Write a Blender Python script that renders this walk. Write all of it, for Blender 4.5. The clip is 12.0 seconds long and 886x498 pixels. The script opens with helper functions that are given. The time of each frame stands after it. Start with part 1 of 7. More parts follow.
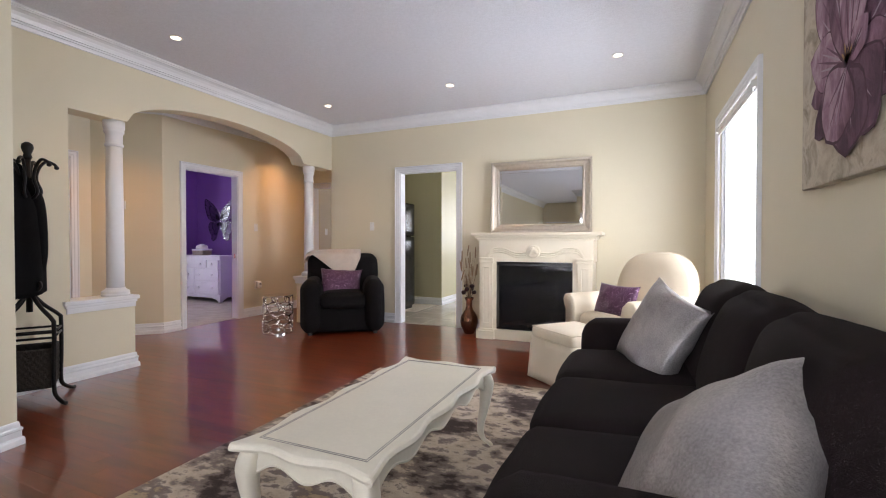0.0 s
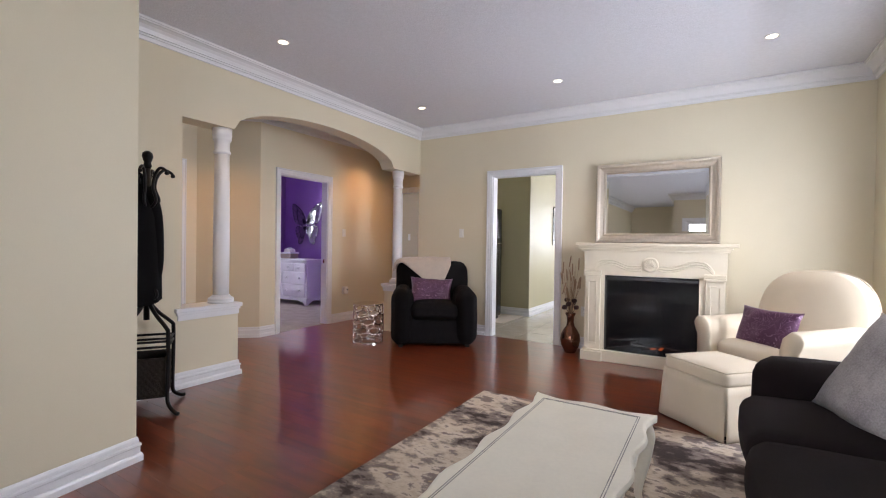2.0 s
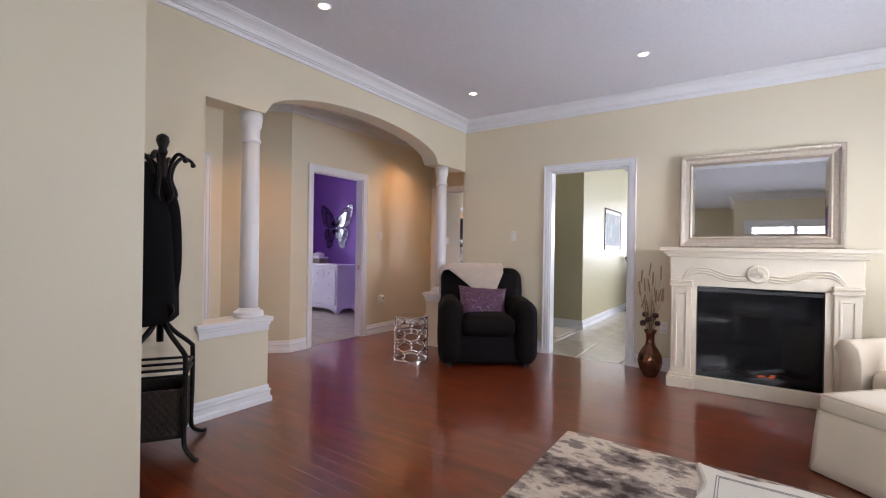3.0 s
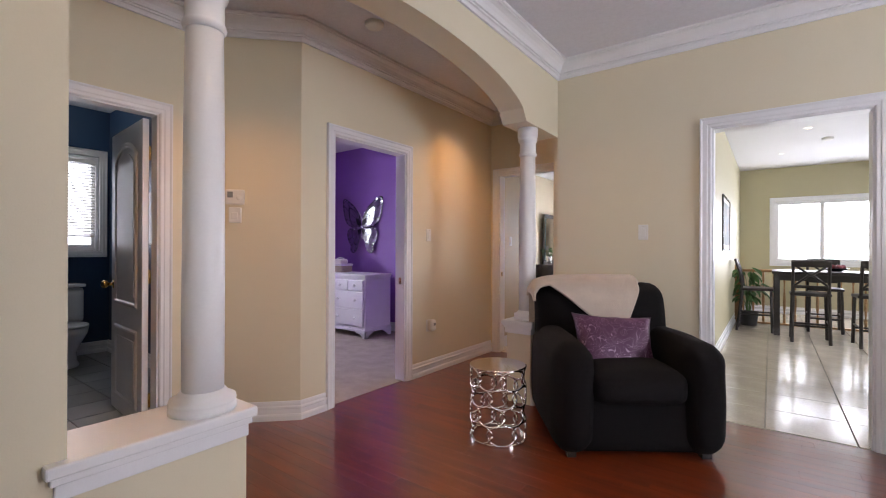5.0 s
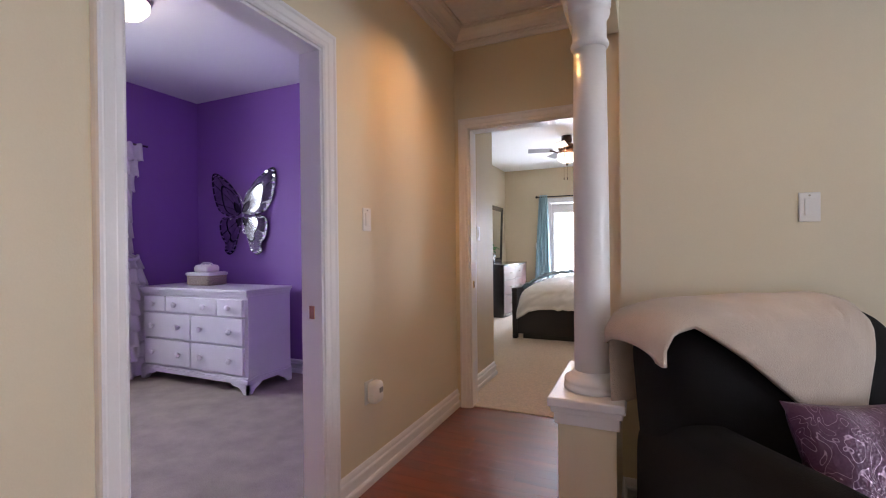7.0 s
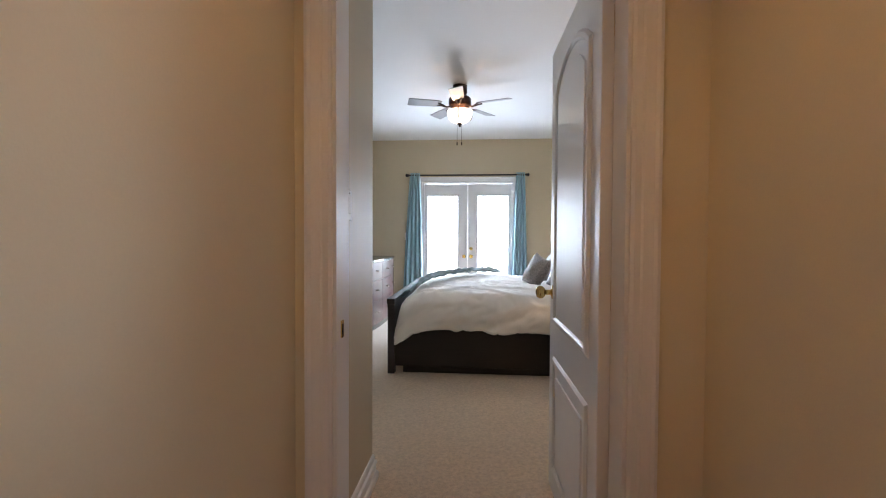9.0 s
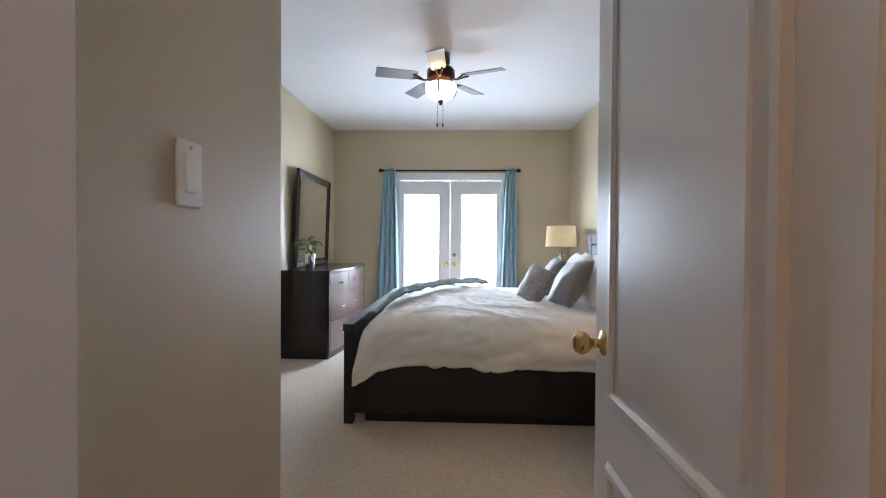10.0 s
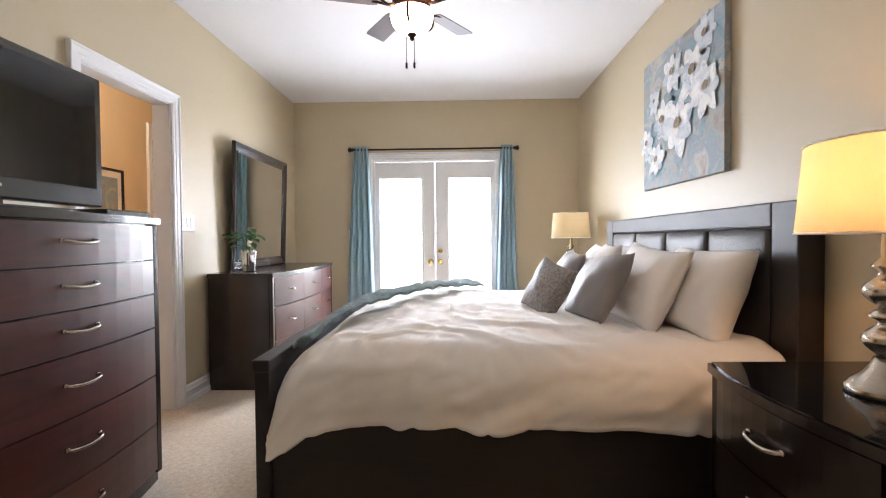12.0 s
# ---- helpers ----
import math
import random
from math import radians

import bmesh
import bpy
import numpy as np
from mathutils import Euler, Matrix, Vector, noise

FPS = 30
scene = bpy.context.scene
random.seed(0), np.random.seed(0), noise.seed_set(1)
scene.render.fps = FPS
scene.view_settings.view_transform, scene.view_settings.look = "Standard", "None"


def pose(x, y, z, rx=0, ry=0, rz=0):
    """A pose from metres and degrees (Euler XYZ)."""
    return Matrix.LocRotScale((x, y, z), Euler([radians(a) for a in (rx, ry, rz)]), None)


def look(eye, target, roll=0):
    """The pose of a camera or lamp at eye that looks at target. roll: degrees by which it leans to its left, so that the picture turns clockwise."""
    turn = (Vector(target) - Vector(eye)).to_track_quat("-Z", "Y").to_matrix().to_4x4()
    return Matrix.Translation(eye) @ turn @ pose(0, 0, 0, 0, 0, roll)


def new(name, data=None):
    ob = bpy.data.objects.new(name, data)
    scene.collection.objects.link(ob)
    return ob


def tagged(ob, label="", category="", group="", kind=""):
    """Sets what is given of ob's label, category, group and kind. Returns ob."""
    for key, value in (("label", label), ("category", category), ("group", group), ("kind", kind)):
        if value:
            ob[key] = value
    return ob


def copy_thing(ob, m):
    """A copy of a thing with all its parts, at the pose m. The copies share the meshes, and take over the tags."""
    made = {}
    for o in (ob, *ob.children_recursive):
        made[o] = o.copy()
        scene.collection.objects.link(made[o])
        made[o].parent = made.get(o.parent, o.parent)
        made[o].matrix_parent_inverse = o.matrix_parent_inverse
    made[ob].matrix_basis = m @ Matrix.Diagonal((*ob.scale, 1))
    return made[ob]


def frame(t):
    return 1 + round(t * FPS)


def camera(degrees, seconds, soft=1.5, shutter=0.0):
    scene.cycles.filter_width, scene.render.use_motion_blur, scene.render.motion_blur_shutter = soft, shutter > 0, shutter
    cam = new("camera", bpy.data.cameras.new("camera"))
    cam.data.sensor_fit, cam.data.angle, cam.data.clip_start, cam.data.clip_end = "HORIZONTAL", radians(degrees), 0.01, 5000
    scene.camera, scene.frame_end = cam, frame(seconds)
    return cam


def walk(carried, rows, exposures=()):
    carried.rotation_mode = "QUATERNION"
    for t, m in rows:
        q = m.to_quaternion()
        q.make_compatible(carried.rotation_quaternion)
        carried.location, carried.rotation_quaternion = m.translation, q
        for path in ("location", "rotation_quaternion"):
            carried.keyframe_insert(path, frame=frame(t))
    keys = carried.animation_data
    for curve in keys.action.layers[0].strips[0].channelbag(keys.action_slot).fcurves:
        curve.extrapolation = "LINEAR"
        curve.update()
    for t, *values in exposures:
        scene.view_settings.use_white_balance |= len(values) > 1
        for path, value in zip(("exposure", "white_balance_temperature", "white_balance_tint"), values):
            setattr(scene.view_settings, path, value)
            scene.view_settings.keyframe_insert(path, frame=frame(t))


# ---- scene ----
cam = camera(90.0, 12.0, soft=1.1)
PATH = [
    (0, (0.453, -0.423, 1.097), (-0.339, 1.413, 1.067), 0.0),
    (0.5, (0.387, -0.429, 1.13), (-0.453, 1.385, 1.09), 0.1),
    (1, (0.281, -0.415, 1.136), (-0.623, 1.368, 1.101), 0.3),
    (1.5, (0.135, -0.368, 1.109), (-0.833, 1.382, 1.096), 0.9),
    (2, (-0.017, -0.287, 1.168), (-1.067, 1.415, 1.147), 0.8),
    (2.5, (-0.311, -0.12, 1.14), (-1.415, 1.547, 1.141), 1.2),
    (3, (-0.647, 0.076, 1.165), (-1.774, 1.728, 1.162), 0.9),
    (3.5, (-0.984, 0.333, 1.176), (-2.143, 1.963, 1.174), 0.7),
    (3.7, (-1.13, 0.446, 1.153), (-2.301, 2.067, 1.159), 1.0),
    (5.3, (-2.375, 1.424, 1.2), (-3.565, 3.031, 1.202), 0.1),
    (5.5, (-2.536, 1.535, 1.21), (-3.693, 3.167, 1.211), 0.1),
    (6, (-2.887, 1.924, 1.21), (-3.972, 3.604, 1.217), -0.3),
    (6.5, (-3.229, 2.301, 1.186), (-4.203, 4.047, 1.205), -0.5),
    (7, (-3.520, 2.714, 1.176), (-4.333, 4.541, 1.170), -0.6),
    (7.5, (-3.80, 3.125, 1.178), (-4.403, 5.03, 1.146), -0.5),
    (7.7, (-3.884, 3.304, 1.188), (-4.419, 5.23, 1.143), -0.2),
    (9.5, (-4.293, 5.022, 1.161), (-4.386, 7.019, 1.118), 0.3),
    (10, (-4.281, 5.467, 1.175), (-4.362, 7.465, 1.144), 0.4),
    (10.5, (-4.258, 5.894, 1.177), (-4.348, 7.892, 1.158), 0.6),
    (11.2, (-4.249, 6.305, 1.138), (-4.32, 8.304, 1.12), 0.2),
    (11.6, (-4.224, 6.427, 1.133), (-4.282, 8.426, 1.1), -0.1),
    (12, (-4.218, 6.511, 1.125), (-4.268, 8.51, 1.083), -0.5),
]
EXPOSURES = [(0, -0.06, 6650, 16), (1.5, -0.13, 6650, 17), (2.5, -0.12, 6400, 18), (3.5, -0.10, 6350, 19), (5.5, -0.13, 6800, 20), (6.2, -0.1, 7000, 20), (7.0, -0.15, 6400, 18), (7.7, -0.1, 6250, 18), (9.4, -0.6, 6050, 10), (10.0, -0.6, 6000, 11), (10.6, -0.55, 6050, 13), (11.0, -0.48, 6150, 15), (11.5, -0.36, 6600, 16), (12, -0.3, 6900, 17)]
walk(cam, [(t, look(eye, target, roll)) for t, eye, target, roll in PATH], EXPOSURES)

# ---- light ----
world = bpy.data.worlds.new("sky")
scene.world = world
world.use_nodes = True
sky = world.node_tree.nodes.new("ShaderNodeTexSky")
sky.sky_type, sky.sun_disc = "NISHITA", False
sky.sun_elevation, sky.sun_rotation = radians(48), radians(200)
world.node_tree.links.new(sky.outputs[0], world.node_tree.nodes["Background"].inputs[0])
world.node_tree.nodes["Background"].inputs[1].default_value = 0.1


def sun_lamp():
    d = bpy.data.lights.new("sun", "SUN")
    d.energy, d.angle, d.color = 1.0, radians(12), (1.0, 0.96, 0.9)
    ob = new("sun", d)
    ob.matrix_world = look((0, 0, 20), (6, 14, 0))


def area(name, eye, target, w, h, watts, colour=(1, 1, 1)):
    d = bpy.data.lights.new(name, "AREA")
    d.shape, d.size, d.size_y, d.energy, d.color = "RECTANGLE", w, h, watts, colour
    ob = new(name, d)
    ob.matrix_world = look(eye, target)
    return ob


def bulb(name, at, watts, colour, radius=0.04):
    d = bpy.data.lights.new(name, "POINT")
    d.energy, d.color, d.shadow_soft_size = watts, colour, radius
    ob = new(name, d)
    ob.location = at
    return ob


def downlight(at, watts, colour=(1.0, 0.74, 0.45), wide=115):
    d = bpy.data.lights.new("pot_lamp", "SPOT")
    d.energy, d.color, d.shadow_soft_size = watts, colour, 0.04
    d.spot_size, d.spot_blend = radians(wide), 0.8
    ob = new("pot_lamp", d)
    ob.location = at


DAY = (0.81, 0.89, 1.0)
sun_lamp()
# daylight in the window openings; two of these openings are unseen additions
area("daylight_living", (1.30, 3.39, 1.36), (0, 3.39, 1.2), 1.2, 1.45, 55, DAY)
area("daylight_foyer", (-1.43, -3.2, 1.1), (-1.43, 0, 1.1), 1.1, 1.6, 17, DAY)
# fill from behind the camera, through an added, unseen front window
area("front_fill", (0.15, -1.3, 1.5), (0.15, 3, 1.4), 1.5, 1.3, 27, DAY)
area("daylight_kitchen", (-0.98, 12.1, 1.55), (-0.98, 8, 1.2), 2.0, 1.1, 80, DAY)
# side fill for the kitchen, through an added window out of view
area("kitchen_side_fill", (1.35, 8.0, 1.2), (-2, 7.5, 1.0), 2.4, 1.9, 100, DAY)
area("daylight_bedroom", (-4.43, 12.1, 1.45), (-4.43, 9.5, 0.25), 1.4, 1.6, 510, (0.76, 0.87, 1.0))
area("daylight_nursery", (-8.05, 4.5, 1.5), (-5, 4.5, 1.2), 1.1, 1.3, 54, DAY)
area("daylight_bath", (-8.5, 2.45, 1.7), (-6, 2.3, 1.2), 0.9, 1.0, 11, DAY)
POTS = [(-2.98, 2.05), (-2.98, 4.0), (-1.35, 3.94), (0.31, 3.83)]
HALL_POTS = [(-4.28, 4.9), (-4.45, 2.3)]
KITCHEN_POTS = [(-1.75, 8.6), (-2.0, 10.3), (-0.6, 9.0)]
for px, py in POTS:
    downlight((px, py, 2.70), 13, (1.0, 0.68, 0.36))
for px, py in HALL_POTS:
    downlight((px, py, 2.70), 42, (1.0, 0.47, 0.13))
for px, py in KITCHEN_POTS:
    downlight((px, py, 2.70), 6)
bulb("fan_bulb", (-4.46, 9.19, 2.47), 15, (1.0, 0.60, 0.30), 0.05)
bulb("bedside_bulb", (-3.06, 7.72, 1.25), 13, (1.0, 0.58, 0.26), 0.04)
bulb("bedside_bulb", (-3.05, 10.98, 1.25), 3.0, (1.0, 0.92, 0.72), 0.04)
bulb("bath_bulb", (-7.6, 2.47, 2.56), 4, (0.9, 1.0, 0.95), 0.1)
bulb("nursery_bulb", (-6.42, 4.42, 2.55), 2, (1.0, 0.85, 0.65), 0.06)
# unseen fill lamp without a fitting, added to brighten the ensuite passage
bulb("ensuite_fill", (-6.9, 9.6, 2.5), 30, (1.0, 0.88, 0.70), 0.1)


# ---- materials ----
def nodes_of(name):
    m = bpy.data.materials.new(name)
    m.use_nodes = True
    return m, m.node_tree.nodes, m.node_tree.links, m.node_tree.nodes["Principled BSDF"]


def mat(name, base, rough=0.5, metal=0.0, var=0.08, scale=3.0, bump=0.0, bscale=120.0, coat=0.0, stretch=(1, 1, 1), sheen=0.0, dark=None, spec=0.5):
    """A surface with two scales of tone, uneven gloss and a fine relief."""
    m, n, l, p = nodes_of(name)
    co = n.new("ShaderNodeTexCoord")
    mp = n.new("ShaderNodeMapping")
    mp.inputs["Scale"].default_value = stretch
    l.new(co.outputs["Object"], mp.inputs["Vector"])
    big, fine = n.new("ShaderNodeTexNoise"), n.new("ShaderNodeTexNoise")
    big.inputs["Scale"].default_value, big.inputs["Detail"].default_value = scale, 5
    fine.inputs["Scale"].default_value, fine.inputs["Detail"].default_value = bscale, 3
    for t in (big, fine):
        l.new(mp.outputs[0], t.inputs["Vector"])
    mix = n.new("ShaderNodeMix")
    mix.data_type = "FLOAT"
    mix.inputs[0].default_value = 0.4
    l.new(big.outputs[0], mix.inputs[2])
    l.new(fine.outputs[0], mix.inputs[3])
    ramp = n.new("ShaderNodeValToRGB")
    lo = dark if dark else tuple(c * (1 - var) for c in base)
    hi = tuple(min(1, c * (1 + var * 0.6)) for c in base)
    ramp.color_ramp.elements[0].position, ramp.color_ramp.elements[0].color = 0.32, (*lo, 1)
    ramp.color_ramp.elements[1].position, ramp.color_ramp.elements[1].color = 0.66, (*hi, 1)
    l.new(mix.outputs[0], ramp.inputs[0])
    l.new(ramp.outputs[0], p.inputs["Base Color"])
    rr = n.new("ShaderNodeMapRange")
    rr.inputs[3].default_value, rr.inputs[4].default_value = max(0.02, rough * 0.85), min(1, rough * 1.15)
    l.new(big.outputs[0], rr.inputs[0])
    l.new(rr.outputs[0], p.inputs["Roughness"])
    p.inputs["Metallic"].default_value = metal
    p.inputs["Coat Weight"].default_value = coat
    p.inputs["Coat Roughness"].default_value = 0.08
    p.inputs["Sheen Weight"].default_value = sheen
    p.inputs["Specular IOR Level"].default_value = spec
    if bump:
        b = n.new("ShaderNodeBump")
        b.inputs["Strength"].default_value, b.inputs["Distance"].default_value = min(1, bump * 2), 0.004
        l.new(fine.outputs[0], b.inputs["Height"])
        l.new(b.outputs[0], p.inputs["Normal"])
    return m


def wood(name, dark, light, rough=0.25, along=(1.2, 22, 22), island=False, single=False, coat=0.0, detail=8, distort=1.2, board=0.18):
    """Stained wood: grain along one axis, each board its own tone."""
    m, n, l, p = nodes_of(name)
    co = n.new("ShaderNodeTexCoord")
    off = n.new("ShaderNodeVectorMath")
    off.operation = "ADD"
    rnd = n.new("ShaderNodeNewGeometry") if island else n.new("ShaderNodeObjectInfo")
    rout = rnd.outputs["Random Per Island"] if island else rnd.outputs["Random"]
    sc = n.new("ShaderNodeMath")
    sc.operation, sc.inputs[1].default_value = "MULTIPLY", 37.0
    l.new(rout, sc.inputs[0])
    l.new(co.outputs["Object"], off.inputs[0])
    l.new(sc.outputs[0], off.inputs[1])
    mp = n.new("ShaderNodeMapping")
    mp.inputs["Scale"].default_value = along
    l.new(off.outputs[0], mp.inputs["Vector"])
    grain, knots = n.new("ShaderNodeTexNoise"), n.new("ShaderNodeTexNoise")
    grain.inputs["Scale"].default_value, grain.inputs["Detail"].default_value, grain.inputs["Distortion"].default_value = 2.2, detail, distort
    knots.inputs["Scale"].default_value, knots.inputs["Detail"].default_value = 0.7, 3
    l.new(mp.outputs[0], grain.inputs["Vector"])
    l.new(mp.outputs[0], knots.inputs["Vector"])
    a = n.new("ShaderNodeMath")
    a.operation = "MULTIPLY_ADD"
    l.new(knots.outputs[0], a.inputs[0])
    a.inputs[1].default_value = 0.5
    l.new(grain.outputs[0], a.inputs[2])
    b = n.new("ShaderNodeMath")
    b.operation = "MULTIPLY_ADD"
    l.new(rout, b.inputs[0])
    b.inputs[1].default_value = 0.0 if single else board
    l.new(a.outputs[0], b.inputs[2])
    ramp = n.new("ShaderNodeValToRGB")
    ramp.color_ramp.elements[0].position, ramp.color_ramp.elements[0].color = 0.5, (*dark, 1)
    ramp.color_ramp.elements[1].position, ramp.color_ramp.elements[1].color = 1.12, (*light, 1)
    l.new(b.outputs[0], ramp.inputs[0])
    l.new(ramp.outputs[0], p.inputs["Base Color"])
    rr = n.new("ShaderNodeMapRange")
    rr.inputs[3].default_value, rr.inputs[4].default_value = rough * 0.9, rough * 1.15
    l.new(grain.outputs[0], rr.inputs[0])
    l.new(rr.outputs[0], p.inputs["Roughness"])
    p.inputs["Coat Weight"].default_value, p.inputs["Coat Roughness"].default_value = coat, 0.09
    return m


def glow(name, colour, strength):
    m, n, l, p = nodes_of(name)
    p.inputs["Base Color"].default_value = (*colour, 1)
    p.inputs["Emission Color"].default_value = (*colour, 1)
    p.inputs["Emission Strength"].default_value = strength
    return m


def glass_mat(name, colour=(1, 1, 1), rough=0.0):
    m, n, l, p = nodes_of(name)
    p.inputs["Base Color"].default_value = (*colour, 1)
    p.inputs["Transmission Weight"].default_value, p.inputs["Roughness"].default_value, p.inputs["IOR"].default_value = 1, rough, 1.45
    return m


def blotch(name, colours, scale, stretch=(1, 1, 1), rough=0.8, bump=0.3, distort=0.6, detail=8):
    """Patches of several colours with worn edges: rugs and painted canvases."""
    m, n, l, p = nodes_of(name)
    co, mp = n.new("ShaderNodeTexCoord"), n.new("ShaderNodeMapping")
    mp.inputs["Scale"].default_value = stretch
    l.new(co.outputs["Object"], mp.inputs["Vector"])
    t, fine = n.new("ShaderNodeTexNoise"), n.new("ShaderNodeTexNoise")
    t.inputs["Scale"].default_value, t.inputs["Detail"].default_value, t.inputs["Distortion"].default_value = scale, detail, distort
    t.inputs["Roughness"].default_value = 0.62
    fine.inputs["Scale"].default_value = 300
    l.new(mp.outputs[0], t.inputs["Vector"])
    l.new(co.outputs["Object"], fine.inputs["Vector"])
    ramp = n.new("ShaderNodeValToRGB")
    els = ramp.color_ramp.elements
    while len(els) < len(colours):
        els.new(0.5)
    for e, (pos, c) in zip(els, colours):
        e.position, e.color = pos, (*c, 1)
    l.new(t.outputs[0], ramp.inputs[0])
    l.new(ramp.outputs[0], p.inputs["Base Color"])
    p.inputs["Roughness"].default_value = rough
    b = n.new("ShaderNodeBump")
    b.inputs["Strength"].default_value, b.inputs["Distance"].default_value = bump, 0.004
    l.new(fine.outputs[0], b.inputs["Height"])
    l.new(b.outputs[0], p.inputs["Normal"])
    return m


def ramp_of(n, stops):
    ramp = n.new("ShaderNodeValToRGB")
    els = ramp.color_ramp.elements
    while len(els) < len(stops):
        els.new(0.5)
    for e, (pos, c) in zip(els, stops):
        e.position, e.color = pos, (*c, 1)
    return ramp


def rug_weave():
    """Distressed pile: soft cream and taupe clouds, broken into streaks by worn flecks."""
    m, n, l, p = nodes_of("distressed_rug")
    co, mp = n.new("ShaderNodeTexCoord"), n.new("ShaderNodeMapping")
    mp.inputs["Scale"].default_value = (1.0, 1.5, 1)
    l.new(co.outputs["Object"], mp.inputs["Vector"])
    cloud, fleck, pile = (n.new("ShaderNodeTexNoise") for i in range(3))
    cloud.inputs["Scale"].default_value, cloud.inputs["Detail"].default_value = 1.5, 4
    fleck.inputs["Scale"].default_value, fleck.inputs["Detail"].default_value, fleck.inputs["Roughness"].default_value = 9.0, 8, 0.64
    pile.inputs["Scale"].default_value = 300
    l.new(mp.outputs[0], cloud.inputs["Vector"])
    l.new(mp.outputs[0], fleck.inputs["Vector"])
    l.new(co.outputs["Object"], pile.inputs["Vector"])
    mix = n.new("ShaderNodeMix")
    mix.data_type = "FLOAT"
    mix.inputs[0].default_value = 0.36
    l.new(cloud.outputs[0], mix.inputs[2])
    l.new(fleck.outputs[0], mix.inputs[3])
    ramp = ramp_of(n, [(0.405, (0.045, 0.028, 0.024)), (0.432, (0.075, 0.05, 0.043)), (0.447, (0.18, 0.14, 0.12)), (0.485, (0.28, 0.23, 0.195)), (0.498, (0.52, 0.43, 0.33)), (0.545, (0.66, 0.57, 0.46)), (0.565, (0.27, 0.22, 0.195)), (0.60, (0.20, 0.155, 0.14)), (0.62, (0.46, 0.35, 0.23))])
    l.new(mix.outputs[0], ramp.inputs[0])
    l.new(ramp.outputs[0], p.inputs["Base Color"])
    p.inputs["Roughness"].default_value = 0.95
    b = n.new("ShaderNodeBump")
    b.inputs["Strength"].default_value, b.inputs["Distance"].default_value = 0.6, 0.004
    l.new(pile.outputs[0], b.inputs["Height"])
    l.new(b.outputs[0], p.inputs["Normal"])
    return m


def sequin_cloth():
    """Purple cloth with curling lines of silver sequins."""
    m, n, l, p = nodes_of("purple_sequin_cloth")
    co, curl, spark = n.new("ShaderNodeTexCoord"), n.new("ShaderNodeTexNoise"), n.new("ShaderNodeTexVoronoi")
    curl.inputs["Scale"].default_value, curl.inputs["Detail"].default_value, curl.inputs["Distortion"].default_value = 15.0, 1, 1.2
    spark.inputs["Scale"].default_value = 130
    l.new(co.outputs["Object"], curl.inputs["Vector"])
    l.new(co.outputs["Object"], spark.inputs["Vector"])
    black, white = (0, 0, 0), (1, 1, 1)
    line = ramp_of(n, [(0.425, black), (0.43, white), (0.44, white), (0.445, black), (0.545, black), (0.55, white), (0.56, white), (0.565, black)])
    l.new(curl.outputs[0], line.inputs[0])
    col = n.new("ShaderNodeMix")
    col.data_type = "RGBA"
    col.inputs[6].default_value, col.inputs[7].default_value = (0.085, 0.028, 0.072, 1), (0.34, 0.23, 0.32, 1)
    l.new(line.outputs[0], col.inputs[0])
    l.new(col.outputs[2], p.inputs["Base Color"])
    met = n.new("ShaderNodeMapRange")
    met.inputs[3].default_value, met.inputs[4].default_value = 0.15, 0.95
    l.new(line.outputs[0], met.inputs[0])
    l.new(met.outputs[0], p.inputs["Metallic"])
    p.inputs["Roughness"].default_value = 0.30
    b = n.new("ShaderNodeBump")
    b.inputs["Strength"].default_value, b.inputs["Distance"].default_value = 0.5, 0.003
    l.new(spark.outputs["Distance"], b.inputs["Height"])
    l.new(b.outputs[0], p.inputs["Normal"])
    return m


CREAM = mat("cream_paint", (0.74, 0.67, 0.50), 0.55, var=0.03, scale=1.5, bump=0.06, bscale=220)
TAN = mat("tan_paint", (0.54, 0.455, 0.315), 0.5, var=0.03, scale=1.5, bump=0.06, bscale=220)
OLIVE = mat("khaki_paint", (0.50, 0.46, 0.30), 0.5, var=0.03, scale=1.5, bump=0.06, bscale=220)
PURPLE = mat("purple_paint", (0.29, 0.135, 0.47), 0.5, var=0.04, scale=1.5, bump=0.06, bscale=220)
NAVY = mat("navy_paint", (0.025, 0.06, 0.13), 0.4, var=0.05, scale=1.5, bump=0.06, bscale=220)
PEACH = mat("peach_paint", (0.78, 0.61, 0.41), 0.5, var=0.03, scale=1.5, bump=0.06, bscale=220)
CEIL = mat("stippled_ceiling", (0.77, 0.785, 0.85), 0.85, var=0.05, scale=30, bump=0.5, bscale=90)
FLATCEIL = mat("white_ceiling", (0.80, 0.80, 0.82), 0.8, var=0.02, scale=2, bump=0.1, bscale=150)
TRIM = mat("white_trim_paint", (0.81, 0.815, 0.83), 0.3, var=0.03, scale=6, bump=0.02)
FLOORW = wood("cherry_floor", (0.095, 0.015, 0.0045), (0.20, 0.037, 0.009), 0.31, along=(1.2, 7, 7), coat=0.85, detail=5, distort=0.5, board=0.10)
FLOORI = wood("cherry_floor_field", (0.095, 0.015, 0.0045), (0.20, 0.037, 0.009), 0.31, along=(1.2, 7, 7), island=True, coat=0.85, detail=5, distort=0.5, board=0.10)
GAP = mat("dark_joint", (0.10, 0.022, 0.009), 0.6)
CARPET = mat("beige_carpet", (0.60, 0.50, 0.39), 0.95, var=0.25, scale=55, bump=0.8, bscale=150, sheen=0.2)
GREYCARPET = mat("grey_beige_carpet", (0.42, 0.36, 0.29), 0.95, var=0.25, scale=6, bump=0.9, bscale=170)
TILE = mat("stone_tile", (0.52, 0.46, 0.38), 0.16, var=0.16, scale=5, bump=0.03, bscale=60)
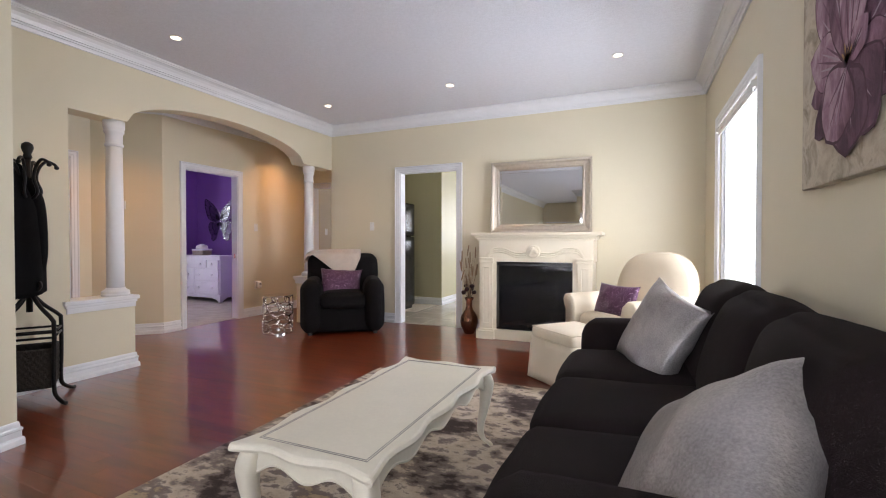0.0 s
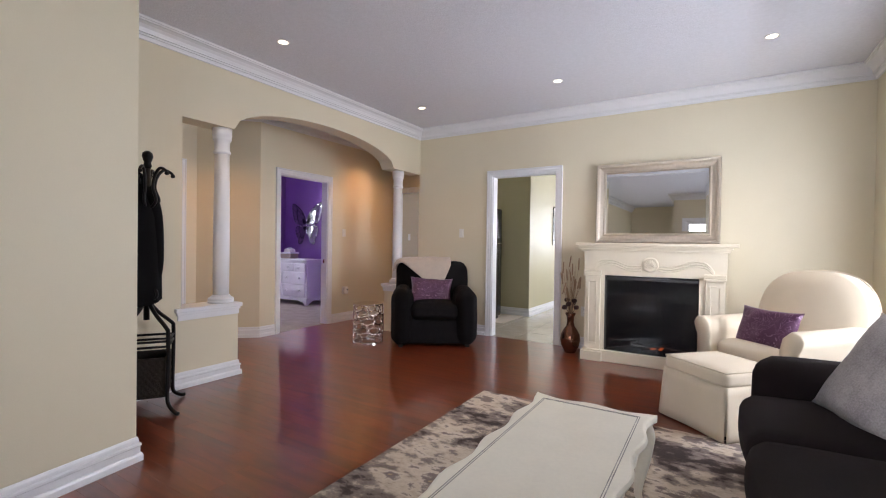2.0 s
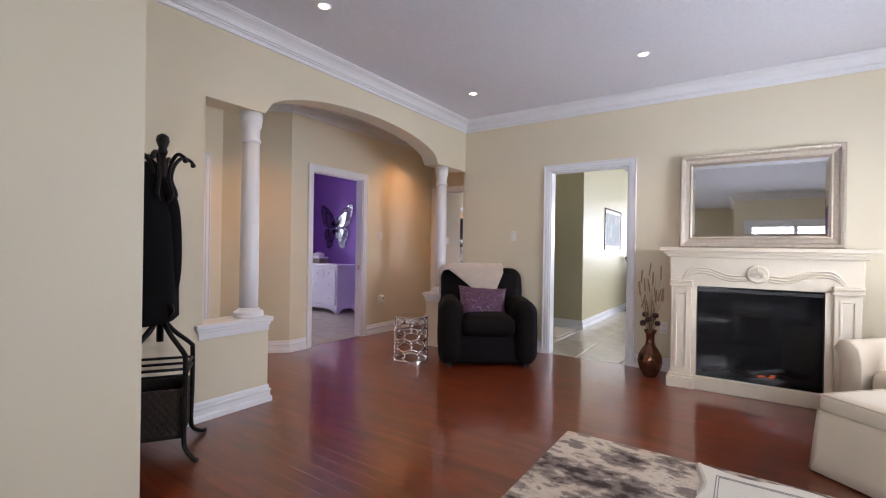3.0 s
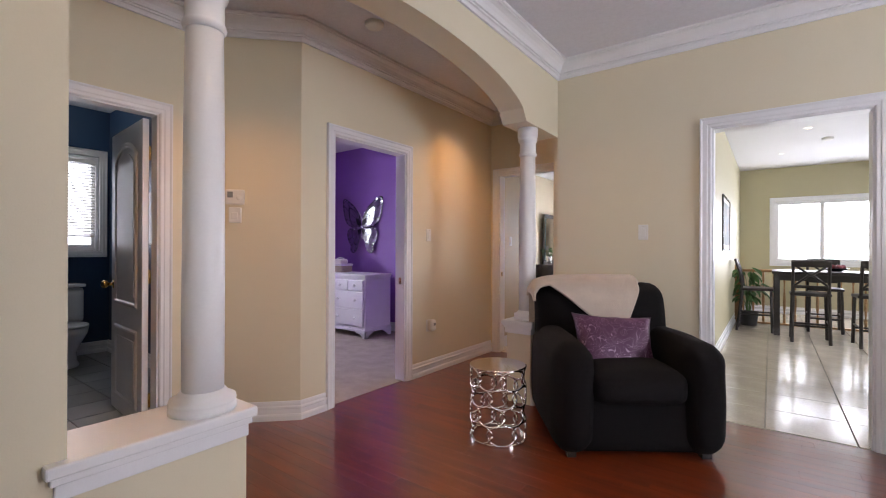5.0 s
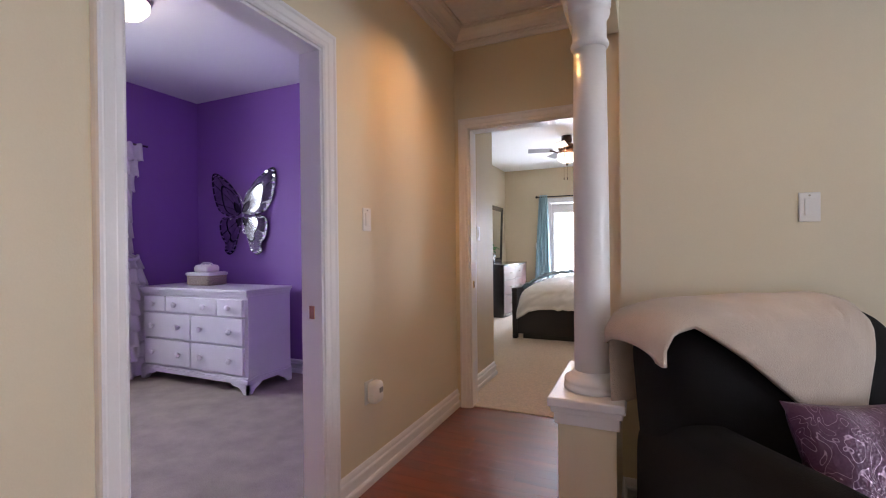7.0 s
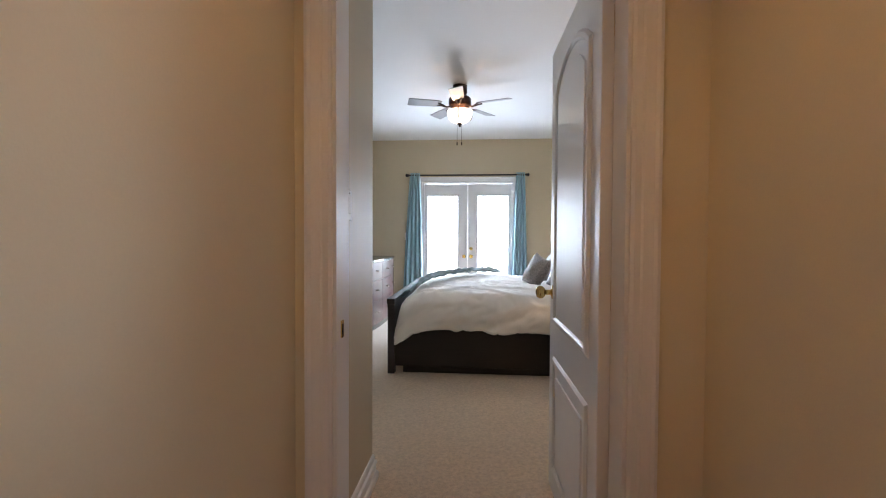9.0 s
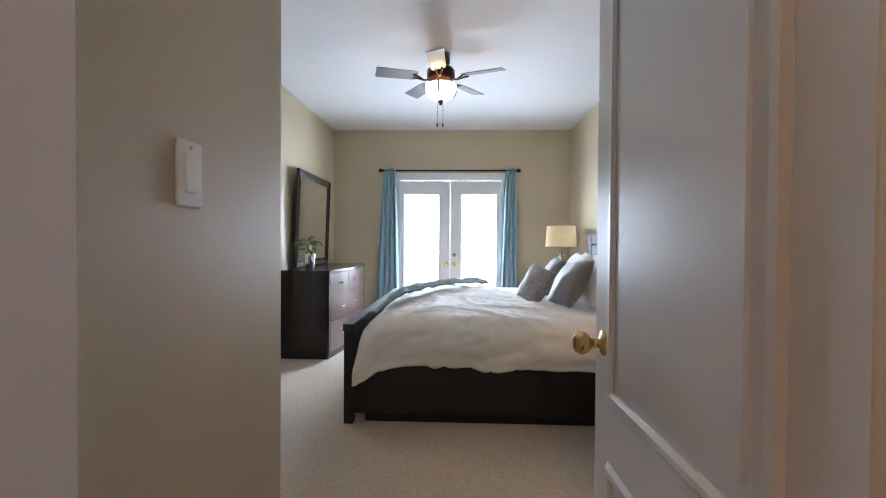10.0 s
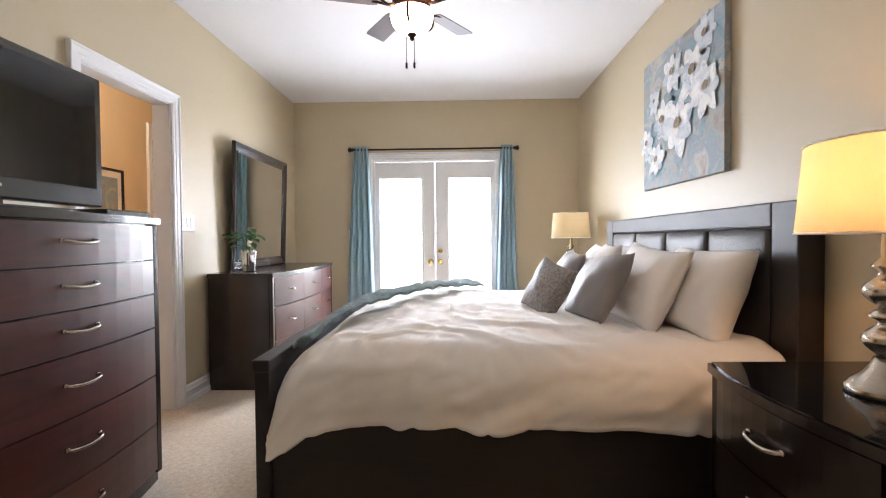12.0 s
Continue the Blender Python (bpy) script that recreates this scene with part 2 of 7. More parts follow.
GROUT = mat("grout", (0.28, 0.25, 0.21), 0.9, var=0.1)
GREYTILE = mat("grey_tile", (0.27, 0.285, 0.285), 0.3, var=0.15, scale=5, bump=0.03, bscale=60)
ESPRESSO = wood("espresso_wood", (0.008, 0.005, 0.005), (0.022, 0.011, 0.010), 0.25, single=True, coat=0.3)
CHERRYDK = wood("dark_cherry_wood", (0.028, 0.006, 0.0045), (0.080, 0.016, 0.011), 0.34, along=(7, 1.0, 7), single=True, coat=0.08)
BEDWOOD = wood("matte_espresso_wood", (0.008, 0.005, 0.005), (0.020, 0.010, 0.009), 0.5, single=True)
BLACKWOOD = wood("black_wood", (0.012, 0.010, 0.010), (0.03, 0.025, 0.022), 0.3, single=True)
RAILWOOD = wood("oak_rail", (0.22, 0.11, 0.04), (0.45, 0.26, 0.11), 0.35, single=True)
WHITEWOOD = mat("white_furniture_paint", (0.80, 0.79, 0.80), 0.3, var=0.03, scale=8, bump=0.02)
TABLEPAINT = mat("antique_white_paint", (0.84, 0.79, 0.66), 0.3, var=0.05, scale=6, bump=0.03, bscale=60)
WORN = mat("worn_edge_line", (0.36, 0.33, 0.29), 0.6, var=0.5, scale=25)
IVORY = mat("ivory_mantel_paint", (0.77, 0.69, 0.54), 0.4, var=0.04, scale=6, bump=0.03)
IVORYCLOTH = mat("ivory_upholstery", (0.74, 0.64, 0.48), 0.85, var=0.05, scale=5, bump=0.25, bscale=400, sheen=0.2)
BROWNCLOTH = mat("dark_brown_upholstery", (0.015, 0.009, 0.0095), 0.95, var=0.4, scale=4, bump=0.35, bscale=350, spec=0.2)
BLACKCLOTH = mat("black_upholstery", (0.0055, 0.0045, 0.005), 0.95, var=0.4, scale=4, bump=0.3, bscale=350, spec=0.2)
COATCLOTH = mat("black_wool", (0.004, 0.004, 0.005), 0.95, var=0.3, scale=6, bump=0.4, bscale=300, spec=0.2)
THROW = mat("beige_throw", (0.55, 0.46, 0.38), 0.9, var=0.12, scale=12, bump=0.5, bscale=260, sheen=0.4)
SILVERCLOTH = mat("silver_velvet", (0.40, 0.375, 0.375), 0.36, metal=0.55, var=0.40, scale=7, bump=0.3, bscale=140)
PURPLECLOTH = sequin_cloth()
GREYCLOTH = mat("grey_satin", (0.22, 0.20, 0.20), 0.5, var=0.12, scale=6, bump=0.2, bscale=200, sheen=0.3)
GREYPATTERN = mat("grey_patterned_cloth", (0.30, 0.27, 0.26), 0.6, var=0.6, scale=60, bump=0.4, bscale=150)
LINEN = mat("white_linen", (0.88, 0.83, 0.79), 0.85, var=0.03, scale=3, bump=0.15, bscale=300, sheen=0.2)
BLANKET = mat("grey_blue_knit", (0.24, 0.32, 0.34), 0.95, var=0.4, scale=40, bump=0.9, bscale=110)
CURTAIN = mat("teal_curtain", (0.27, 0.43, 0.50), 0.8, var=0.06, scale=5, bump=0.2, bscale=300, sheen=0.2)
RUFFLE = mat("white_voile", (0.78, 0.75, 0.78), 0.8, var=0.05, scale=10, bump=0.3, bscale=200)
LEATHER = mat("black_leather", (0.016, 0.012, 0.014), 0.32, var=0.2, scale=6, bump=0.3, bscale=140)
IRON = mat("black_iron", (0.012, 0.011, 0.011), 0.4, metal=0.5, var=0.3, scale=20, bump=0.15)
WICKER = mat("dark_wicker", (0.02, 0.014, 0.011), 0.6, var=0.5, scale=60, bump=0.6, bscale=90)
CHROME = mat("polished_steel", (0.80, 0.79, 0.78), 0.12, metal=1.0, var=0.04, scale=8)
NICKEL = mat("brushed_nickel", (0.48, 0.43, 0.37), 0.24, metal=1.0, var=0.08, scale=12, stretch=(1, 1, 12))
BRASS = mat("polished_brass", (0.72, 0.50, 0.18), 0.2, metal=1.0, var=0.06, scale=12)
BRONZE = mat("bronze_glaze", (0.22, 0.10, 0.06), 0.15, metal=0.85, var=0.4, scale=9)
FANBRONZE = mat("dark_bronze", (0.05, 0.025, 0.018), 0.3, metal=0.8, var=0.2, scale=20)
SILVERFRAME = mat("champagne_frame", (0.60, 0.53, 0.44), 0.34, metal=0.7, var=0.10, scale=30, bump=0.05, bscale=120)
WINGBACK = mat("smoked_mirror", (0.10, 0.09, 0.11), 0.2, metal=0.9, var=0.3, scale=12)
WINGMIRROR = mat("antiqued_mirror", (0.46, 0.46, 0.47), 0.16, metal=1.0, var=0.4, scale=9)
MIRROR = mat("mirror_glass", (0.88, 0.90, 0.91), 0.01, metal=1.0, var=0.0)
BLACKGLASS = mat("black_glass", (0.008, 0.008, 0.010), 0.05, var=0.2)
BLACKPLASTIC = mat("black_plastic", (0.012, 0.012, 0.013), 0.25, var=0.1)
FRIDGE = mat("black_appliance", (0.010, 0.010, 0.011), 0.12, var=0.2, bump=0.1, bscale=200)
PLASTIC = mat("white_plastic", (0.80, 0.79, 0.75), 0.35, var=0.02)
PORCELAIN = mat("white_porcelain", (0.80, 0.82, 0.82), 0.1, var=0.02)
GLASS = glass_mat("clear_glass")
LEAF = mat("green_leaf", (0.06, 0.17, 0.035), 0.4, var=0.4, scale=20)
STEM = mat("dry_reed", (0.38, 0.26, 0.16), 0.8, var=0.3, scale=30)
POD = mat("dried_flower", (0.05, 0.025, 0.025), 0.8, var=0.4, scale=40)
POTGREY = mat("dark_pot", (0.03, 0.03, 0.03), 0.5)
OUTSIDE = glow("bright_overcast_distance", (0.95, 0.98, 1.0), 2.6)
POTGLOW = glow("pot_lamp_glow", (1.0, 0.86, 0.62), 8.0)
EMBER = glow("ember", (1.0, 0.20, 0.04), 0.9)
FANBLADE = mat("grey_fan_blade", (0.20, 0.19, 0.21), 0.3, var=0.1, scale=8, stretch=(1, 8, 1))
RUG = rug_weave()


def shade_mat(name, colour, strength):
    """Lampshade cloth that light soaks through."""
    m, n, l, p = nodes_of(name)
    p.inputs["Base Color"].default_value = (*colour, 1)
    p.inputs["Roughness"].default_value = 0.8
    tr = n.new("ShaderNodeBsdfTranslucent")
    tr.inputs[0].default_value = (*colour, 1)
    mx = n.new("ShaderNodeMixShader")
    mx.inputs[0].default_value = strength
    out = n["Material Output"]
    l.new(p.outputs[0], mx.inputs[1])
    l.new(tr.outputs[0], mx.inputs[2])
    l.new(mx.outputs[0], out.inputs[0])
    return m


SHADE = shade_mat("lampshade_cloth", (0.50, 0.42, 0.29), 0.6)
FROST = shade_mat("frosted_glass", (0.92, 0.88, 0.80), 0.7)


# ---- builders ----
def part(name, bm, material, parent=None, label="", smooth=False):
    me = bpy.data.meshes.new(name)
    bmesh.ops.recalc_face_normals(bm, faces=bm.faces)
    for f in bm.faces:
        f.smooth = smooth
    bm.to_mesh(me)
    bm.free()
    me.materials.append(material)
    ob = new(name, me)
    if parent is not None:
        ob.parent = parent
    if label:
        ob["label"] = label
    return ob


def thing(name, label, category, m=None, group=""):
    ob = new(name)
    ob.empty_display_size = 0.05
    if m is not None:
        ob.matrix_basis = m
    return tagged(ob, label, category, group)


def structure(name, bm, material, label, category, smooth=False):
    return tagged(part(name, bm, material, None, "", smooth), label, category, "", "structure")


def B():
    return bmesh.new()


def merge(bm, tmp):
    """Moves the geometry of tmp into bm."""
    made = {v: bm.verts.new(v.co) for v in tmp.verts}
    for f in tmp.faces:
        bm.faces.new([made[v] for v in f.verts])
    tmp.free()
    return bm


def box(bm, x0, y0, z0, x1, y1, z1, bevel=0.0, seg=2, m=None):
    t = bmesh.new()
    for v in bmesh.ops.create_cube(t, size=1)["verts"]:
        v.co = Vector((x0 + (v.co.x + 0.5) * (x1 - x0), y0 + (v.co.y + 0.5) * (y1 - y0), z0 + (v.co.z + 0.5) * (z1 - z0)))
    if bevel:
        bmesh.ops.bevel(t, geom=list(t.edges), offset=bevel, segments=seg, affect="EDGES", profile=0.5)
    if m is not None:
        t.transform(m)
    return merge(bm, t)


def bx(*a, **k):
    return box(B(), *a, **k)


def lathe(bm, profile, at=(0, 0, 0), seg=32, m=None):
    """A turned body; profile rows are (radius, height)."""
    rings = []
    for r, z in profile:
        r = max(r, 0.0004)
        rings.append([bm.verts.new((at[0] + r * math.cos(2 * math.pi * i / seg), at[1] + r * math.sin(2 * math.pi * i / seg), at[2] + z)) for i in range(seg)])
    for a, b in zip(rings, rings[1:]):
        for i in range(seg):
            bm.faces.new((a[i], a[(i + 1) % seg], b[(i + 1) % seg], b[i]))
    bm.faces.new(rings[0][::-1])
    bm.faces.new(rings[-1])
    if m is not None:
        bmesh.ops.transform(bm, matrix=m, verts=[v for ring in rings for v in ring])
    return bm


def tube(bm, pts, radius, seg=8, taper=None):
    """A round bar along points."""
    pts = [Vector(p) for p in pts]
    rings, ref = [], None
    for i, p in enumerate(pts):
        d = (pts[min(i + 1, len(pts) - 1)] - pts[max(i - 1, 0)]).normalized()
        if ref is None:
            ref = Vector((0, 0, 1)) if abs(d.z) < 0.9 else Vector((1, 0, 0))
        u = (ref - d * ref.dot(d)).normalized()
        ref = u
        w = d.cross(u)
        r = radius if taper is None else radius + (taper - radius) * i / (len(pts) - 1)
        rings.append([bm.verts.new(p + (u * math.cos(2 * math.pi * k / seg) + w * math.sin(2 * math.pi * k / seg)) * r) for k in range(seg)])
    for a, b in zip(rings, rings[1:]):
        for k in range(seg):
            bm.faces.new((a[k], a[(k + 1) % seg], b[(k + 1) % seg], b[k]))
    bm.faces.new(rings[0][::-1])
    bm.faces.new(rings[-1])
    return bm


def curve(pts, n=8):
    """A smooth line through points."""
    pts = [Vector(p) for p in pts]
    out = []
    for i in range(len(pts) - 1):
        p0, p1, p2, p3 = pts[max(i - 1, 0)], pts[i], pts[i + 1], pts[min(i + 2, len(pts) - 1)]
        for k in range(n):
            t = k / n
            out.append(0.5 * (2 * p1 + (p2 - p0) * t + (2 * p0 - 5 * p1 + 4 * p2 - p3) * t * t + (3 * p1 - p0 - 3 * p2 + p3) * t ** 3))
    return out + [pts[-1]]


def sweep(bm, pts, profile, up):
    """A moulding: profile rows are (aside, along up); corners are mitred."""
    pts, up = [Vector(p) for p in pts], Vector(up)
    rings = []
    for i, p in enumerate(pts):
        dirs = []
        if i > 0:
            dirs.append((p - pts[i - 1]).normalized())
        if i < len(pts) - 1:
            dirs.append((pts[i + 1] - p).normalized())
        sides = [d.cross(up).normalized() for d in dirs]
        s = sum(sides, Vector()).normalized()
        s = s / max(0.2, s.dot(sides[0]))
        rings.append([bm.verts.new(p + s * a + up * b) for a, b in profile])
    k = len(profile)
    for a, b in zip(rings, rings[1:]):
        for j in range(k):
            bm.faces.new((a[j], a[(j + 1) % k], b[(j + 1) % k], b[j]))
    bm.faces.new(rings[0][::-1])
    bm.faces.new(rings[-1])
    return bm


def puff(bm, sx, sy, sz, r, n=6, bulge=(0, 0, 0), m=None, wrinkle=0.0, seed=0.0):
    """A stuffed block: rounded edges and swollen faces, centred on its middle."""
    t = bmesh.new()
    bmesh.ops.create_cube(t, size=2)
    bmesh.ops.subdivide_edges(t, edges=list(t.edges), cuts=n * 2 - 1, use_grid_fill=True)
    h = Vector((sx / 2, sy / 2, sz / 2))
    for v in t.verts:
        q = v.co.copy()
        e = Vector([math.copysign(abs(c) ** 0.8, c) for c in q])
        p = Vector((e.x * h.x, e.y * h.y, e.z * h.z))
        core = Vector([max(-h[i] + r, min(h[i] - r, p[i])) for i in range(3)])
        d = p - core
        if d.length > 1e-6:
            p = core + d.normalized() * min(r, d.length * 1.0 if d.length < r else r)
        fx, fy, fz = 1 - q.x ** 2, 1 - q.y ** 2, 1 - q.z ** 2
        p.x += bulge[0] * q.x * max(0, fy * fz)
        p.y += bulge[1] * q.y * max(0, fx * fz)
        p.z += bulge[2] * q.z * max(0, fx * fy)
        if wrinkle:
            p += noise.noise_vector(p * 5 + Vector((seed, seed, seed))) * wrinkle
        v.co = p
    if m is not None:
        t.transform(m)
    return merge(bm, t)


def cushion(bm, w, h, t, m=None, n=14, wrinkle=0.006, seed=0.0):
    """A throw pillow: full in the middle, pinched at four corners; lies in x and z, thick in y."""
    grids = []
    for side in (1, -1):
        g = []
        for i in range(n + 1):
            row = []
            for j in range(n + 1):
                u, v = 2 * i / n - 1, 2 * j / n - 1
                edge = max(0.0, (1 - u * u) * (1 - v * v)) ** 0.42
                k = 1 - 0.10 * (1 - v * v) * abs(u) ** 3
                k2 = 1 - 0.10 * (1 - u * u) * abs(v) ** 3
                p = Vector((u * w / 2 * k, side * t / 2 * edge, v * h / 2 * k2))
                p += noise.noise_vector(p * 9 + Vector((seed, side, seed))) * wrinkle * edge
                row.append(bm.verts.new(p))
            g.append(row)
        grids.append(g)
    vs = []
    for g, flip in zip(grids, (False, True)):
        for i in range(n):
            for j in range(n):
                f = (g[i][j], g[i + 1][j], g[i + 1][j + 1], g[i][j + 1])
                bm.faces.new(f[::-1] if flip else f)
        vs += [v for row in g for v in row]
    bmesh.ops.remove_doubles(bm, verts=vs, dist=0.0006)
    if m is not None:
        bmesh.ops.transform(bm, matrix=m, verts=[v for v in bm.verts])
    return bm


def sheet(bm, fn, nu, nv, thick=0.0):
    """A surface from a function of u and v in 0..1, given some thickness."""
    g = [[bm.verts.new(fn(i / nu, j / nv)) for j in range(nv + 1)] for i in range(nu + 1)]
    fs = [bm.faces.new((g[i][j], g[i + 1][j], g[i + 1][j + 1], g[i][j + 1])) for i in range(nu) for j in range(nv)]
    if thick:
        bm.normal_update()
        low = {v: bm.verts.new(v.co - v.normal * thick) for row in g for v in row}
        for f in fs:
            bm.faces.new([low[v] for v in reversed(f.verts)])
        rim = [g[i][0] for i in range(nu + 1)] + [g[nu][j] for j in range(1, nv + 1)] + [g[i][nv] for i in range(nu - 1, -1, -1)] + [g[0][j] for j in range(nv - 1, 0, -1)]
        for p, q in zip(rim, rim[1:] + rim[:1]):
            bm.faces.new((q, p, low[p], low[q]))
    return bm


def extrude_outline(bm, pts, depth, axis="z", base=0.0):
    """A flat outline given thickness. axis z: points are (x, y); y: (x, z); x: (y, z)."""
    def at(p, d):
        return {"z": (p[0], p[1], d), "y": (p[0], d, p[1]), "x": (d, p[0], p[1])}[axis]
    a = [bm.verts.new(at(p, base)) for p in pts]
    b = [bm.verts.new(at(p, base + depth)) for p in pts]
    bm.faces.new(a[::-1])
    bm.faces.new(b)
    for i in range(len(pts)):
        j = (i + 1) % len(pts)
        bm.faces.new((a[i], a[j], b[j], b[i]))
    return bm


# ---- structure ----
H = 2.762


def slab(name, x0, y0, x1, y1, material, label, openings=(), z0=-0.02, z1=H):
    """A wall face of some thickness with openings (from, to, bottom, top) along its length."""
    bm = B()
    along_x = (x1 - x0) > (y1 - y0)
    lo, hi = (x0, x1) if along_x else (y0, y1)
    cuts = sorted({lo, hi, *[c for o in openings for c in o[:2]]})

    def put(a, b, c, d):
        if d - c > 0.001:
            box(bm, *((a, y0, c, b, y1, d) if along_x else (x0, a, c, x1, b, d)))
    for a, b in zip(cuts, cuts[1:]):
        holes = [o for o in openings if o[0] <= a + 1e-6 and o[1] >= b - 1e-6]
        if holes:
            put(a, b, z0, holes[0][2])
            put(a, b, holes[0][3], z1)
        else:
            put(a, b, z0, z1)
    return structure(name, bm, material, label, "wall")


KD = (-2.47, -1.635, -0.02, 2.045)
PD = (3.44, 4.255, -0.02, 2.045)
BD = (-4.665, -3.855, -0.02, 2.045)
TD = (1.68, 2.45, -0.02, 2.045)
CD = (8.70, 9.42, -0.02, 2.045)
FD = (-5.17, -3.70, -0.02, 2.07)
CW = "cream painted plaster wall"
slab("wall_north", -3.6, 4.88, 1.19, 4.94, CREAM, CW, [KD])
slab("wall_east", 1.13, -1.2, 1.19, 4.88, CREAM, CW, [(2.74, 4.06, 0.6, 2.11)])
slab("wall_south", -0.85, -1.26, 1.19, -1.2, CREAM, CW, [(-0.6, 0.9, 0.85, 2.15)])
slab("wall_foyer_east", -0.85, -3.0, -0.79, -1.26, CREAM, CW)
slab("wall_foyer_south", -2.66, -3.06, -0.79, -3.0, CREAM, CW, [(-1.95, -0.91, 0.3, 1.8)])
structure("wall_foyer_west", extrude_outline(B(), [(-2.612, 0.854), (-2.66, 0.854), (-2.06, -3.0), (-2.0, -3.0)], H + 0.02, "z", -0.02), CREAM, CW, "wall")
slab("wall_coat_nook", -5.3, 0.794, -2.66, 0.854, CREAM, CW)
slab("wall_hall_west", -4.82, 3.15, -4.77, 5.76, CREAM, CW, [PD])
slab("wall_hall_bath", -5.31, 0.854, -5.27, 2.65, CREAM, CW, [TD])
slab("wall_hall_north", -4.82, 5.76, -3.6, 5.82, CREAM, CW, [BD])
slab("wall_hall_east", -3.66, 4.94, -3.6, 5.76, CREAM, CW)
bm = B()
extrude_outline(bm, [(-4.77, 3.15), (-5.27, 2.65), (-5.31, 2.69), (-4.82, 3.18)], H + 0.02, "z", -0.02)
structure("wall_hall_diagonal", bm, CREAM, CW, "wall")
# nursery
PW = "purple painted plaster wall"
slab("wall_nursery_east", -4.88, 3.26, -4.82, 6.0, PURPLE, PW, [PD])
slab("wall_nursery_north", -7.92, 6.0, -4.82, 6.06, PURPLE, PW)
slab("wall_nursery_west", -7.92, 3.2, -7.86, 6.0, PURPLE, PW, [(3.95, 5.05, 0.85, 2.15)])
slab("wall_nursery_south", -7.86, 3.2, -4.88, 3.26, PURPLE, PW)
# bathroom
NW = "navy painted plaster wall"
slab("wall_bath_north", -8.36, 3.08, -5.31, 3.14, NAVY, NW)
slab("wall_bath_west", -8.36, 0.854, -8.3, 3.08, NAVY, NW, [(2.06, 2.98, 1.16, 2.22)])
slab("wall_bath_east", -5.36, 0.854, -5.31, 3.08, NAVY, NW, [TD])
slab("wall_bath_south", -8.36, 0.794, -5.31, 0.85, NAVY, NW)
# bedroom
TW = "tan painted plaster wall"
slab("wall_bedroom_south", -4.82, 5.82, -3.71, 5.88, TAN, TW, [BD])
slab("wall_bedroom_passage_west", -4.817, 5.88, -4.757, 6.56, TAN, TW)
slab("wall_bedroom_return_west", -6.15, 6.56, -4.757, 6.62, TAN, TW)
slab("wall_bedroom_west", -6.15, 6.62, -6.09, 11.7, TAN, TW, [CD])
slab("wall_bedroom_north", -6.15, 11.7, -2.706, 11.76, TAN, TW, [FD])
slab("wall_bedroom_east", -2.766, 6.8, -2.706, 11.7, TAN, TW)
slab("wall_bedroom_return_east", -3.71, 6.74, -2.706, 6.8, TAN, TW)
slab("wall_bedroom_passage_east", -3.77, 5.88, -3.71, 6.8, TAN, TW)
# ensuite passage
EW = "peach painted plaster wall"
slab("wall_ensuite_west", -7.36, 8.0, -7.3, 11.6, PEACH, EW, [(10.98, 11.45, 1.35, 2.25)])
slab("wall_ensuite_south", -7.3, 8.0, -6.15, 8.06, PEACH, EW)
slab("wall_ensuite_north", -7.3, 11.54, -6.15, 11.6, PEACH, EW)
slab("wall_ensuite_east", -6.2, 8.06, -6.15, 11.54, PEACH, EW, [CD])
# kitchen
KW = "khaki painted plaster wall"
slab("wall_kitchen_south", -3.6, 4.94, 1.25, 5.0, OLIVE, KW, [KD])
slab("wall_kitchen_recess_west", -3.6, 5.0, -3.54, 6.66, OLIVE, KW)
slab("wall_kitchen_recess_north", -3.6, 6.66, -2.69, 6.72, OLIVE, KW)
slab("wall_kitchen_west", -2.69, 6.66, -2.63, 11.85, OLIVE, KW)
slab("wall_kitchen_north", -2.69, 11.85, 1.25, 11.91, OLIVE, KW, [(-2.08, 0.12, 0.97, 2.12)])
slab("wall_kitchen_east", 1.19, 5.0, 1.25, 11.85, OLIVE, KW, [(6.8, 9.2, 0.2, 2.1)])


def arch_wall():
    """The wall between living room and hall: solid, a half wall with a column, a wide arch, a second column."""
    bm = B()
    x0, w = -3.80, 0.20
    y0, y1 = 0.854, 4.88
    ps = 0.58

    def arc(y):
        c, half, rise, spring = 3.16, 1.12, 0.275, 2.145
        return spring + rise * math.sqrt(max(0, 1 - ((y - c) / half) ** 2)) if abs(y - c) < half else spring
    box(bm, x0, y0, -0.02, x0 + w, 1.6, H)
    box(bm, x0, 1.6, -0.02, x0 + w, 2.09, ps)
    box(bm, x0, 4.36, -0.02, x0 + w, y1, ps)
    top = [(1.6, 2.145)] + [(2.04 + (4.28 - 2.04) * i / 40, 0) for i in range(41)] + [(4.88, 2.145)]
    top = [(y, arc(y) if z == 0 else z) for y, z in top]
    for (a, za), (b, zb) in zip(top, top[1:]):
        vs = [bm.verts.new((x, y, z)) for x in (x0, x0 + w) for y, z in ((a, za), (b, zb), (b, H), (a, H))]
        q = lambda *k: bm.faces.new([vs[i] for i in k])
        q(0, 1, 2, 3), q(7, 6, 5, 4), q(0, 4, 5, 1), q(3, 2, 6, 7)
    bmesh.ops.remove_doubles(bm, verts=bm.verts, dist=0.0005)
    structure("wall_arch", bm, CREAM, "cream plaster wall with a wide flattened arch", "wall")


arch_wall()


def flat(name, x0, y0, x1, y1, z0, z1, material, label, category):
    return structure(name, bx(x0, y0, z0, x1, y1, z1), material, label, category)


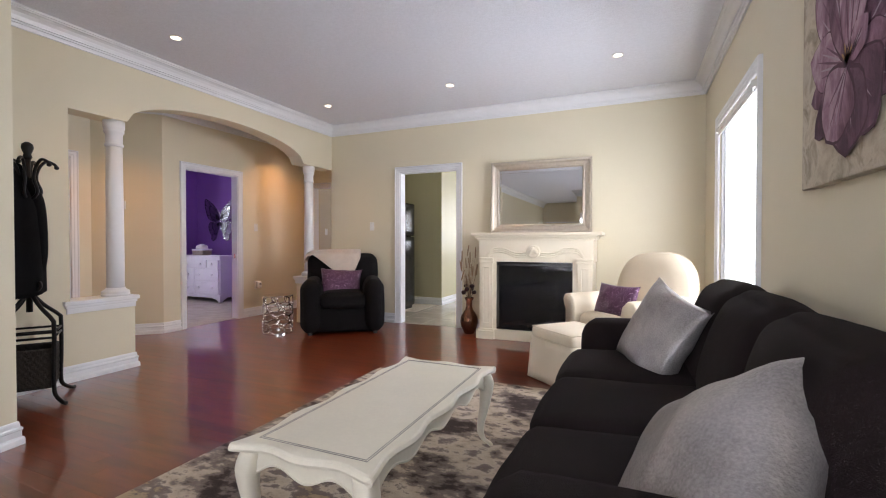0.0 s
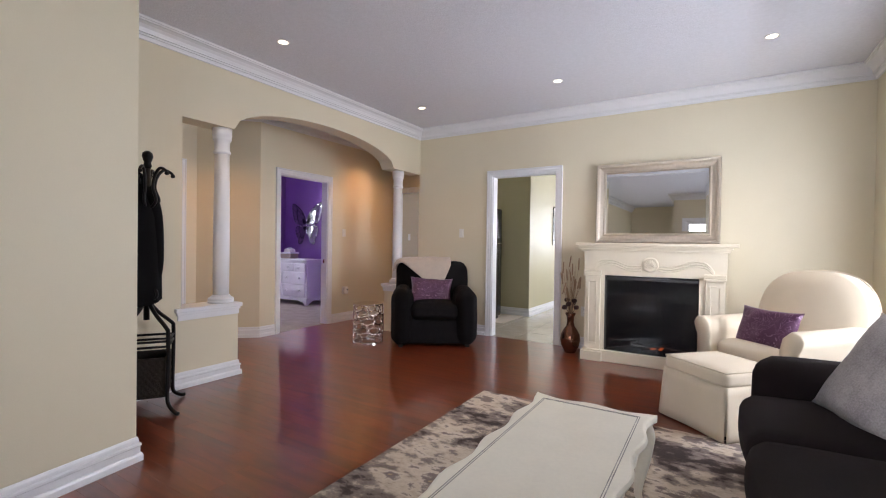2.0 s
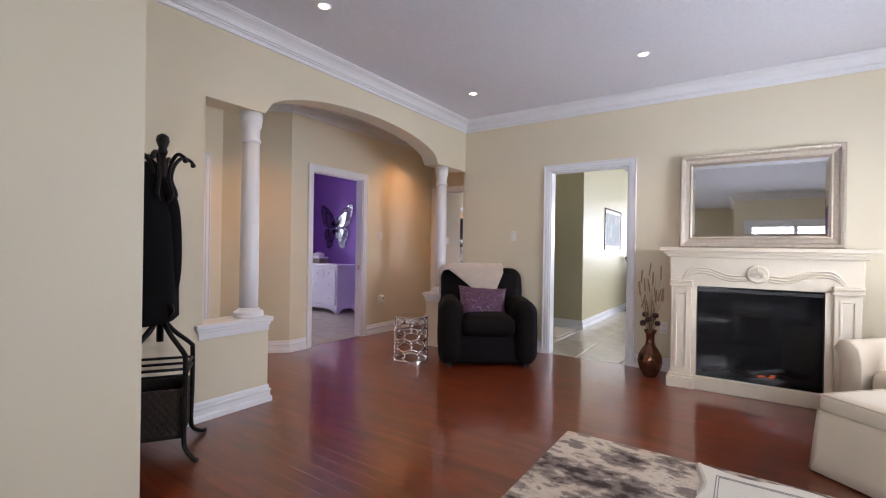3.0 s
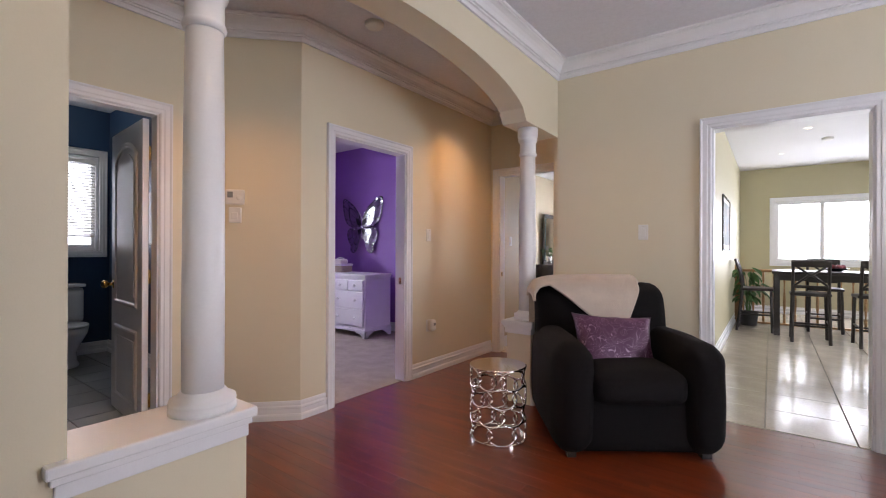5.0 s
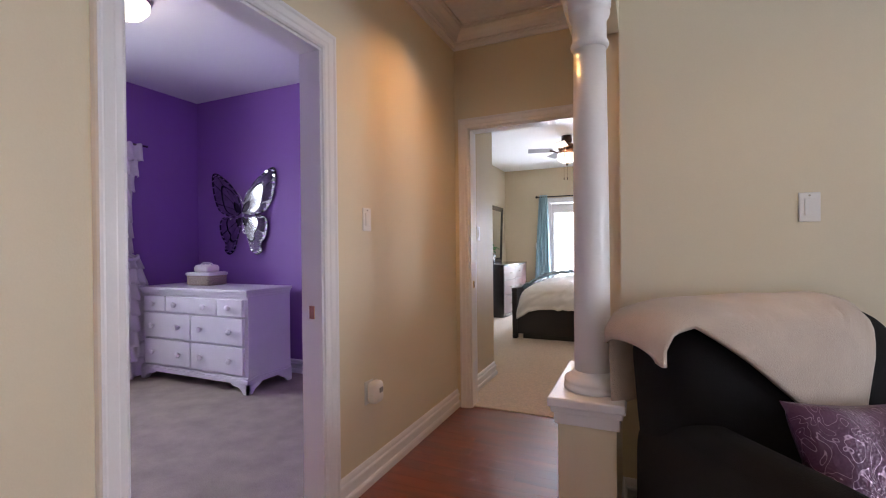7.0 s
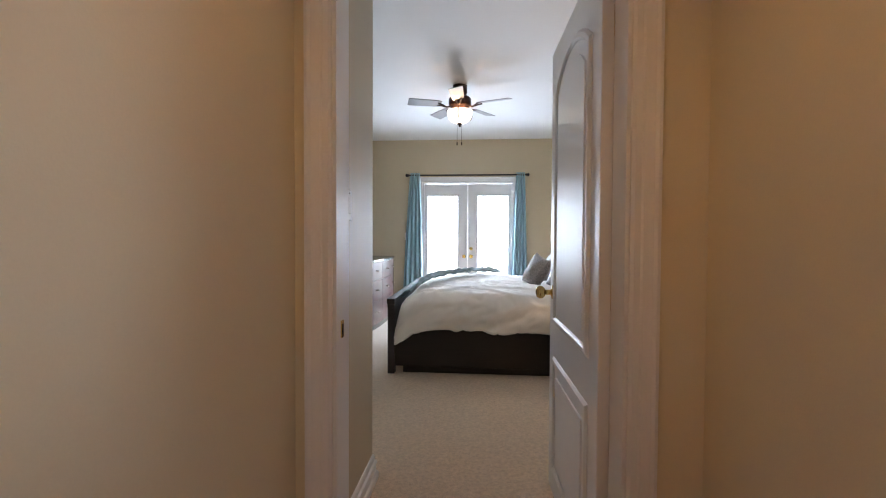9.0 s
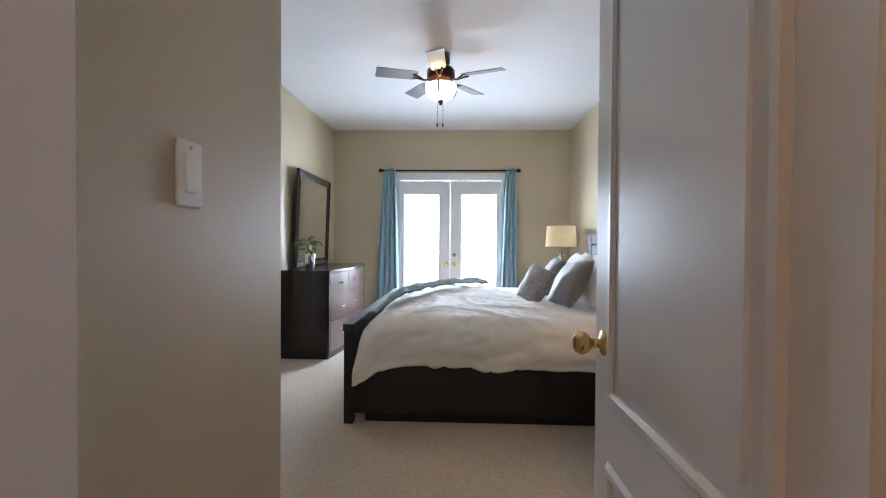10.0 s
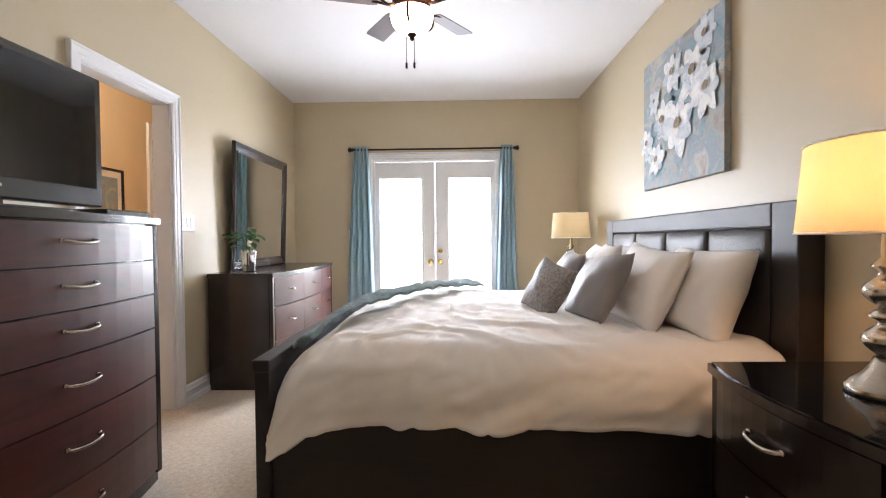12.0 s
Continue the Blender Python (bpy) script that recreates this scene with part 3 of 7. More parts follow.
flat("ceiling_living", -3.66, -3.06, 1.19, 4.91, H, H + 0.1, CEIL, "white stippled ceiling", "ceiling")
flat("ceiling_hall", -5.31, 0.80, -3.66, 5.79, H, H + 0.1, CEIL, "white stippled ceiling", "ceiling")
flat("ceiling_kitchen", -3.6, 4.91, 1.25, 11.91, H, H + 0.1, FLATCEIL, "plain white ceiling", "ceiling")
flat("ceiling_bedroom", -6.15, 5.79, -2.706, 11.76, 2.744, 2.87, FLATCEIL, "plain white ceiling", "ceiling")
flat("ceiling_nursery", -7.92, 3.17, -4.8, 6.06, 2.748, 2.87, FLATCEIL, "plain white ceiling", "ceiling")
flat("ceiling_bath", -8.36, 0.80, -5.3, 3.17, 2.752, 2.87, FLATCEIL, "plain white ceiling", "ceiling")
flat("ceiling_ensuite", -7.36, 8.0, -6.15, 11.6, 2.752, 2.87, FLATCEIL, "plain white ceiling", "ceiling")
# floors
FLOOR = flat("floor", -5.36, -3.06, 1.25, 5.79, -0.1, -0.014, GAP, "glossy red cherry strip floor", "floor")
KFLOOR = flat("floor_kitchen", -3.6, 4.90, 1.25, 11.91, -0.1, -0.0125, GROUT, "beige stone tile floor", "floor")
flat("floor_nursery", -7.92, 3.2, -4.80, 6.06, -0.09, 0.004, GREYCARPET, "beige cut pile carpet", "carpet")
BFLOOR = flat("floor_bath", -8.36, 0.794, -5.29, 3.14, -0.09, -0.010, GROUT, "grey tile floor", "floor")
flat("floor_bedroom", -6.20, 5.79, -2.7, 11.76, -0.085, 0.006, CARPET, "beige looped carpet", "carpet")
flat("floor_ensuite", -7.36, 8.0, -6.20, 11.6, -0.085, 0.002, CARPET, "beige looped carpet", "carpet")
tagged(flat("ground", -400, -400, 400, 400, -0.5, -0.3, mat("lawn", (0.07, 0.10, 0.04), 0.95, var=0.3, scale=0.8), "mown grass around the house", "ground"))

# mouldings
BASE = [(0, 0), (0.026, 0), (0.026, 0.030), (0.022, 0.040), (0.015, 0.044), (0.015, 0.076), (0.020, 0.082), (0.019, 0.092), (0.010, 0.098), (0.009, 0.114), (0.005, 0.126), (0, 0.128)]
CROWN = [(0, -0.002), (0.112, -0.002), (0.112, -0.018), (0.099, -0.019), (0.099, -0.027), (0.086, -0.030), (0.066, -0.041), (0.050, -0.062), (0.043, -0.084), (0.043, -0.092), (0.029, -0.093), (0.029, -0.104), (0.019, -0.108), (0.015, -0.120), (0.015, -0.134), (0, -0.134)]


def baseboard(paths):
    for p in paths:
        structure("baseboard", sweep(B(), [(x, y, 0.0) for x, y in p], BASE, (0, 0, 1)), TRIM, "white painted stepped baseboard", "baseboard")


def crown(paths):
    for p in paths:
        structure("trim", sweep(B(), [(x, y, H) for x, y in p], CROWN, (0, 0, 1)), TRIM, "white crown moulding", "crown moulding")


c = 0.075
baseboard([
    [(-2.0, -3.0), (-2.612, 0.854), (-3.6, 0.854), (-3.6, 2.09), (-3.8, 2.09)],
    [(-3.6, 4.36), (-3.6, 4.88), (KD[0] - c, 4.88)], [(KD[1] + c, 4.88), (1.13, 4.88), (1.13, -1.2), (-0.85, -1.2), (-0.85, -3.0)],
    [(-5.27, TD[1] + c), (-5.27, 2.65), (-4.77, 3.15), (-4.77, PD[0] - c)], [(-4.77, PD[1] + c), (-4.77, 5.76)], [(-3.66, 5.76), (-3.66, 4.94)],
    [(-4.88, 6.0), (-4.88, PD[1] + c)], [(-7.86, 3.26), (-7.86, 6.0), (-4.88, 6.0)],
    [(-8.3, 0.86), (-8.3, 3.08), (-5.36, 3.08), (-5.36, TD[1] + c)],
    [(-4.757, 5.88), (-4.757, 6.62), (-6.09, 6.62), (-6.09, CD[0] - c)], [(-6.09, CD[1] + c), (-6.09, 11.7), (FD[0] - c, 11.7)],
    [(FD[1] + c, 11.7), (-2.766, 11.7), (-2.766, 6.8), (-3.77, 6.8), (-3.77, 5.88)],
    [(-7.3, 8.06), (-7.3, 11.54), (-6.2, 11.54)],
    [(-3.54, 5.0), (-3.54, 6.66), (-2.63, 6.66), (-2.63, 11.85), (1.19, 11.85)],
])
crown([
    [(-2.0, -3.0), (-2.612, 0.854), (-3.6, 0.854), (-3.6, 4.88), (1.13, 4.88), (1.13, -1.2), (-0.85, -1.2), (-0.85, -3.0)],
    [(-5.27, 0.854), (-5.27, 2.65), (-4.77, 3.15), (-4.77, 5.76), (-3.66, 5.76), (-3.66, 4.94), (-3.8, 4.94)],
])
CAS = [(0, 0), (0, 0.010), (0.008, 0.016), (0.024, 0.016), (0.030, 0.020), (0.056, 0.020), (0.064, 0.026), (0.072, 0.026), (0.075, 0.018), (0.075, 0)]


def casing(parent, pts, normal, flip=False):
    """Moulded trim round an opening; the side with the high edge lies outwards."""
    prof = [(-a, b) for a, b in CAS] if flip else CAS
    return part("casing", sweep(B(), pts, prof, normal), TRIM, parent)


def doorway(name, axis, at0, at1, o, label, sides=(True, True), wood_=TRIM):
    """Lining, stop and moulded casings of a door opening in a wall from at0 to at1."""
    root = tagged(thing(name, label, "doorway"), kind="structure")
    a, b, _, t = o
    lin = 0.014

    def P(u, v, z):
        return (u, v, z) if axis == "x" else (v, u, z)
    bm = B()
    for u0, u1, z0, z1 in ((a, a + lin, 0.0, t), (b - lin, b, 0.0, t), (a + lin, b - lin, t - lin, t)):
        p, q = P(u0, at0 + 0.001, z0), P(u1, at1 - 0.001, z1)
        box(bm, min(p[0], q[0]), min(p[1], q[1]), z0, max(p[0], q[0]), max(p[1], q[1]), z1)
    part("lining", bm, wood_, root)
    for side, v, s in ((0, at0, -1), (1, at1, 1)):
        if sides[side]:
            pts = [P(a + 0.004, v, 0.0), P(a + 0.004, v, t - 0.004), P(b - 0.004, v, t - 0.004), P(b - 0.004, v, 0.0)]
            nrm = P(0, s, 0)
            d = (Vector(pts[1]) - Vector(pts[0])).cross(Vector(nrm))
            outward = Vector(pts[0]) - Vector(pts[3])
            casing(root, pts, nrm, flip=d.dot(outward) < 0)
    return root


doorway("door_1", "x", 4.88, 5.0, KD, "white cased opening to the kitchen")
doorway("door_2", "y", -4.88, -4.77, PD, "white cased doorway to the purple room")
doorway("door_3", "x", 5.76, 5.88, BD, "white cased doorway to the bedroom")
doorway("door_4", "y", -5.36, -5.27, TD, "white cased doorway to the bathroom")
doorway("door_5", "y", -6.20, -6.09, CD, "white cased doorway off the bedroom")


# ---- windows and leaves ----
def window(name, axis, at_in, at_out, o, label, mull=(), face=1, sill=True):
    """Casing, frame, sashes and panes of a window; at_in is the room face, at_out the outer face."""
    root = tagged(thing(name, label, "window"), kind="structure")
    a, b, z0, z1 = o

    def P(u, v, z):
        return (u, v, z) if axis == "x" else (v, u, z)

    def bar(bm, u0, u1, v0, v1, c0, c1):
        p, q = P(u0, v0, c0), P(u1, v1, c1)
        return box(bm, min(p[0], q[0]), min(p[1], q[1]), c0, max(p[0], q[0]), max(p[1], q[1]), c1, 0.003, 1)
    s = 1 if at_in > at_out else -1
    pts = [P(a, at_in, z0), P(a, at_in, z1), P(b, at_in, z1), P(b, at_in, z0), P(a, at_in, z0)]
    nrm = P(0, s, 0)
    d = (Vector(pts[1]) - Vector(pts[0])).cross(Vector(nrm))
    flip = d.dot(Vector(pts[0]) - Vector(pts[3])) < 0
    prof = [(-q, w) for q, w in CAS] if flip else CAS
    part("casing", sweep(B(), [Vector(P((a + b) / 2, at_in, z0)), *pts[1 - 1:1], *pts[1:4], Vector(P((a + b) / 2 + 0.001, at_in, z0))], prof, nrm), TRIM, root)
    v0, v1 = sorted((at_out, at_in - s * 0.012))
    bm = B()
    for u0, u1, c0, c1 in ((a, a + 0.03, z0, z1), (b - 0.03, b, z0, z1), (a + 0.03, b - 0.03, z0, z0 + 0.03), (a + 0.03, b - 0.03, z1 - 0.03, z1)):
        bar(bm, u0, u1, v0, v1, c0, c1)
    part("window_frame", bm, TRIM, root)
    edges = [a + 0.03, *mull, b - 0.03]
    vm = (v0 + v1) / 2 - s * 0.01
    for u0, u1 in zip(edges, edges[1:]):
        bm = B()
        g = 0.032
        for q0, q1, c0, c1 in ((u0, u0 + g, z0 + 0.03, z1 - 0.03), (u1 - g, u1, z0 + 0.03, z1 - 0.03), (u0 + g, u1 - g, z0 + 0.03, z0 + 0.03 + g), (u0 + g, u1 - g, z1 - 0.03 - g, z1 - 0.03)):
            bar(bm, q0, q1, vm - 0.014, vm + 0.014, c0, c1)
        sash = part("sash", bm, TRIM, root)
        pane = part("pane", bar(B(), u0 + g, u1 - g, vm - 0.003, vm + 0.003, z0 + 0.03 + g, z1 - 0.03 - g), GLASS, sash)
        pane.visible_shadow = False
    return root


window("window_1", "y", 1.13, 1.19, (2.74, 4.06, 0.6, 2.11), "tall white framed window full of daylight")
window("window_2", "x", 11.85, 11.91, (-2.08, 0.12, 0.97, 2.12), "wide white sliding window full of daylight", mull=(-1.38, -0.66))
window("window_3", "y", -8.3, -8.36, (2.06, 2.98, 1.16, 2.22), "white framed bathroom window with a lowered blind")
window("window_4", "y", -7.86, -7.92, (3.95, 5.05, 0.85, 2.15), "white framed nursery window", mull=(4.5,))
# out of view; added as an opening for the kitchen side fill
window("window_5", "y", 1.19, 1.25, (6.8, 9.2, 0.2, 2.1), "large white framed side window, unseen, added to light the kitchen", mull=(8.0,))
# unseen window, added so the front fill lamp can reach the living room
window("window_6", "x", -1.2, -1.26, (-0.6, 0.9, 0.85, 2.15), "white framed front window, unseen, added to let light in", mull=(0.15,))
window("window_7", "y", -7.3, -7.36, (10.98, 11.45, 1.35, 2.25), "small white window with a blind")


def fan_window():
    root = tagged(thing("window_8", "white entrance window with curved fan bars", "window"), kind="structure")
    bm = B()
    for u in (-1.95, -1.69, -1.44, -1.19, -0.95):
        box(bm, u, -3.05, 0.3, u + 0.04, -3.01, 1.8)
    for z in (0.3, 1.25, 1.76):
        box(bm, -1.91, -3.045, z, -0.91, -3.015, z + 0.04)
    part("window_frame", bm, TRIM, root)
    p = part("pane", bx(-1.91, -3.034, 0.34, -0.95, -3.028, 1.76), GLASS, root)
    p.visible_shadow = False


fan_window()
for q, (x0, y0, z0, x1, y1, z1) in enumerate([(3.4, -3, -0.3, 3.45, 24, 5), (-5, 14.0, -0.3, 4, 14.05, 5), (-10.2, 0, -0.3, -10.15, 13, 5), (-8, 14.2, -0.3, -2, 14.25, 5), (-4, -5.2, -0.3, 2.4, -5.15, 5)]):
    structure("backdrop", bx(x0, y0, z0, x1, y1, z1), OUTSIDE, "bright overcast distance outside", "backdrop")


def blind(x, y0, y1, z0, z1, n):
    root = thing("venetian_blind", "white slatted blind lowered over the bathroom window", "blind")
    part("headrail", bx(x - 0.02, y0, z1 - 0.04, x + 0.02, y1, z1, 0.004), PLASTIC, root)
    one = None
    for i in range(n):
        z = z0 + (z1 - 0.05 - z0) * i / (n - 1)
        if one is None:
            one = part("slat", bx(-0.012, y0 + 0.005, -0.001, 0.012, y1 - 0.005, 0.001), PLASTIC, root)
            me = one.data
            s = one
        else:
            s = new("slat", me)
            s.parent = root
        s.matrix_basis = pose(x, 0, z, 0, 38, 0)
    part("bottom_rail", bx(x - 0.014, y0 + 0.005, z0 - 0.03, x + 0.014, y1 - 0.005, z0 - 0.012, 0.003), PLASTIC, root)


blind(-8.272, 2.10, 2.94, 1.34, 2.17, 26)


def roller_shade():
    root = thing("roller_shade", "white roller shade rolled up at the window head", "blind")
    bm = B()
    lathe(bm, [(0.018, 0), (0.018, 1.22)], seg=16, m=pose(1.112, 4.01, 2.055, 90, 0, 0))
    part("roll", bm, PLASTIC, root, smooth=True)
    for y in (2.785, 4.025):
        part("bracket", bx(1.095, y, 2.035, 1.13, y + 0.008, 2.08, 0.002), PLASTIC, root)
    part("hem_bar", bx(1.108, 2.81, 2.005, 1.116, 3.99, 2.038, 0.003), PLASTIC, root)


roller_shade()


def leaf(name, label, m, w, h=2.02, left_panels=((0.13, 0.62), (0.80, 1.90)), knob_side=1, material=TRIM, arch=True):
    """A moulded panel door: hinge edge at x = 0, faces at y = 0 and 0.036."""
    root = thing(name, label, "door", m)
    body = part("panel", bx(0.003, 0, 0.012, w, 0.036, h, 0.002, 1), material, root)
    prof = [(-0.018, 0), (-0.018, 0.004), (-0.009, 0.011), (0.006, 0.010), (0.016, 0.002), (0.016, 0)]
    for z0, z1 in left_panels:
        for s, y in ((-1, 0.0), (1, 0.036)):
            pts = [(0.12, z0), (0.12, z1)]
            if arch and z1 > 1.5:
                k = 10
                pts = [(0.12, z0)] + [(0.12 + (w - 0.24) * i / k, z1 - 0.10 + 0.10 * math.sin(math.pi * i / k) ** 0.8) for i in range(k + 1)] + [(w - 0.12, z0)]
            else:
                pts = [(0.12, z0), (0.12, z1), (w - 0.12, z1), (w - 0.12, z0)]
            pp = [((pts[0][0] + pts[-1][0]) / 2, z0)] + pts + [((pts[0][0] + pts[-1][0]) / 2 - 0.001, z0)]
            part("moulding", sweep(B(), [(px, y, pz) for px, pz in pp], prof, (0, s, 0)), material, body)
            inner = [(px, pz) for px, pz in pts]
            cx, cz = w / 2, (z0 + z1) / 2
            out = [(cx + (px - cx) * 0.80, cz + (pz - cz) * (1 - 0.06 / (z1 - z0) * 2)) for px, pz in inner]
            part("raised_field", extrude_outline(B(), out, s * 0.007, "y", y), material, body)
    for s, y in ((-1, 0.0), (1, 0.036)):
        bm = B()
        lathe(bm, [(0.032, 0), (0.032, 0.004), (0.012, 0.010), (0.012, 0.034), (0.022, 0.040), (0.029, 0.052), (0.029, 0.062), (0.022, 0.073), (0.010, 0.078)], seg=24, m=pose(w - 0.065, y, 0.92, 90 * (1 if s < 0 else -1), 0, 0))
        part("knob", bm, BRASS, root, "polished brass door knob", True)
    for z in (0.2, 1.0, 1.8):
        bm = B()
        lathe(bm, [(0.007, 0), (0.007, 0.09)], at=(0.001, -0.005, z - 0.045), seg=10)
        part("hinge", bm, BRASS, root, "", True)
    return root


leaf("bedroom_door", "white moulded two-panel door standing wide open", pose(-3.866, 5.885, 0, 0, 0, 91), 0.79)
leaf("bathroom_door", "white moulded panel door standing open into the bathroom", pose(-5.365, 2.425, 0, 0, 0, 175.5), 0.74)


def french_doors():
    root = tagged(thing("door_6", "white glazed double doors to the garden, closed", "french doors"), kind="structure")
    a, b, _, t = FD
    casing(root, [(a, 11.7, 0), (a, 11.7, t), (b, 11.7, t), (b, 11.7, 0)], (0, -1, 0), flip=True)
    bm = B()
    for u0, u1, z0, z1 in ((a, a + 0.03, 0, t), (b - 0.03, b, 0, t), (a + 0.03, b - 0.03, t - 0.03, t), (a + 0.03, b - 0.03, 0, 0.03)):
        box(bm, u0, 11.702, z0, u1, 11.76, z1)
    part("door_frame", bm, TRIM, root)
    mid = (a + b) / 2
    for u0, u1, s in ((a + 0.032, mid - 0.002, 1), (mid + 0.002, b - 0.032, -1)):
        bm = B()
        g0, g1 = (u0 + 0.06, u1 - 0.16) if s > 0 else (u0 + 0.16, u1 - 0.06)
        for q0, q1, z0, z1 in ((u0, g0, 0.035, t - 0.034), (g1, u1, 0.035, t - 0.034), (g0, g1, 0.035, 0.25), (g0, g1, 1.84, t - 0.034)):
            box(bm, q0, 11.710, z0, q1, 11.750, z1)
        lf = part("door_leaf", bm, TRIM, root)
        part("glazing_bead", sweep(B(), [((g0 + g1) / 2, 11.71, 0.25), (g0, 11.71, 0.25), (g0, 11.71, 1.84), (g1, 11.71, 1.84), (g1, 11.71, 0.25), ((g0 + g1) / 2 + 0.001, 11.71, 0.25)], [(-0.03, 0), (-0.03, 0.008), (-0.012, 0.012), (0, 0.004), (0, 0)], (0, -1, 0)), TRIM, lf)
        p = part("pane", bx(g0, 11.727, 0.25, g1, 11.733, 1.84), GLASS, lf)
        p.visible_shadow = False
        kx = (u1 if s > 0 else u0) - s * 0.055
        bm = lathe(B(), [(0.03, 0), (0.03, 0.005), (0.012, 0.01), (0.012, 0.03), (0.026, 0.04), (0.026, 0.055), (0.012, 0.065)], seg=20, m=pose(kx, 11.71, 0.87, 90, 0, 0))
        part("knob", bm, BRASS, lf, "polished brass knob", True)
        if s < 0:
            bm = lathe(B(), [(0.028, 0), (0.028, 0.012), (0.02, 0.02)], seg=20, m=pose(kx, 11.71, 0.995, 90, 0, 0))
            part("deadbolt", bm, BRASS, lf, "", True)


french_doors()


# ---- columns ----
def cap(y0, y1):
    bm = B()
    box(bm, -3.832, y0, 0.600, -3.568, y1, 0.635, 0.006)
    box(bm, -3.822, y0 + 0.012, 0.578, -3.578, y1 - 0.015, 0.600, 0.004)
    box(bm, -3.812, y0 + 0.022, 0.535, -3.588, y1 - 0.022, 0.578, 0.004)
    structure("trim", bm, TRIM, "white moulded cap on the half wall", "half wall cap")


cap(1.55, 2.115)
cap(4.32, 4.878)


def column(y):
    root = thing("column", "white round column standing on a half wall", "column", pose(-3.69, y, 0.635), "columns of the arch")
    part("shaft", lathe(B(), [(0.065, 0.06), (0.066, 0.3), (0.065, 0.6), (0.063, 0.95), (0.059, 1.30)], seg=40), TRIM, root, "", True)
    part("base", lathe(B(), [(0.105, 0), (0.105, 0.018), (0.100, 0.022), (0.104, 0.030), (0.102, 0.042), (0.084, 0.050), (0.074, 0.062), (0.069, 0.07)], seg=40), TRIM, root, "", True)
    part("capital", lathe(B(), [(0.061, 1.285), (0.067, 1.292), (0.070, 1.302), (0.067, 1.312), (0.062, 1.32), (0.062, 1.392), (0.072, 1.405), (0.076, 1.42), (0.072, 1.432), (0.079, 1.442), (0.079, 1.509)], seg=40), TRIM, root, "", True)
    return root


column(1.985)
column(4.488)


# ---- ceiling fittings ----
def pot_light(x, y):
    root = thing("pot_light", "small round recessed ceiling light, lit", "ceiling light", pose(x, y, H), "recessed lights")
    bm = B()
    n = 32
    prof = [(0.052, -0.001), (0.050, -0.006), (0.042, -0.007), (0.036, -0.003), (0.032, 0.0)]
    rings = [[bm.verts.new((r * math.cos(2 * math.pi * i / n), r * math.sin(2 * math.pi * i / n), z)) for i in range(n)] for r, z in prof]
    for a, b in zip(rings, rings[1:]):
        for i in range(n):
            bm.faces.new((a[i], a[(i + 1) % n], b[(i + 1) % n], b[i]))
    part("trim_ring", bm, TRIM, root, "", True)
    part("lamp_face", lathe(B(), [(0.034, -0.0035), (0.034, -0.002)], seg=24), POTGLOW, root, "glowing lamp face")


for px, py in POTS + HALL_POTS + KITCHEN_POTS:
    pot_light(px, py)
bm = lathe(B(), [(0.065, 0), (0.065, -0.018), (0.055, -0.032), (0.02, -0.036)], seg=28, m=pose(-4.36, 3.45, H))
tagged(part("smoke_alarm", bm, PLASTIC, None, "", True), "round white smoke alarm on the hall ceiling", "smoke alarm")

bm = lathe(B(), [(0.065, 0), (0.065, -0.018), (0.055, -0.032), (0.02, -0.036)], seg=28, m=pose(-1.5, 9.4, H))
tagged(part("smoke_alarm", bm, PLASTIC, None, "", True), "round white smoke alarm on the kitchen ceiling", "smoke alarm")


# ---- wall fittings ----
def plate(name, label, category, m, w=0.07, h=0.115, toggles=1, kind="rocker"):
    """A switch plate; faces local -y."""
    root = thing(name, label, category, m)
    part("cover", bx(-w / 2, -0.006, -h / 2, w / 2, 0, h / 2, 0.003), PLASTIC, root)
    for i in range(toggles):
        x = (i - (toggles - 1) / 2) * 0.046
        part("switch", bx(x - 0.016, -0.010, -0.033, x + 0.016, -0.004, 0.033, 0.002), PLASTIC, root)
        part("screw", lathe(B(), [(0.003, 0), (0.003, 0.002)], seg=8, m=pose(x, -0.006, 0.045, 90, 0, 0)), NICKEL, root)
    return root


SWL = "white plastic light switch on the wall"
plate("light_switch", SWL, "light switch", pose(-2.915, 4.88, 1.32))
plate("light_switch", SWL, "light switch", pose(-4.77, 4.583, 1.32, 0, 0, 90))
plate("light_switch", SWL, "light switch", pose(-4.757, 6.22, 1.29, 0, 0, 90))
plate("light_switch", "white triple light switch on the wall", "light switch", pose(-6.09, 9.58, 1.26, 0, 0, 90), 0.16, 0.115, 3)
plate("light_switch", SWL, "light switch", pose(-5.42, 11.7, 1.19))


def outlet(m):
    """A double socket; faces local -y."""
    root = thing("wall_outlet", "white plastic double outlet low on the wall", "outlet", m)
    part("cover", bx(-0.035, -0.006, -0.057, 0.035, 0, 0.057, 0.003), PLASTIC, root)
    for z in (-0.024, 0.024):
        face = part("socket", bx(-0.017, -0.008, z - 0.015, 0.017, -0.004, z + 0.015, 0.003), PLASTIC, root)
        for x in (-0.007, 0.007):
            part("slot", bx(x - 0.0014, -0.0086, z - 0.006, x + 0.0014, -0.0078, z + 0.006), BLACKPLASTIC, face)


outlet(pose(-1.295, 4.88, 0.42))


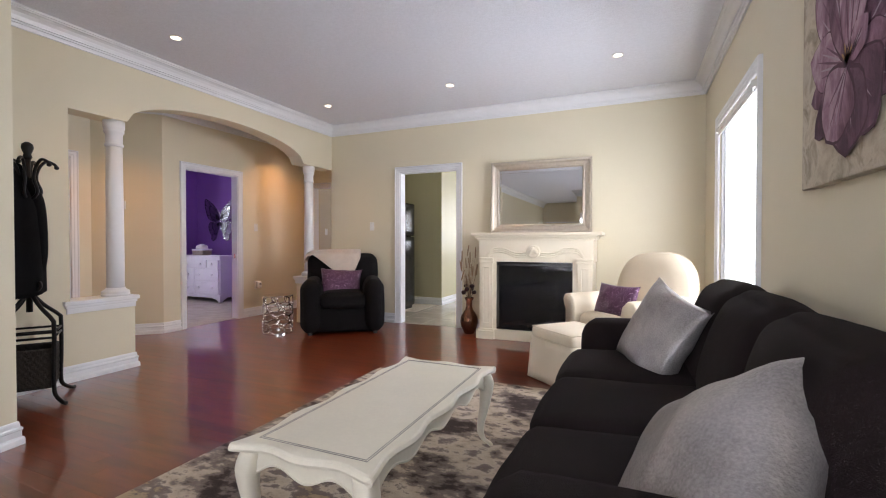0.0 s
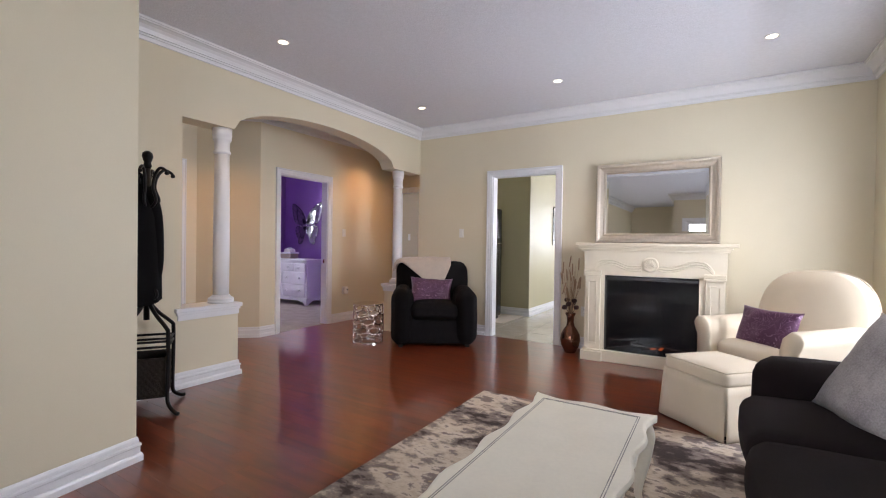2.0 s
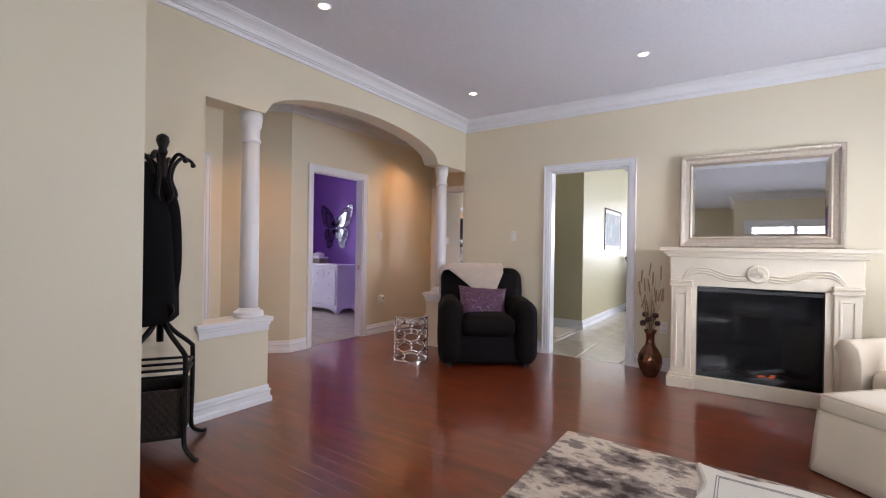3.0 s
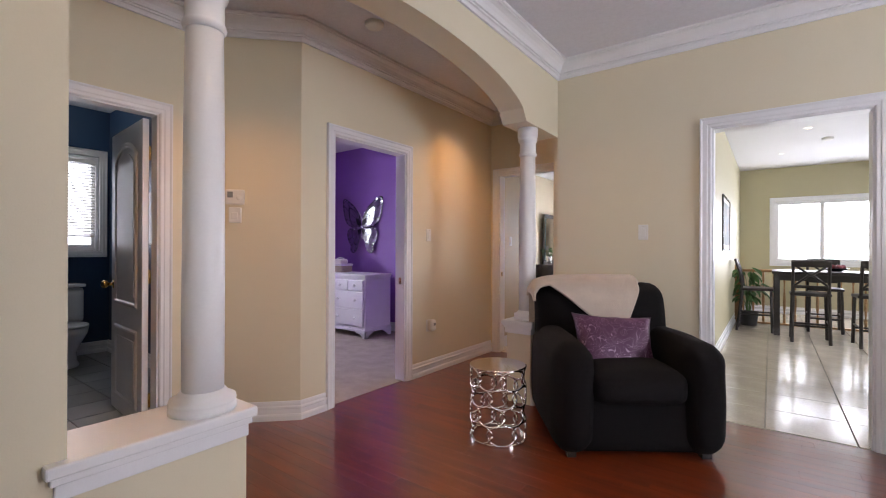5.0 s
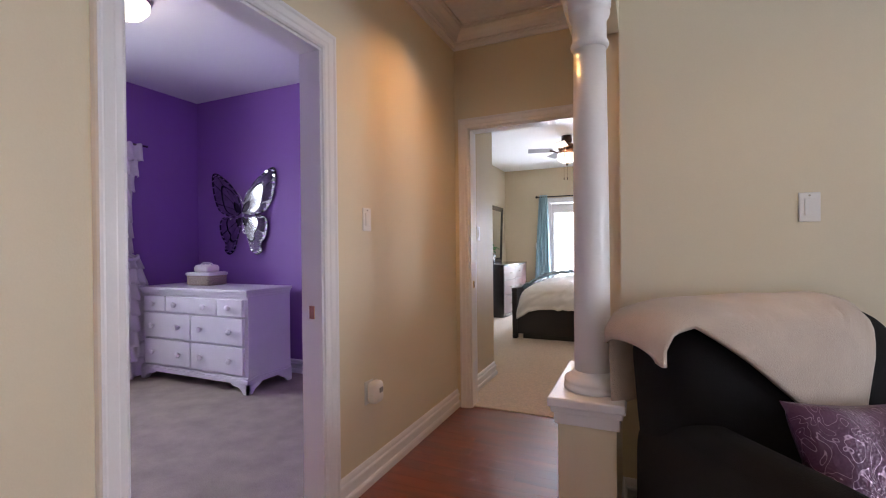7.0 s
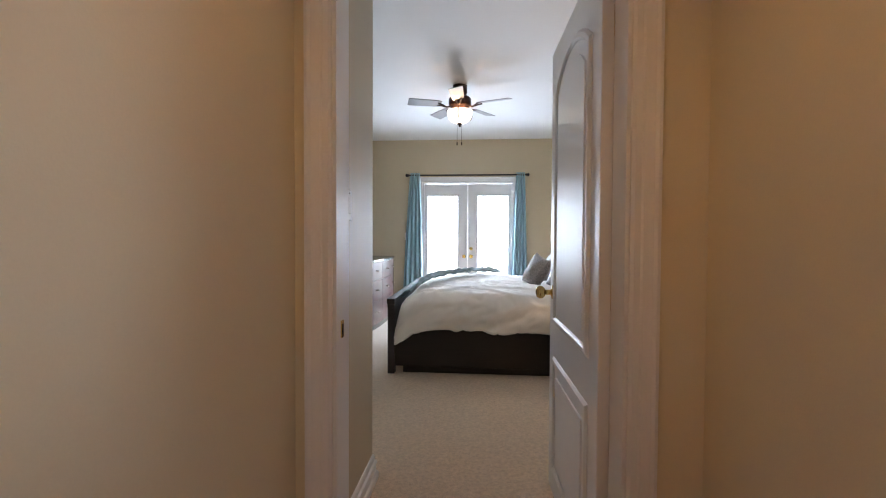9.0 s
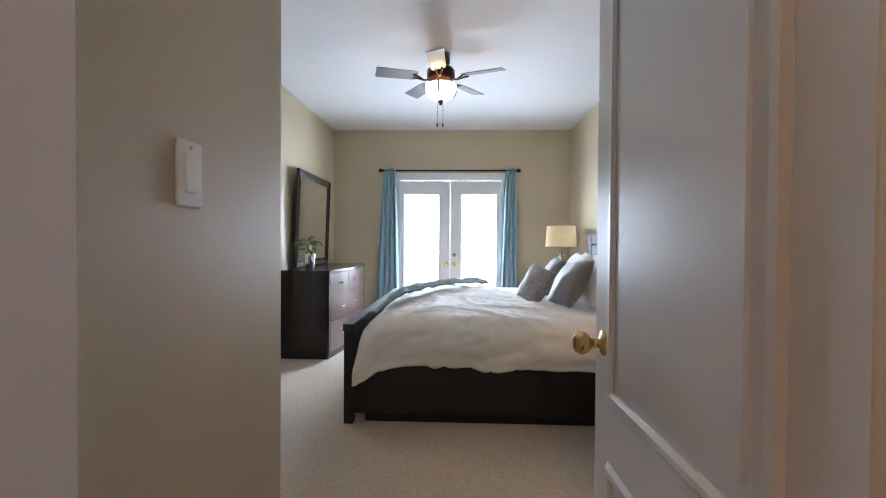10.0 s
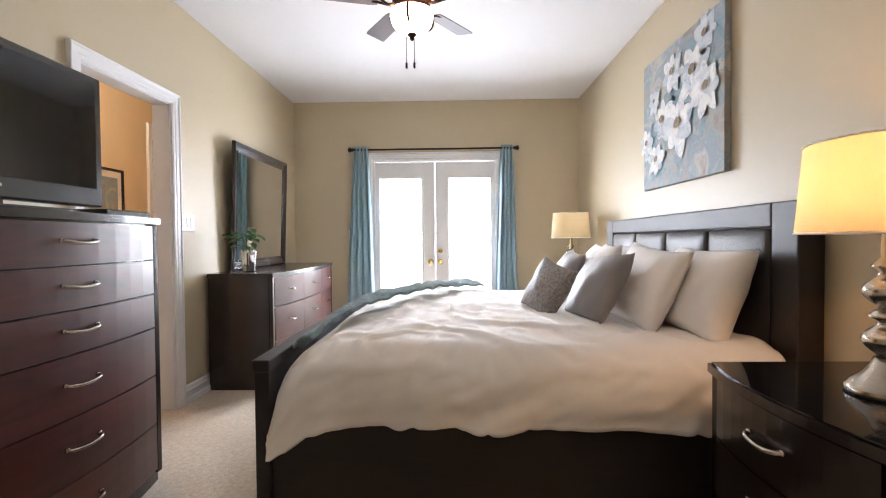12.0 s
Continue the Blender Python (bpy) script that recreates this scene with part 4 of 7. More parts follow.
def thermostat():
    root = thing("thermostat", "white wall thermostat above a small control box", "thermostat", pose(-5.075, 2.845, 1.49, 0, 0, 45))
    part("body", bx(-0.06, -0.028, -0.005, 0.06, 0, 0.095, 0.006), PLASTIC, root)
    part("screen", bx(-0.045, -0.031, 0.04, -0.01, -0.027, 0.08, 0.001), GREYTILE, root)
    part("dial", lathe(B(), [(0.016, 0), (0.016, 0.008), (0.010, 0.010)], seg=20, m=pose(0.03, -0.028, 0.04, 90, 0, 0)), PLASTIC, root, "", True)
    low = part("control_box", bx(-0.04, -0.024, -0.13, 0.04, 0, -0.025, 0.006), PLASTIC, root)
    part("button", bx(-0.02, -0.028, -0.105, 0.02, -0.022, -0.06, 0.003), PLASTIC, low)


thermostat()


def plug_in():
    root = thing("air_freshener", "white plug-in air freshener in a wall outlet", "air freshener", pose(-4.77, 4.585, 0.40, 0, 0, 90))
    part("outlet_plate", bx(-0.036, -0.005, 0.0, 0.036, 0, 0.115, 0.002), PLASTIC, root)
    part("body", puff(B(), 0.085, 0.06, 0.11, 0.025, 4, m=pose(0.01, -0.036, 0.06)), PLASTIC, root, "", True)
    part("vent", bx(0.0, -0.069, 0.06, 0.03, -0.064, 0.085, 0.002), GREYTILE, root)


plug_in()
strike = thing("strike_plate", "small brass strike plate on the door jamb", "door hardware")
part("plate", bx(-4.651, 5.80, 0.875, -4.648, 5.82, 0.925), BRASS, strike)
part("slot", bx(-4.6482, 5.805, 0.885, -4.6470, 5.815, 0.915), BLACKPLASTIC, strike)
strike2 = thing("strike_plate", "small brass strike plate on the door jamb", "door hardware")
part("plate", bx(-4.838, 4.238, 0.872, -4.812, 4.2412, 0.928), BRASS, strike2)


# ---- living room ----
tagged(part("area_rug", bx(-1.57, 0.25, 0.0, 0.85, 2.88, 0.012, 0.004, 2), RUG), "distressed beige, grey and brown abstract area rug", "rug")


def coffee_table():
    root = thing("coffee_table", "antique white coffee table with scalloped apron and cabriole legs", "coffee table", pose(-0.50, 1.25, 0.012))
    hw, hl, h = 0.275, 0.615, 0.42

    def edge(k=0.0, n=26):
        pts = []
        for (ax, ay), (bx_, by) in (((-hw, -hl), (hw, -hl)), ((hw, -hl), (hw, hl)), ((hw, hl), (-hw, hl)), ((-hw, hl), (-hw, -hl))):
            for i in range(n):
                t = i / n
                x, y = ax + (bx_ - ax) * t, ay + (by - ay) * t
                nx, ny = (by - ay), -(bx_ - ax)
                ln = math.hypot(nx, ny)
                waves = 2 if ln < 0.8 else 4
                o = -0.010 + 0.012 * math.cos(2 * math.pi * waves * t) - 0.010 * math.sin(math.pi * t) ** 0.5 - k
                x, y = x + nx / ln * o, y + ny / ln * o
                pts.append((x, y))
        return pts
    bm = B()
    rows = [(edge(0.012), h - 0.032), (edge(0.0), h - 0.026), (edge(-0.004), h - 0.016), (edge(0.002), h - 0.004), (edge(0.010), h)]
    rings = [[bm.verts.new((x, y, z)) for x, y in ps] for ps, z in rows]
    n = len(rings[0])
    for a, b in zip(rings, rings[1:]):
        for i in range(n):
            bm.faces.new((a[i], a[(i + 1) % n], b[(i + 1) % n], b[i]))
    bm.faces.new(rings[0][::-1])
    bm.faces.new(rings[-1])
    part("tabletop", bm, TABLEPAINT, root)
    bm = B()
    a, b = hw - 0.062, hl - 0.075
    corners = []
    for sx, sy in ((-1, -1), (1, -1), (1, 1), (-1, 1)):
        corners.append((sx * a, sy * b, h))
    ring = [Vector((0, -b, h))] + [Vector(c) for c in corners[1:]] + [Vector(corners[0]), Vector((-0.001, -b, h))]
    sweep(bm, ring, [(0, 0), (0.003, 0), (0.003, 0.0012), (0, 0.0012)], (0, 0, 1))
    sweep(bm, [Vector((p.x * 0.965, p.y * 0.985, h)) for p in ring], [(0, 0), (0.0025, 0), (0.0025, 0.0012), (0, 0.0012)], (0, 0, 1))
    part("inlay_line", bm, WORN, root, "worn dark line inlaid in the top")
    for sgn, axis, L in ((-1, "y", 2 * hw - 0.09), (1, "y", 2 * hw - 0.09), (-1, "x", 2 * hl - 0.09), (1, "x", 2 * hl - 0.09)):
        n = 40
        k = 1.0 if axis == "y" else 2.0
        low = [(-L / 2 + L * i / n, h - 0.085 - 0.018 * math.cos(2 * math.pi * k * (i / n) * 2) + 0.02 * (abs(2 * i / n - 1) ** 6) * -1.2) for i in range(n + 1)]
        out = [(-L / 2, h - 0.032)] + low + [(L / 2, h - 0.032)]
        d = (hl if axis == "y" else hw) - 0.05
        part("apron", extrude_outline(B(), out, 0.018, axis, sgn * d - 0.009), TABLEPAINT, root)
        tr = B()
        tube(tr, [((u, sgn * (d + 0.009), z + 0.006) if axis == "y" else (sgn * (d + 0.009), u, z + 0.006)) for u, z in low], 0.0035, 6)
        part("apron_bead", tr, TABLEPAINT, root)
    for sx in (-1, 1):
        for sy in (-1, 1):
            cx, cy = sx * (hw - 0.052), sy * (hl - 0.052)
            o = 0.035
            path = curve([(cx, cy, h - 0.032), (cx + sx * 0.012, cy + sy * 0.012, h - 0.09), (cx + sx * 0.006, cy + sy * 0.006, h - 0.19), (cx - sx * 0.012, cy - sy * 0.012, h - 0.31), (cx - sx * 0.004, cy - sy * 0.004, 0.05), (cx + sx * 0.022, cy + sy * 0.022, 0.015), (cx + sx * 0.03, cy + sy * 0.03, 0.0)], 6)
            bm = B()
            rr = [0.036, 0.038, 0.028, 0.018, 0.014, 0.015, 0.012]
            m_ = len(path)
            prev = None
            for i, p in enumerate(path):
                q = i / (m_ - 1) * 6
                j = min(5, int(q))
                r = rr[j] + (rr[j + 1] - rr[j]) * (q - j)
                ring_ = [bm.verts.new(p + Vector((r * math.copysign(abs(math.cos(t)) ** 0.7, math.cos(t)), r * math.copysign(abs(math.sin(t)) ** 0.7, math.sin(t)), 0))) for t in [2 * math.pi * k / 12 for k in range(12)]]
                if prev:
                    for k in range(12):
                        bm.faces.new((prev[k], prev[(k + 1) % 12], ring_[(k + 1) % 12], ring_[k]))
                else:
                    bm.faces.new(ring_)
                prev = ring_
            bm.faces.new(prev[::-1])
            part("leg", bm, TABLEPAINT, root, "", True)


coffee_table()


def sofa():
    root = thing("sofa", "dark brown fabric three-seat sofa against the wall", "sofa")
    y0, y1 = 0.32, 2.62
    part("base", puff(B(), 0.86, y1 - y0 - 0.06, 0.24, 0.03, 3, m=pose(0.62, (y0 + y1) / 2, 0.17)), BROWNCLOTH, root, "", True)
    part("back_frame", puff(B(), 0.26, y1 - y0 - 0.02, 0.70, 0.10, 5, (0, 0, 0.0), pose(0.97, (y0 + y1) / 2, 0.50, 0, 8, 0)), BROWNCLOTH, root, "", True)
    for y in (y0 + 0.12, y1 - 0.12):
        part("arm", puff(B(), 0.88, 0.25, 0.56, 0.10, 5, (0.01, 0.015, 0.01), pose(0.60, y, 0.34)), BROWNCLOTH, root, "", True)
    w = (y1 - y0 - 0.48) / 3
    for i in range(3):
        y = y0 + 0.24 + w * (i + 0.5)
        part("seat_cushion", puff(B(), 0.72, w - 0.004, 0.19, 0.065, 6, (0.02, 0.0, 0.022), pose(0.46, y, 0.375, 0, -2, 0), 0.006, i * 3.1), BROWNCLOTH, root, "", True)
        part("back_cushion", puff(B(), 0.22, w - 0.004, 0.50, 0.09, 7, (0.05, 0.01, 0.02), pose(0.862, y, 0.645, 0, 16, 0), 0.010, i * 5.7 + 1), BROWNCLOTH, root, "", True)
    for x in (0.26, 0.98):
        for y in (y0 + 0.08, y1 - 0.08):
            part("foot", bx(x - 0.03, y - 0.03, 0.012, x + 0.03, y + 0.03, 0.06, 0.006), BLACKWOOD, root)


sofa()


def throw_pillow(label, m, w, h, t, material, seed, cat="pillow", piping=None, name="throw_pillow", group=""):
    ob = part(name, cushion(B(), w, h, t, None, 22, 0.016, seed), material, None, "", True)
    ob.matrix_basis = m
    tagged(ob, label, cat, group)
    return ob


throw_pillow("square silver velvet throw pillow leaning on the sofa", pose(0.57, 2.06, 0.635, -24, 14, -66), 0.50, 0.48, 0.17, SILVERCLOTH, 1.0)
e1 = Vector((0.589, -0.575, 0.567)).normalized()
e3 = Vector((0.282, 0.804, 0.521)).normalized()
e2 = e3.cross(e1)
lean = Matrix((e1, e2, e3)).transposed().to_4x4()
throw_pillow("square silver velvet throw pillow leaning on the sofa back", Matrix.Translation((0.605, 0.69, 0.585)) @ lean, 0.52, 0.52, 0.22, SILVERCLOTH, 4.0)


def white_chair():
    root = thing("glider_chair", "ivory upholstered armchair with a rounded back", "armchair", pose(0.42, 3.90, 0, 0, 0, -42))
    part("base", puff(B(), 0.70, 0.70, 0.30, 0.03, 4, m=pose(0, -0.02, 0.16)), IVORYCLOTH, root, "", True)
    part("seat_cushion", puff(B(), 0.50, 0.62, 0.16, 0.06, 5, (0, 0.01, 0.02), pose(0, -0.07, 0.385)), IVORYCLOTH, root, "", True)
    for s in (-1, 1):
        bm = B()
        prof = [(0.0, 0.02), (0.0, 0.50), (0.02, 0.58), (0.07, 0.625), (0.13, 0.615), (0.155, 0.57), (0.14, 0.52), (0.12, 0.48), (0.12, 0.02)]
        pr = [(s * (0.27 + a), z) for a, z in prof]
        rows = []
        for i, y in enumerate((-0.40, -0.385, -0.2, 0.05, 0.25)):
            k = 0.97 if i == 0 else 1.0
            dz = 0.0 if y < -0.1 else 0.04 * (y + 0.1)
            rows.append([bm.verts.new((s * 0.345 + (x - s * 0.345) * k, y, z * (1 if i else 0.99) + dz)) for x, z in pr])
        for a, b in zip(rows, rows[1:]):
            for j in range(len(pr)):
                q = (j + 1) % len(pr)
                bm.faces.new((a[j], a[q], b[q], b[j]))
        bm.faces.new(rows[0])
        bm.faces.new(rows[-1][::-1])
        bmesh.ops.bevel(bm, geom=[e for e in bm.edges if e.calc_face_angle(0) > 0.9], offset=0.015, segments=3, affect="EDGES")
        part("arm", bm, IVORYCLOTH, root, "", True)
    bm = B()
    n, hgt = 24, 0.64
    pts = []
    for i in range(n + 1):
        a = math.pi * i / n
        pts.append((0.40 * math.copysign(abs(math.cos(a)) ** 0.75, math.cos(a)), 0.60 + 0.40 * math.sin(a) ** 0.8))
    pts = [(0.36, 0.30)] + pts + [(-0.36, 0.30)]
    front = [bm.verts.new((x, 0.20 + (z - 0.3) * 0.16, z)) for x, z in pts]
    belly = [bm.verts.new((x * 0.72, 0.135 + (z - 0.3) * 0.16, 0.55 + (z - 0.55) * 0.78)) for x, z in pts]
    backv = [bm.verts.new((x, 0.30 + (z - 0.3) * 0.18, z)) for x, z in pts]
    for a, b in ((belly, front), (front, backv)):
        for i in range(len(pts)):
            j = (i + 1) % len(pts)
            bm.faces.new((a[i], a[j], b[j], b[i]))
    bm.faces.new(belly)
    bm.faces.new(backv[::-1])
    part("back", bm, IVORYCLOTH, root, "", True).modifiers.new("soft", "BEVEL").width = 0.03
    part("back_piping", tube(B(), [(x, 0.30 + (z - 0.3) * 0.18, z) for x, z in pts], 0.007, 6), IVORYCLOTH, root, "", True)


white_chair()
throw_pillow("purple sequined throw pillow on the ivory chair", pose(0.31, 3.72, 0.585, -18, 0, -44), 0.46, 0.30, 0.12, PURPLECLOTH, 2.0)


def ottoman():
    root = thing("ottoman", "ivory skirted ottoman with a flat cushion top", "ottoman", pose(0.02, 3.17, 0, 0, 0, -43))
    part("top_cushion", puff(B(), 0.50, 0.46, 0.10, 0.035, 5, (0, 0, 0.012), pose(0, 0, 0.375)), IVORYCLOTH, root, "", True)
    for s in (-1, 1):
        for ax in (0, 1):
            def skirt(u, v, s=s, ax=ax):
                w = 0.49 if ax == 0 else 0.45
                d = 0.225 if ax == 0 else 0.245
                a = (u - 0.5) * w
                flare = 0.022 * (1 - v) + 0.006 * (1 - v) * math.cos(u * 2 * math.pi)
                o = s * (d + flare)
                return (a * (1 + 0.06 * (1 - v)), o, 0.01 + v * 0.325) if ax == 0 else (o, a * (1 + 0.06 * (1 - v)), 0.01 + v * 0.325)
            part("skirt", sheet(B(), skirt, 20, 6, 0.006), IVORYCLOTH, root, "", True)
    part("body", bx(-0.225, -0.205, 0.03, 0.225, 0.205, 0.34, 0.01), IVORYCLOTH, root)
    for sx in (-1, 1):
        for sy in (-1, 1):
            part("foot", bx(sx * 0.20 - 0.02, sy * 0.18 - 0.02, 0, sx * 0.20 + 0.02, sy * 0.18 + 0.02, 0.035), BLACKWOOD, root)
    for z in (0.33, 0.418):
        ring = [(-0.24, -0.22, z), (0.24, -0.22, z), (0.24, 0.22, z), (-0.24, 0.22, z), (-0.24, -0.22, z)]
        part("piping", tube(B(), ring, 0.005, 6), IVORYCLOTH, root, "", True)


ottoman()


def fireplace():
    root = thing("fireplace", "ivory mantel with carved header around an electric firebox", "fireplace")
    f = 4.45
    part("mantel_shelf", box(box(box(B(), -1.265, f - 0.085, 1.172, 0.155, 4.872, 1.205, 0.006), -1.235, f - 0.062, 1.150, 0.115, 4.872, 1.174, 0.005), -1.215, f - 0.04, 1.122, 0.095, 4.872, 1.152, 0.006), IVORY, root)
    hd = part("header", bx(-1.19, f - 0.015, 0.878, 0.07, 4.872, 1.125, 0.004), IVORY, root)
    for s, xa in ((1, -1.19), (-1, 0.07)):
        xb = xa + s * 0.18
        lo, hi = min(xa, xb), max(xa, xb)
        pl = part("pilaster", bx(lo + 0.012, f - 0.03, 0.11, hi - 0.012, 4.872, 0.865, 0.006), IVORY, root)
        part("recessed_panel", sweep(B(), [((lo + hi) / 2, f - 0.03, 0.17), (lo + 0.045, f - 0.03, 0.17), (lo + 0.045, f - 0.03, 0.82), (hi - 0.045, f - 0.03, 0.82), (hi - 0.045, f - 0.03, 0.17), ((lo + hi) / 2 + 0.001, f - 0.03, 0.17)], [(0, 0), (0, 0.006), (0.010, 0.006), (0.014, 0)], (0, -1, 0)), IVORY, pl)
        part("capital", box(box(box(B(), lo, f - 0.055, 0.865, hi, f + 0.02, 0.885, 0.004), lo + 0.006, f - 0.05, 0.885, hi - 0.006, f + 0.02, 0.900, 0.004), lo + 0.002, f - 0.058, 0.900, hi - 0.002, f + 0.02, 0.925, 0.006), IVORY, root)
        part("plinth", box(box(B(), lo - 0.015, f - 0.075, 0.0, hi + 0.015, 4.872, 0.095, 0.004), lo - 0.004, f - 0.055, 0.095, hi + 0.004, 4.872, 0.115, 0.005), IVORY, root)
    part("hearth_rail", bx(-1.01, f - 0.045, 0.0, -0.11, 4.6, 0.112, 0.005), IVORY, root)
    for lo, hi in ((-1.022, -0.985), (-0.145, -0.098)):
        part("side_rail", bx(lo, f - 0.012, 0.112, hi, 4.6, 0.879), IVORY, root)
    # carving
    c = (-0.56, 0.995)
    med = part("medallion", lathe(B(), [(0.072, 0), (0.072, 0.012), (0.064, 0.020), (0.052, 0.012), (0.030, 0.018), (0.012, 0.022)], seg=28, m=pose(c[0], f - 0.015, c[1], 90, 0, 0) @ Matrix.Diagonal((1.05, 1, 1, 1))), IVORY, root, "", True)
    bm = B()
    for k in range(9):
        a = math.pi * (0.05 + 0.9 * k / 8)
        tube(bm, [(c[0] + 0.018 * math.cos(a), f - 0.032, c[1] - 0.025 + 0.018 * math.sin(a)), (c[0] + 0.055 * math.cos(a), f - 0.036, c[1] - 0.02 + 0.07 * math.sin(a))], 0.006, 6)
    part("shell", bm, IVORY, med, "", True)
    for s in (-1, 1):
        for k, dz in enumerate((0.0, -0.022, -0.044)):
            pts = curve([(c[0] + s * 0.075, f - 0.016, c[1] - 0.012 + dz), (c[0] + s * 0.20, f - 0.018, c[1] - 0.015 + dz), (c[0] + s * 0.34, f - 0.018, c[1] + 0.035 + dz), (c[0] + s * 0.46, f - 0.018, c[1] + 0.03 + dz), (c[0] + s * 0.53, f - 0.016, c[1] - 0.05 + dz * 0.6)], 8)
            part("swag", tube(B(), pts, 0.007, 8), IVORY, root, "", True)
    # firebox
    part("firebox", box(box(B(), -0.985, f + 0.10, 0.112, -0.145, f + 0.13, 0.879), -0.985, f + 0.008, 0.112, -0.145, f + 0.1, 0.125), BLACKPLASTIC, root)
    g = part("fire_glass", bx(-0.985, f + 0.002, 0.112, -0.145, f + 0.006, 0.879), GLASS_DARK, root, "dark reflective glass front")
    part("top_vent", bx(-0.975, f - 0.003, 0.835, -0.155, f + 0.001, 0.862), BLACKPLASTIC, root)
    for i in range(7):
        x = -0.86 + i * 0.10
        bm = tube(B(), [(x - 0.08, f + 0.055, 0.15 + 0.02 * (i % 3)), (x + 0.09, f + 0.06, 0.16 + 0.03 * ((i + 1) % 3))], 0.020, 8, 0.014)
        part("log", bm, POD, root, "", True)
    for i in range(4):
        x = -0.52 + random.uniform(-0.10, 0.10)
        z = 0.16 + random.uniform(0, 0.035)
        part("ember", puff(B(), 0.035, 0.02, 0.014, 0.006, 2, m=pose(x, f + 0.035, z)), EMBER, root, "glowing orange ember", True)


GLASS_DARK = mat("smoked_glass", (0.01, 0.01, 0.012), 0.03, var=0.1)
m_ = GLASS_DARK.node_tree.nodes["Principled BSDF"]
m_.inputs["Transmission Weight"].default_value = 0.0
m_.inputs["Alpha"].default_value = 0.45
fireplace()


def framed_mirror(name, label, m, w, h, fw, frame_mat, glass, depth=0.035, cat="mirror", bevel=True):
    """A framed panel standing in local x and z with its face to local -y; origin at the bottom middle."""
    root = thing(name, label, cat, m)
    prof = [(0, 0), (0, depth * 0.7), (fw * 0.12, depth), (fw * 0.3, depth * 0.92), (fw * 0.45, depth * 0.6), (fw * 0.75, depth * 0.42), (fw * 0.86, depth * 0.6), (fw * 0.97, depth * 0.5), (fw, 0.008), (fw, 0)]
    path = [(0, 0, 0), (w / 2, 0, 0), (w / 2, 0, h), (-w / 2, 0, h), (-w / 2, 0, 0), (-0.001, 0, 0)]
    part("frame", sweep(B(), path, [(-a, b) for a, b in prof], (0, -1, 0)), frame_mat, root)
    part("glass", bx(-w / 2 + fw - 0.004, -0.010, fw - 0.004, w / 2 - fw + 0.004, -0.004, h - fw + 0.004), glass, root, "mirror glass")
    part("backing", bx(-w / 2 + 0.01, -0.003, 0.01, w / 2 - 0.01, 0.006, h - 0.01), BLACKPLASTIC, root)
    return root


mm = framed_mirror("wall_mirror", "champagne silver framed mirror leaning above the mantel", pose(-0.575, 4.825, 1.207, -1.9, 0, 0), 1.18, 0.86, 0.105, SILVERFRAME, MIRROR, 0.05)
bm = B()
for i in range(46):
    x = -0.56 + 1.12 * i / 45
    for z in (0.018, 0.832):
        puff(bm, 0.020, 0.010, 0.016, 0.005, 1, m=pose(x, -0.046, z))
for i in range(30):
    for x in (-0.573, 0.573):
        puff(bm, 0.016, 0.010, 0.020, 0.005, 1, m=pose(x, -0.046, 0.03 + 0.79 * i / 29))
part("beading", bm, SILVERFRAME, mm, "", True)
bm = sweep(B(), [(0, -0.010, 0.101), (0.489, -0.010, 0.101), (0.489, -0.010, 0.749), (-0.489, -0.010, 0.749), (-0.489, -0.010, 0.101), (-0.001, -0.010, 0.101)], [(0, 0), (0, 0.001), (-0.025, 0.004), (-0.026, 0)], (0, -1, 0))
part("bevelled_edge", bm, MIRROR, mm)


def reed_vase():
    root = thing("floor_vase", "bronze glazed vase with dried reeds and dark flowers", "vase", pose(-1.37, 4.60, 0))
    part("vase_body", lathe(B(), [(0.055, 0), (0.06, 0.008), (0.065, 0.02), (0.095, 0.08), (0.108, 0.14), (0.10, 0.20), (0.07, 0.255), (0.045, 0.29), (0.036, 0.33), (0.038, 0.39), (0.058, 0.43), (0.055, 0.432), (0.034, 0.39), (0.03, 0.33)], seg=36), BRONZE, root, "", True)
    rnd = random.Random(5)
    for i in range(34):
        a, s = rnd.uniform(0, 2 * math.pi), rnd.uniform(0.02, 0.13)
        h = rnd.uniform(0.62, 0.98)
        pts = curve([(0, 0, 0.30), (s * 0.3 * math.cos(a), s * 0.3 * math.sin(a), 0.5), (s * math.cos(a), s * 0.7 * math.sin(a), h)], 5)
        bm = tube(B(), pts, 0.0022, 5, 0.001)
        if i % 2 == 0:
            e = pts[-1]
            puff(bm, 0.014, 0.014, 0.13, 0.006, 2, m=Matrix.Translation(e) @ pose(0, 0, 0.03, rnd.uniform(-12, 12), rnd.uniform(-12, 12), 0), wrinkle=0.004, seed=i)
        part("reed", bm, STEM, root, "dry feathery reed", True)
    for i in range(6):
        a = 2 * math.pi * i / 6 + 0.4
        x, y, z = 0.06 * math.cos(a), 0.05 * math.sin(a), 0.50 + 0.035 * (i % 3)
        bm = tube(B(), [(0, 0, 0.40), (x * 0.6, y * 0.6, z - 0.04), (x, y, z)], 0.003, 5)
        puff(bm, 0.055, 0.055, 0.05, 0.022, 3, m=pose(x, y, z), wrinkle=0.012, seed=i * 2.3)
        part("dark_flower", bm, POD, root, "dark dried flower head", True)


reed_vase()


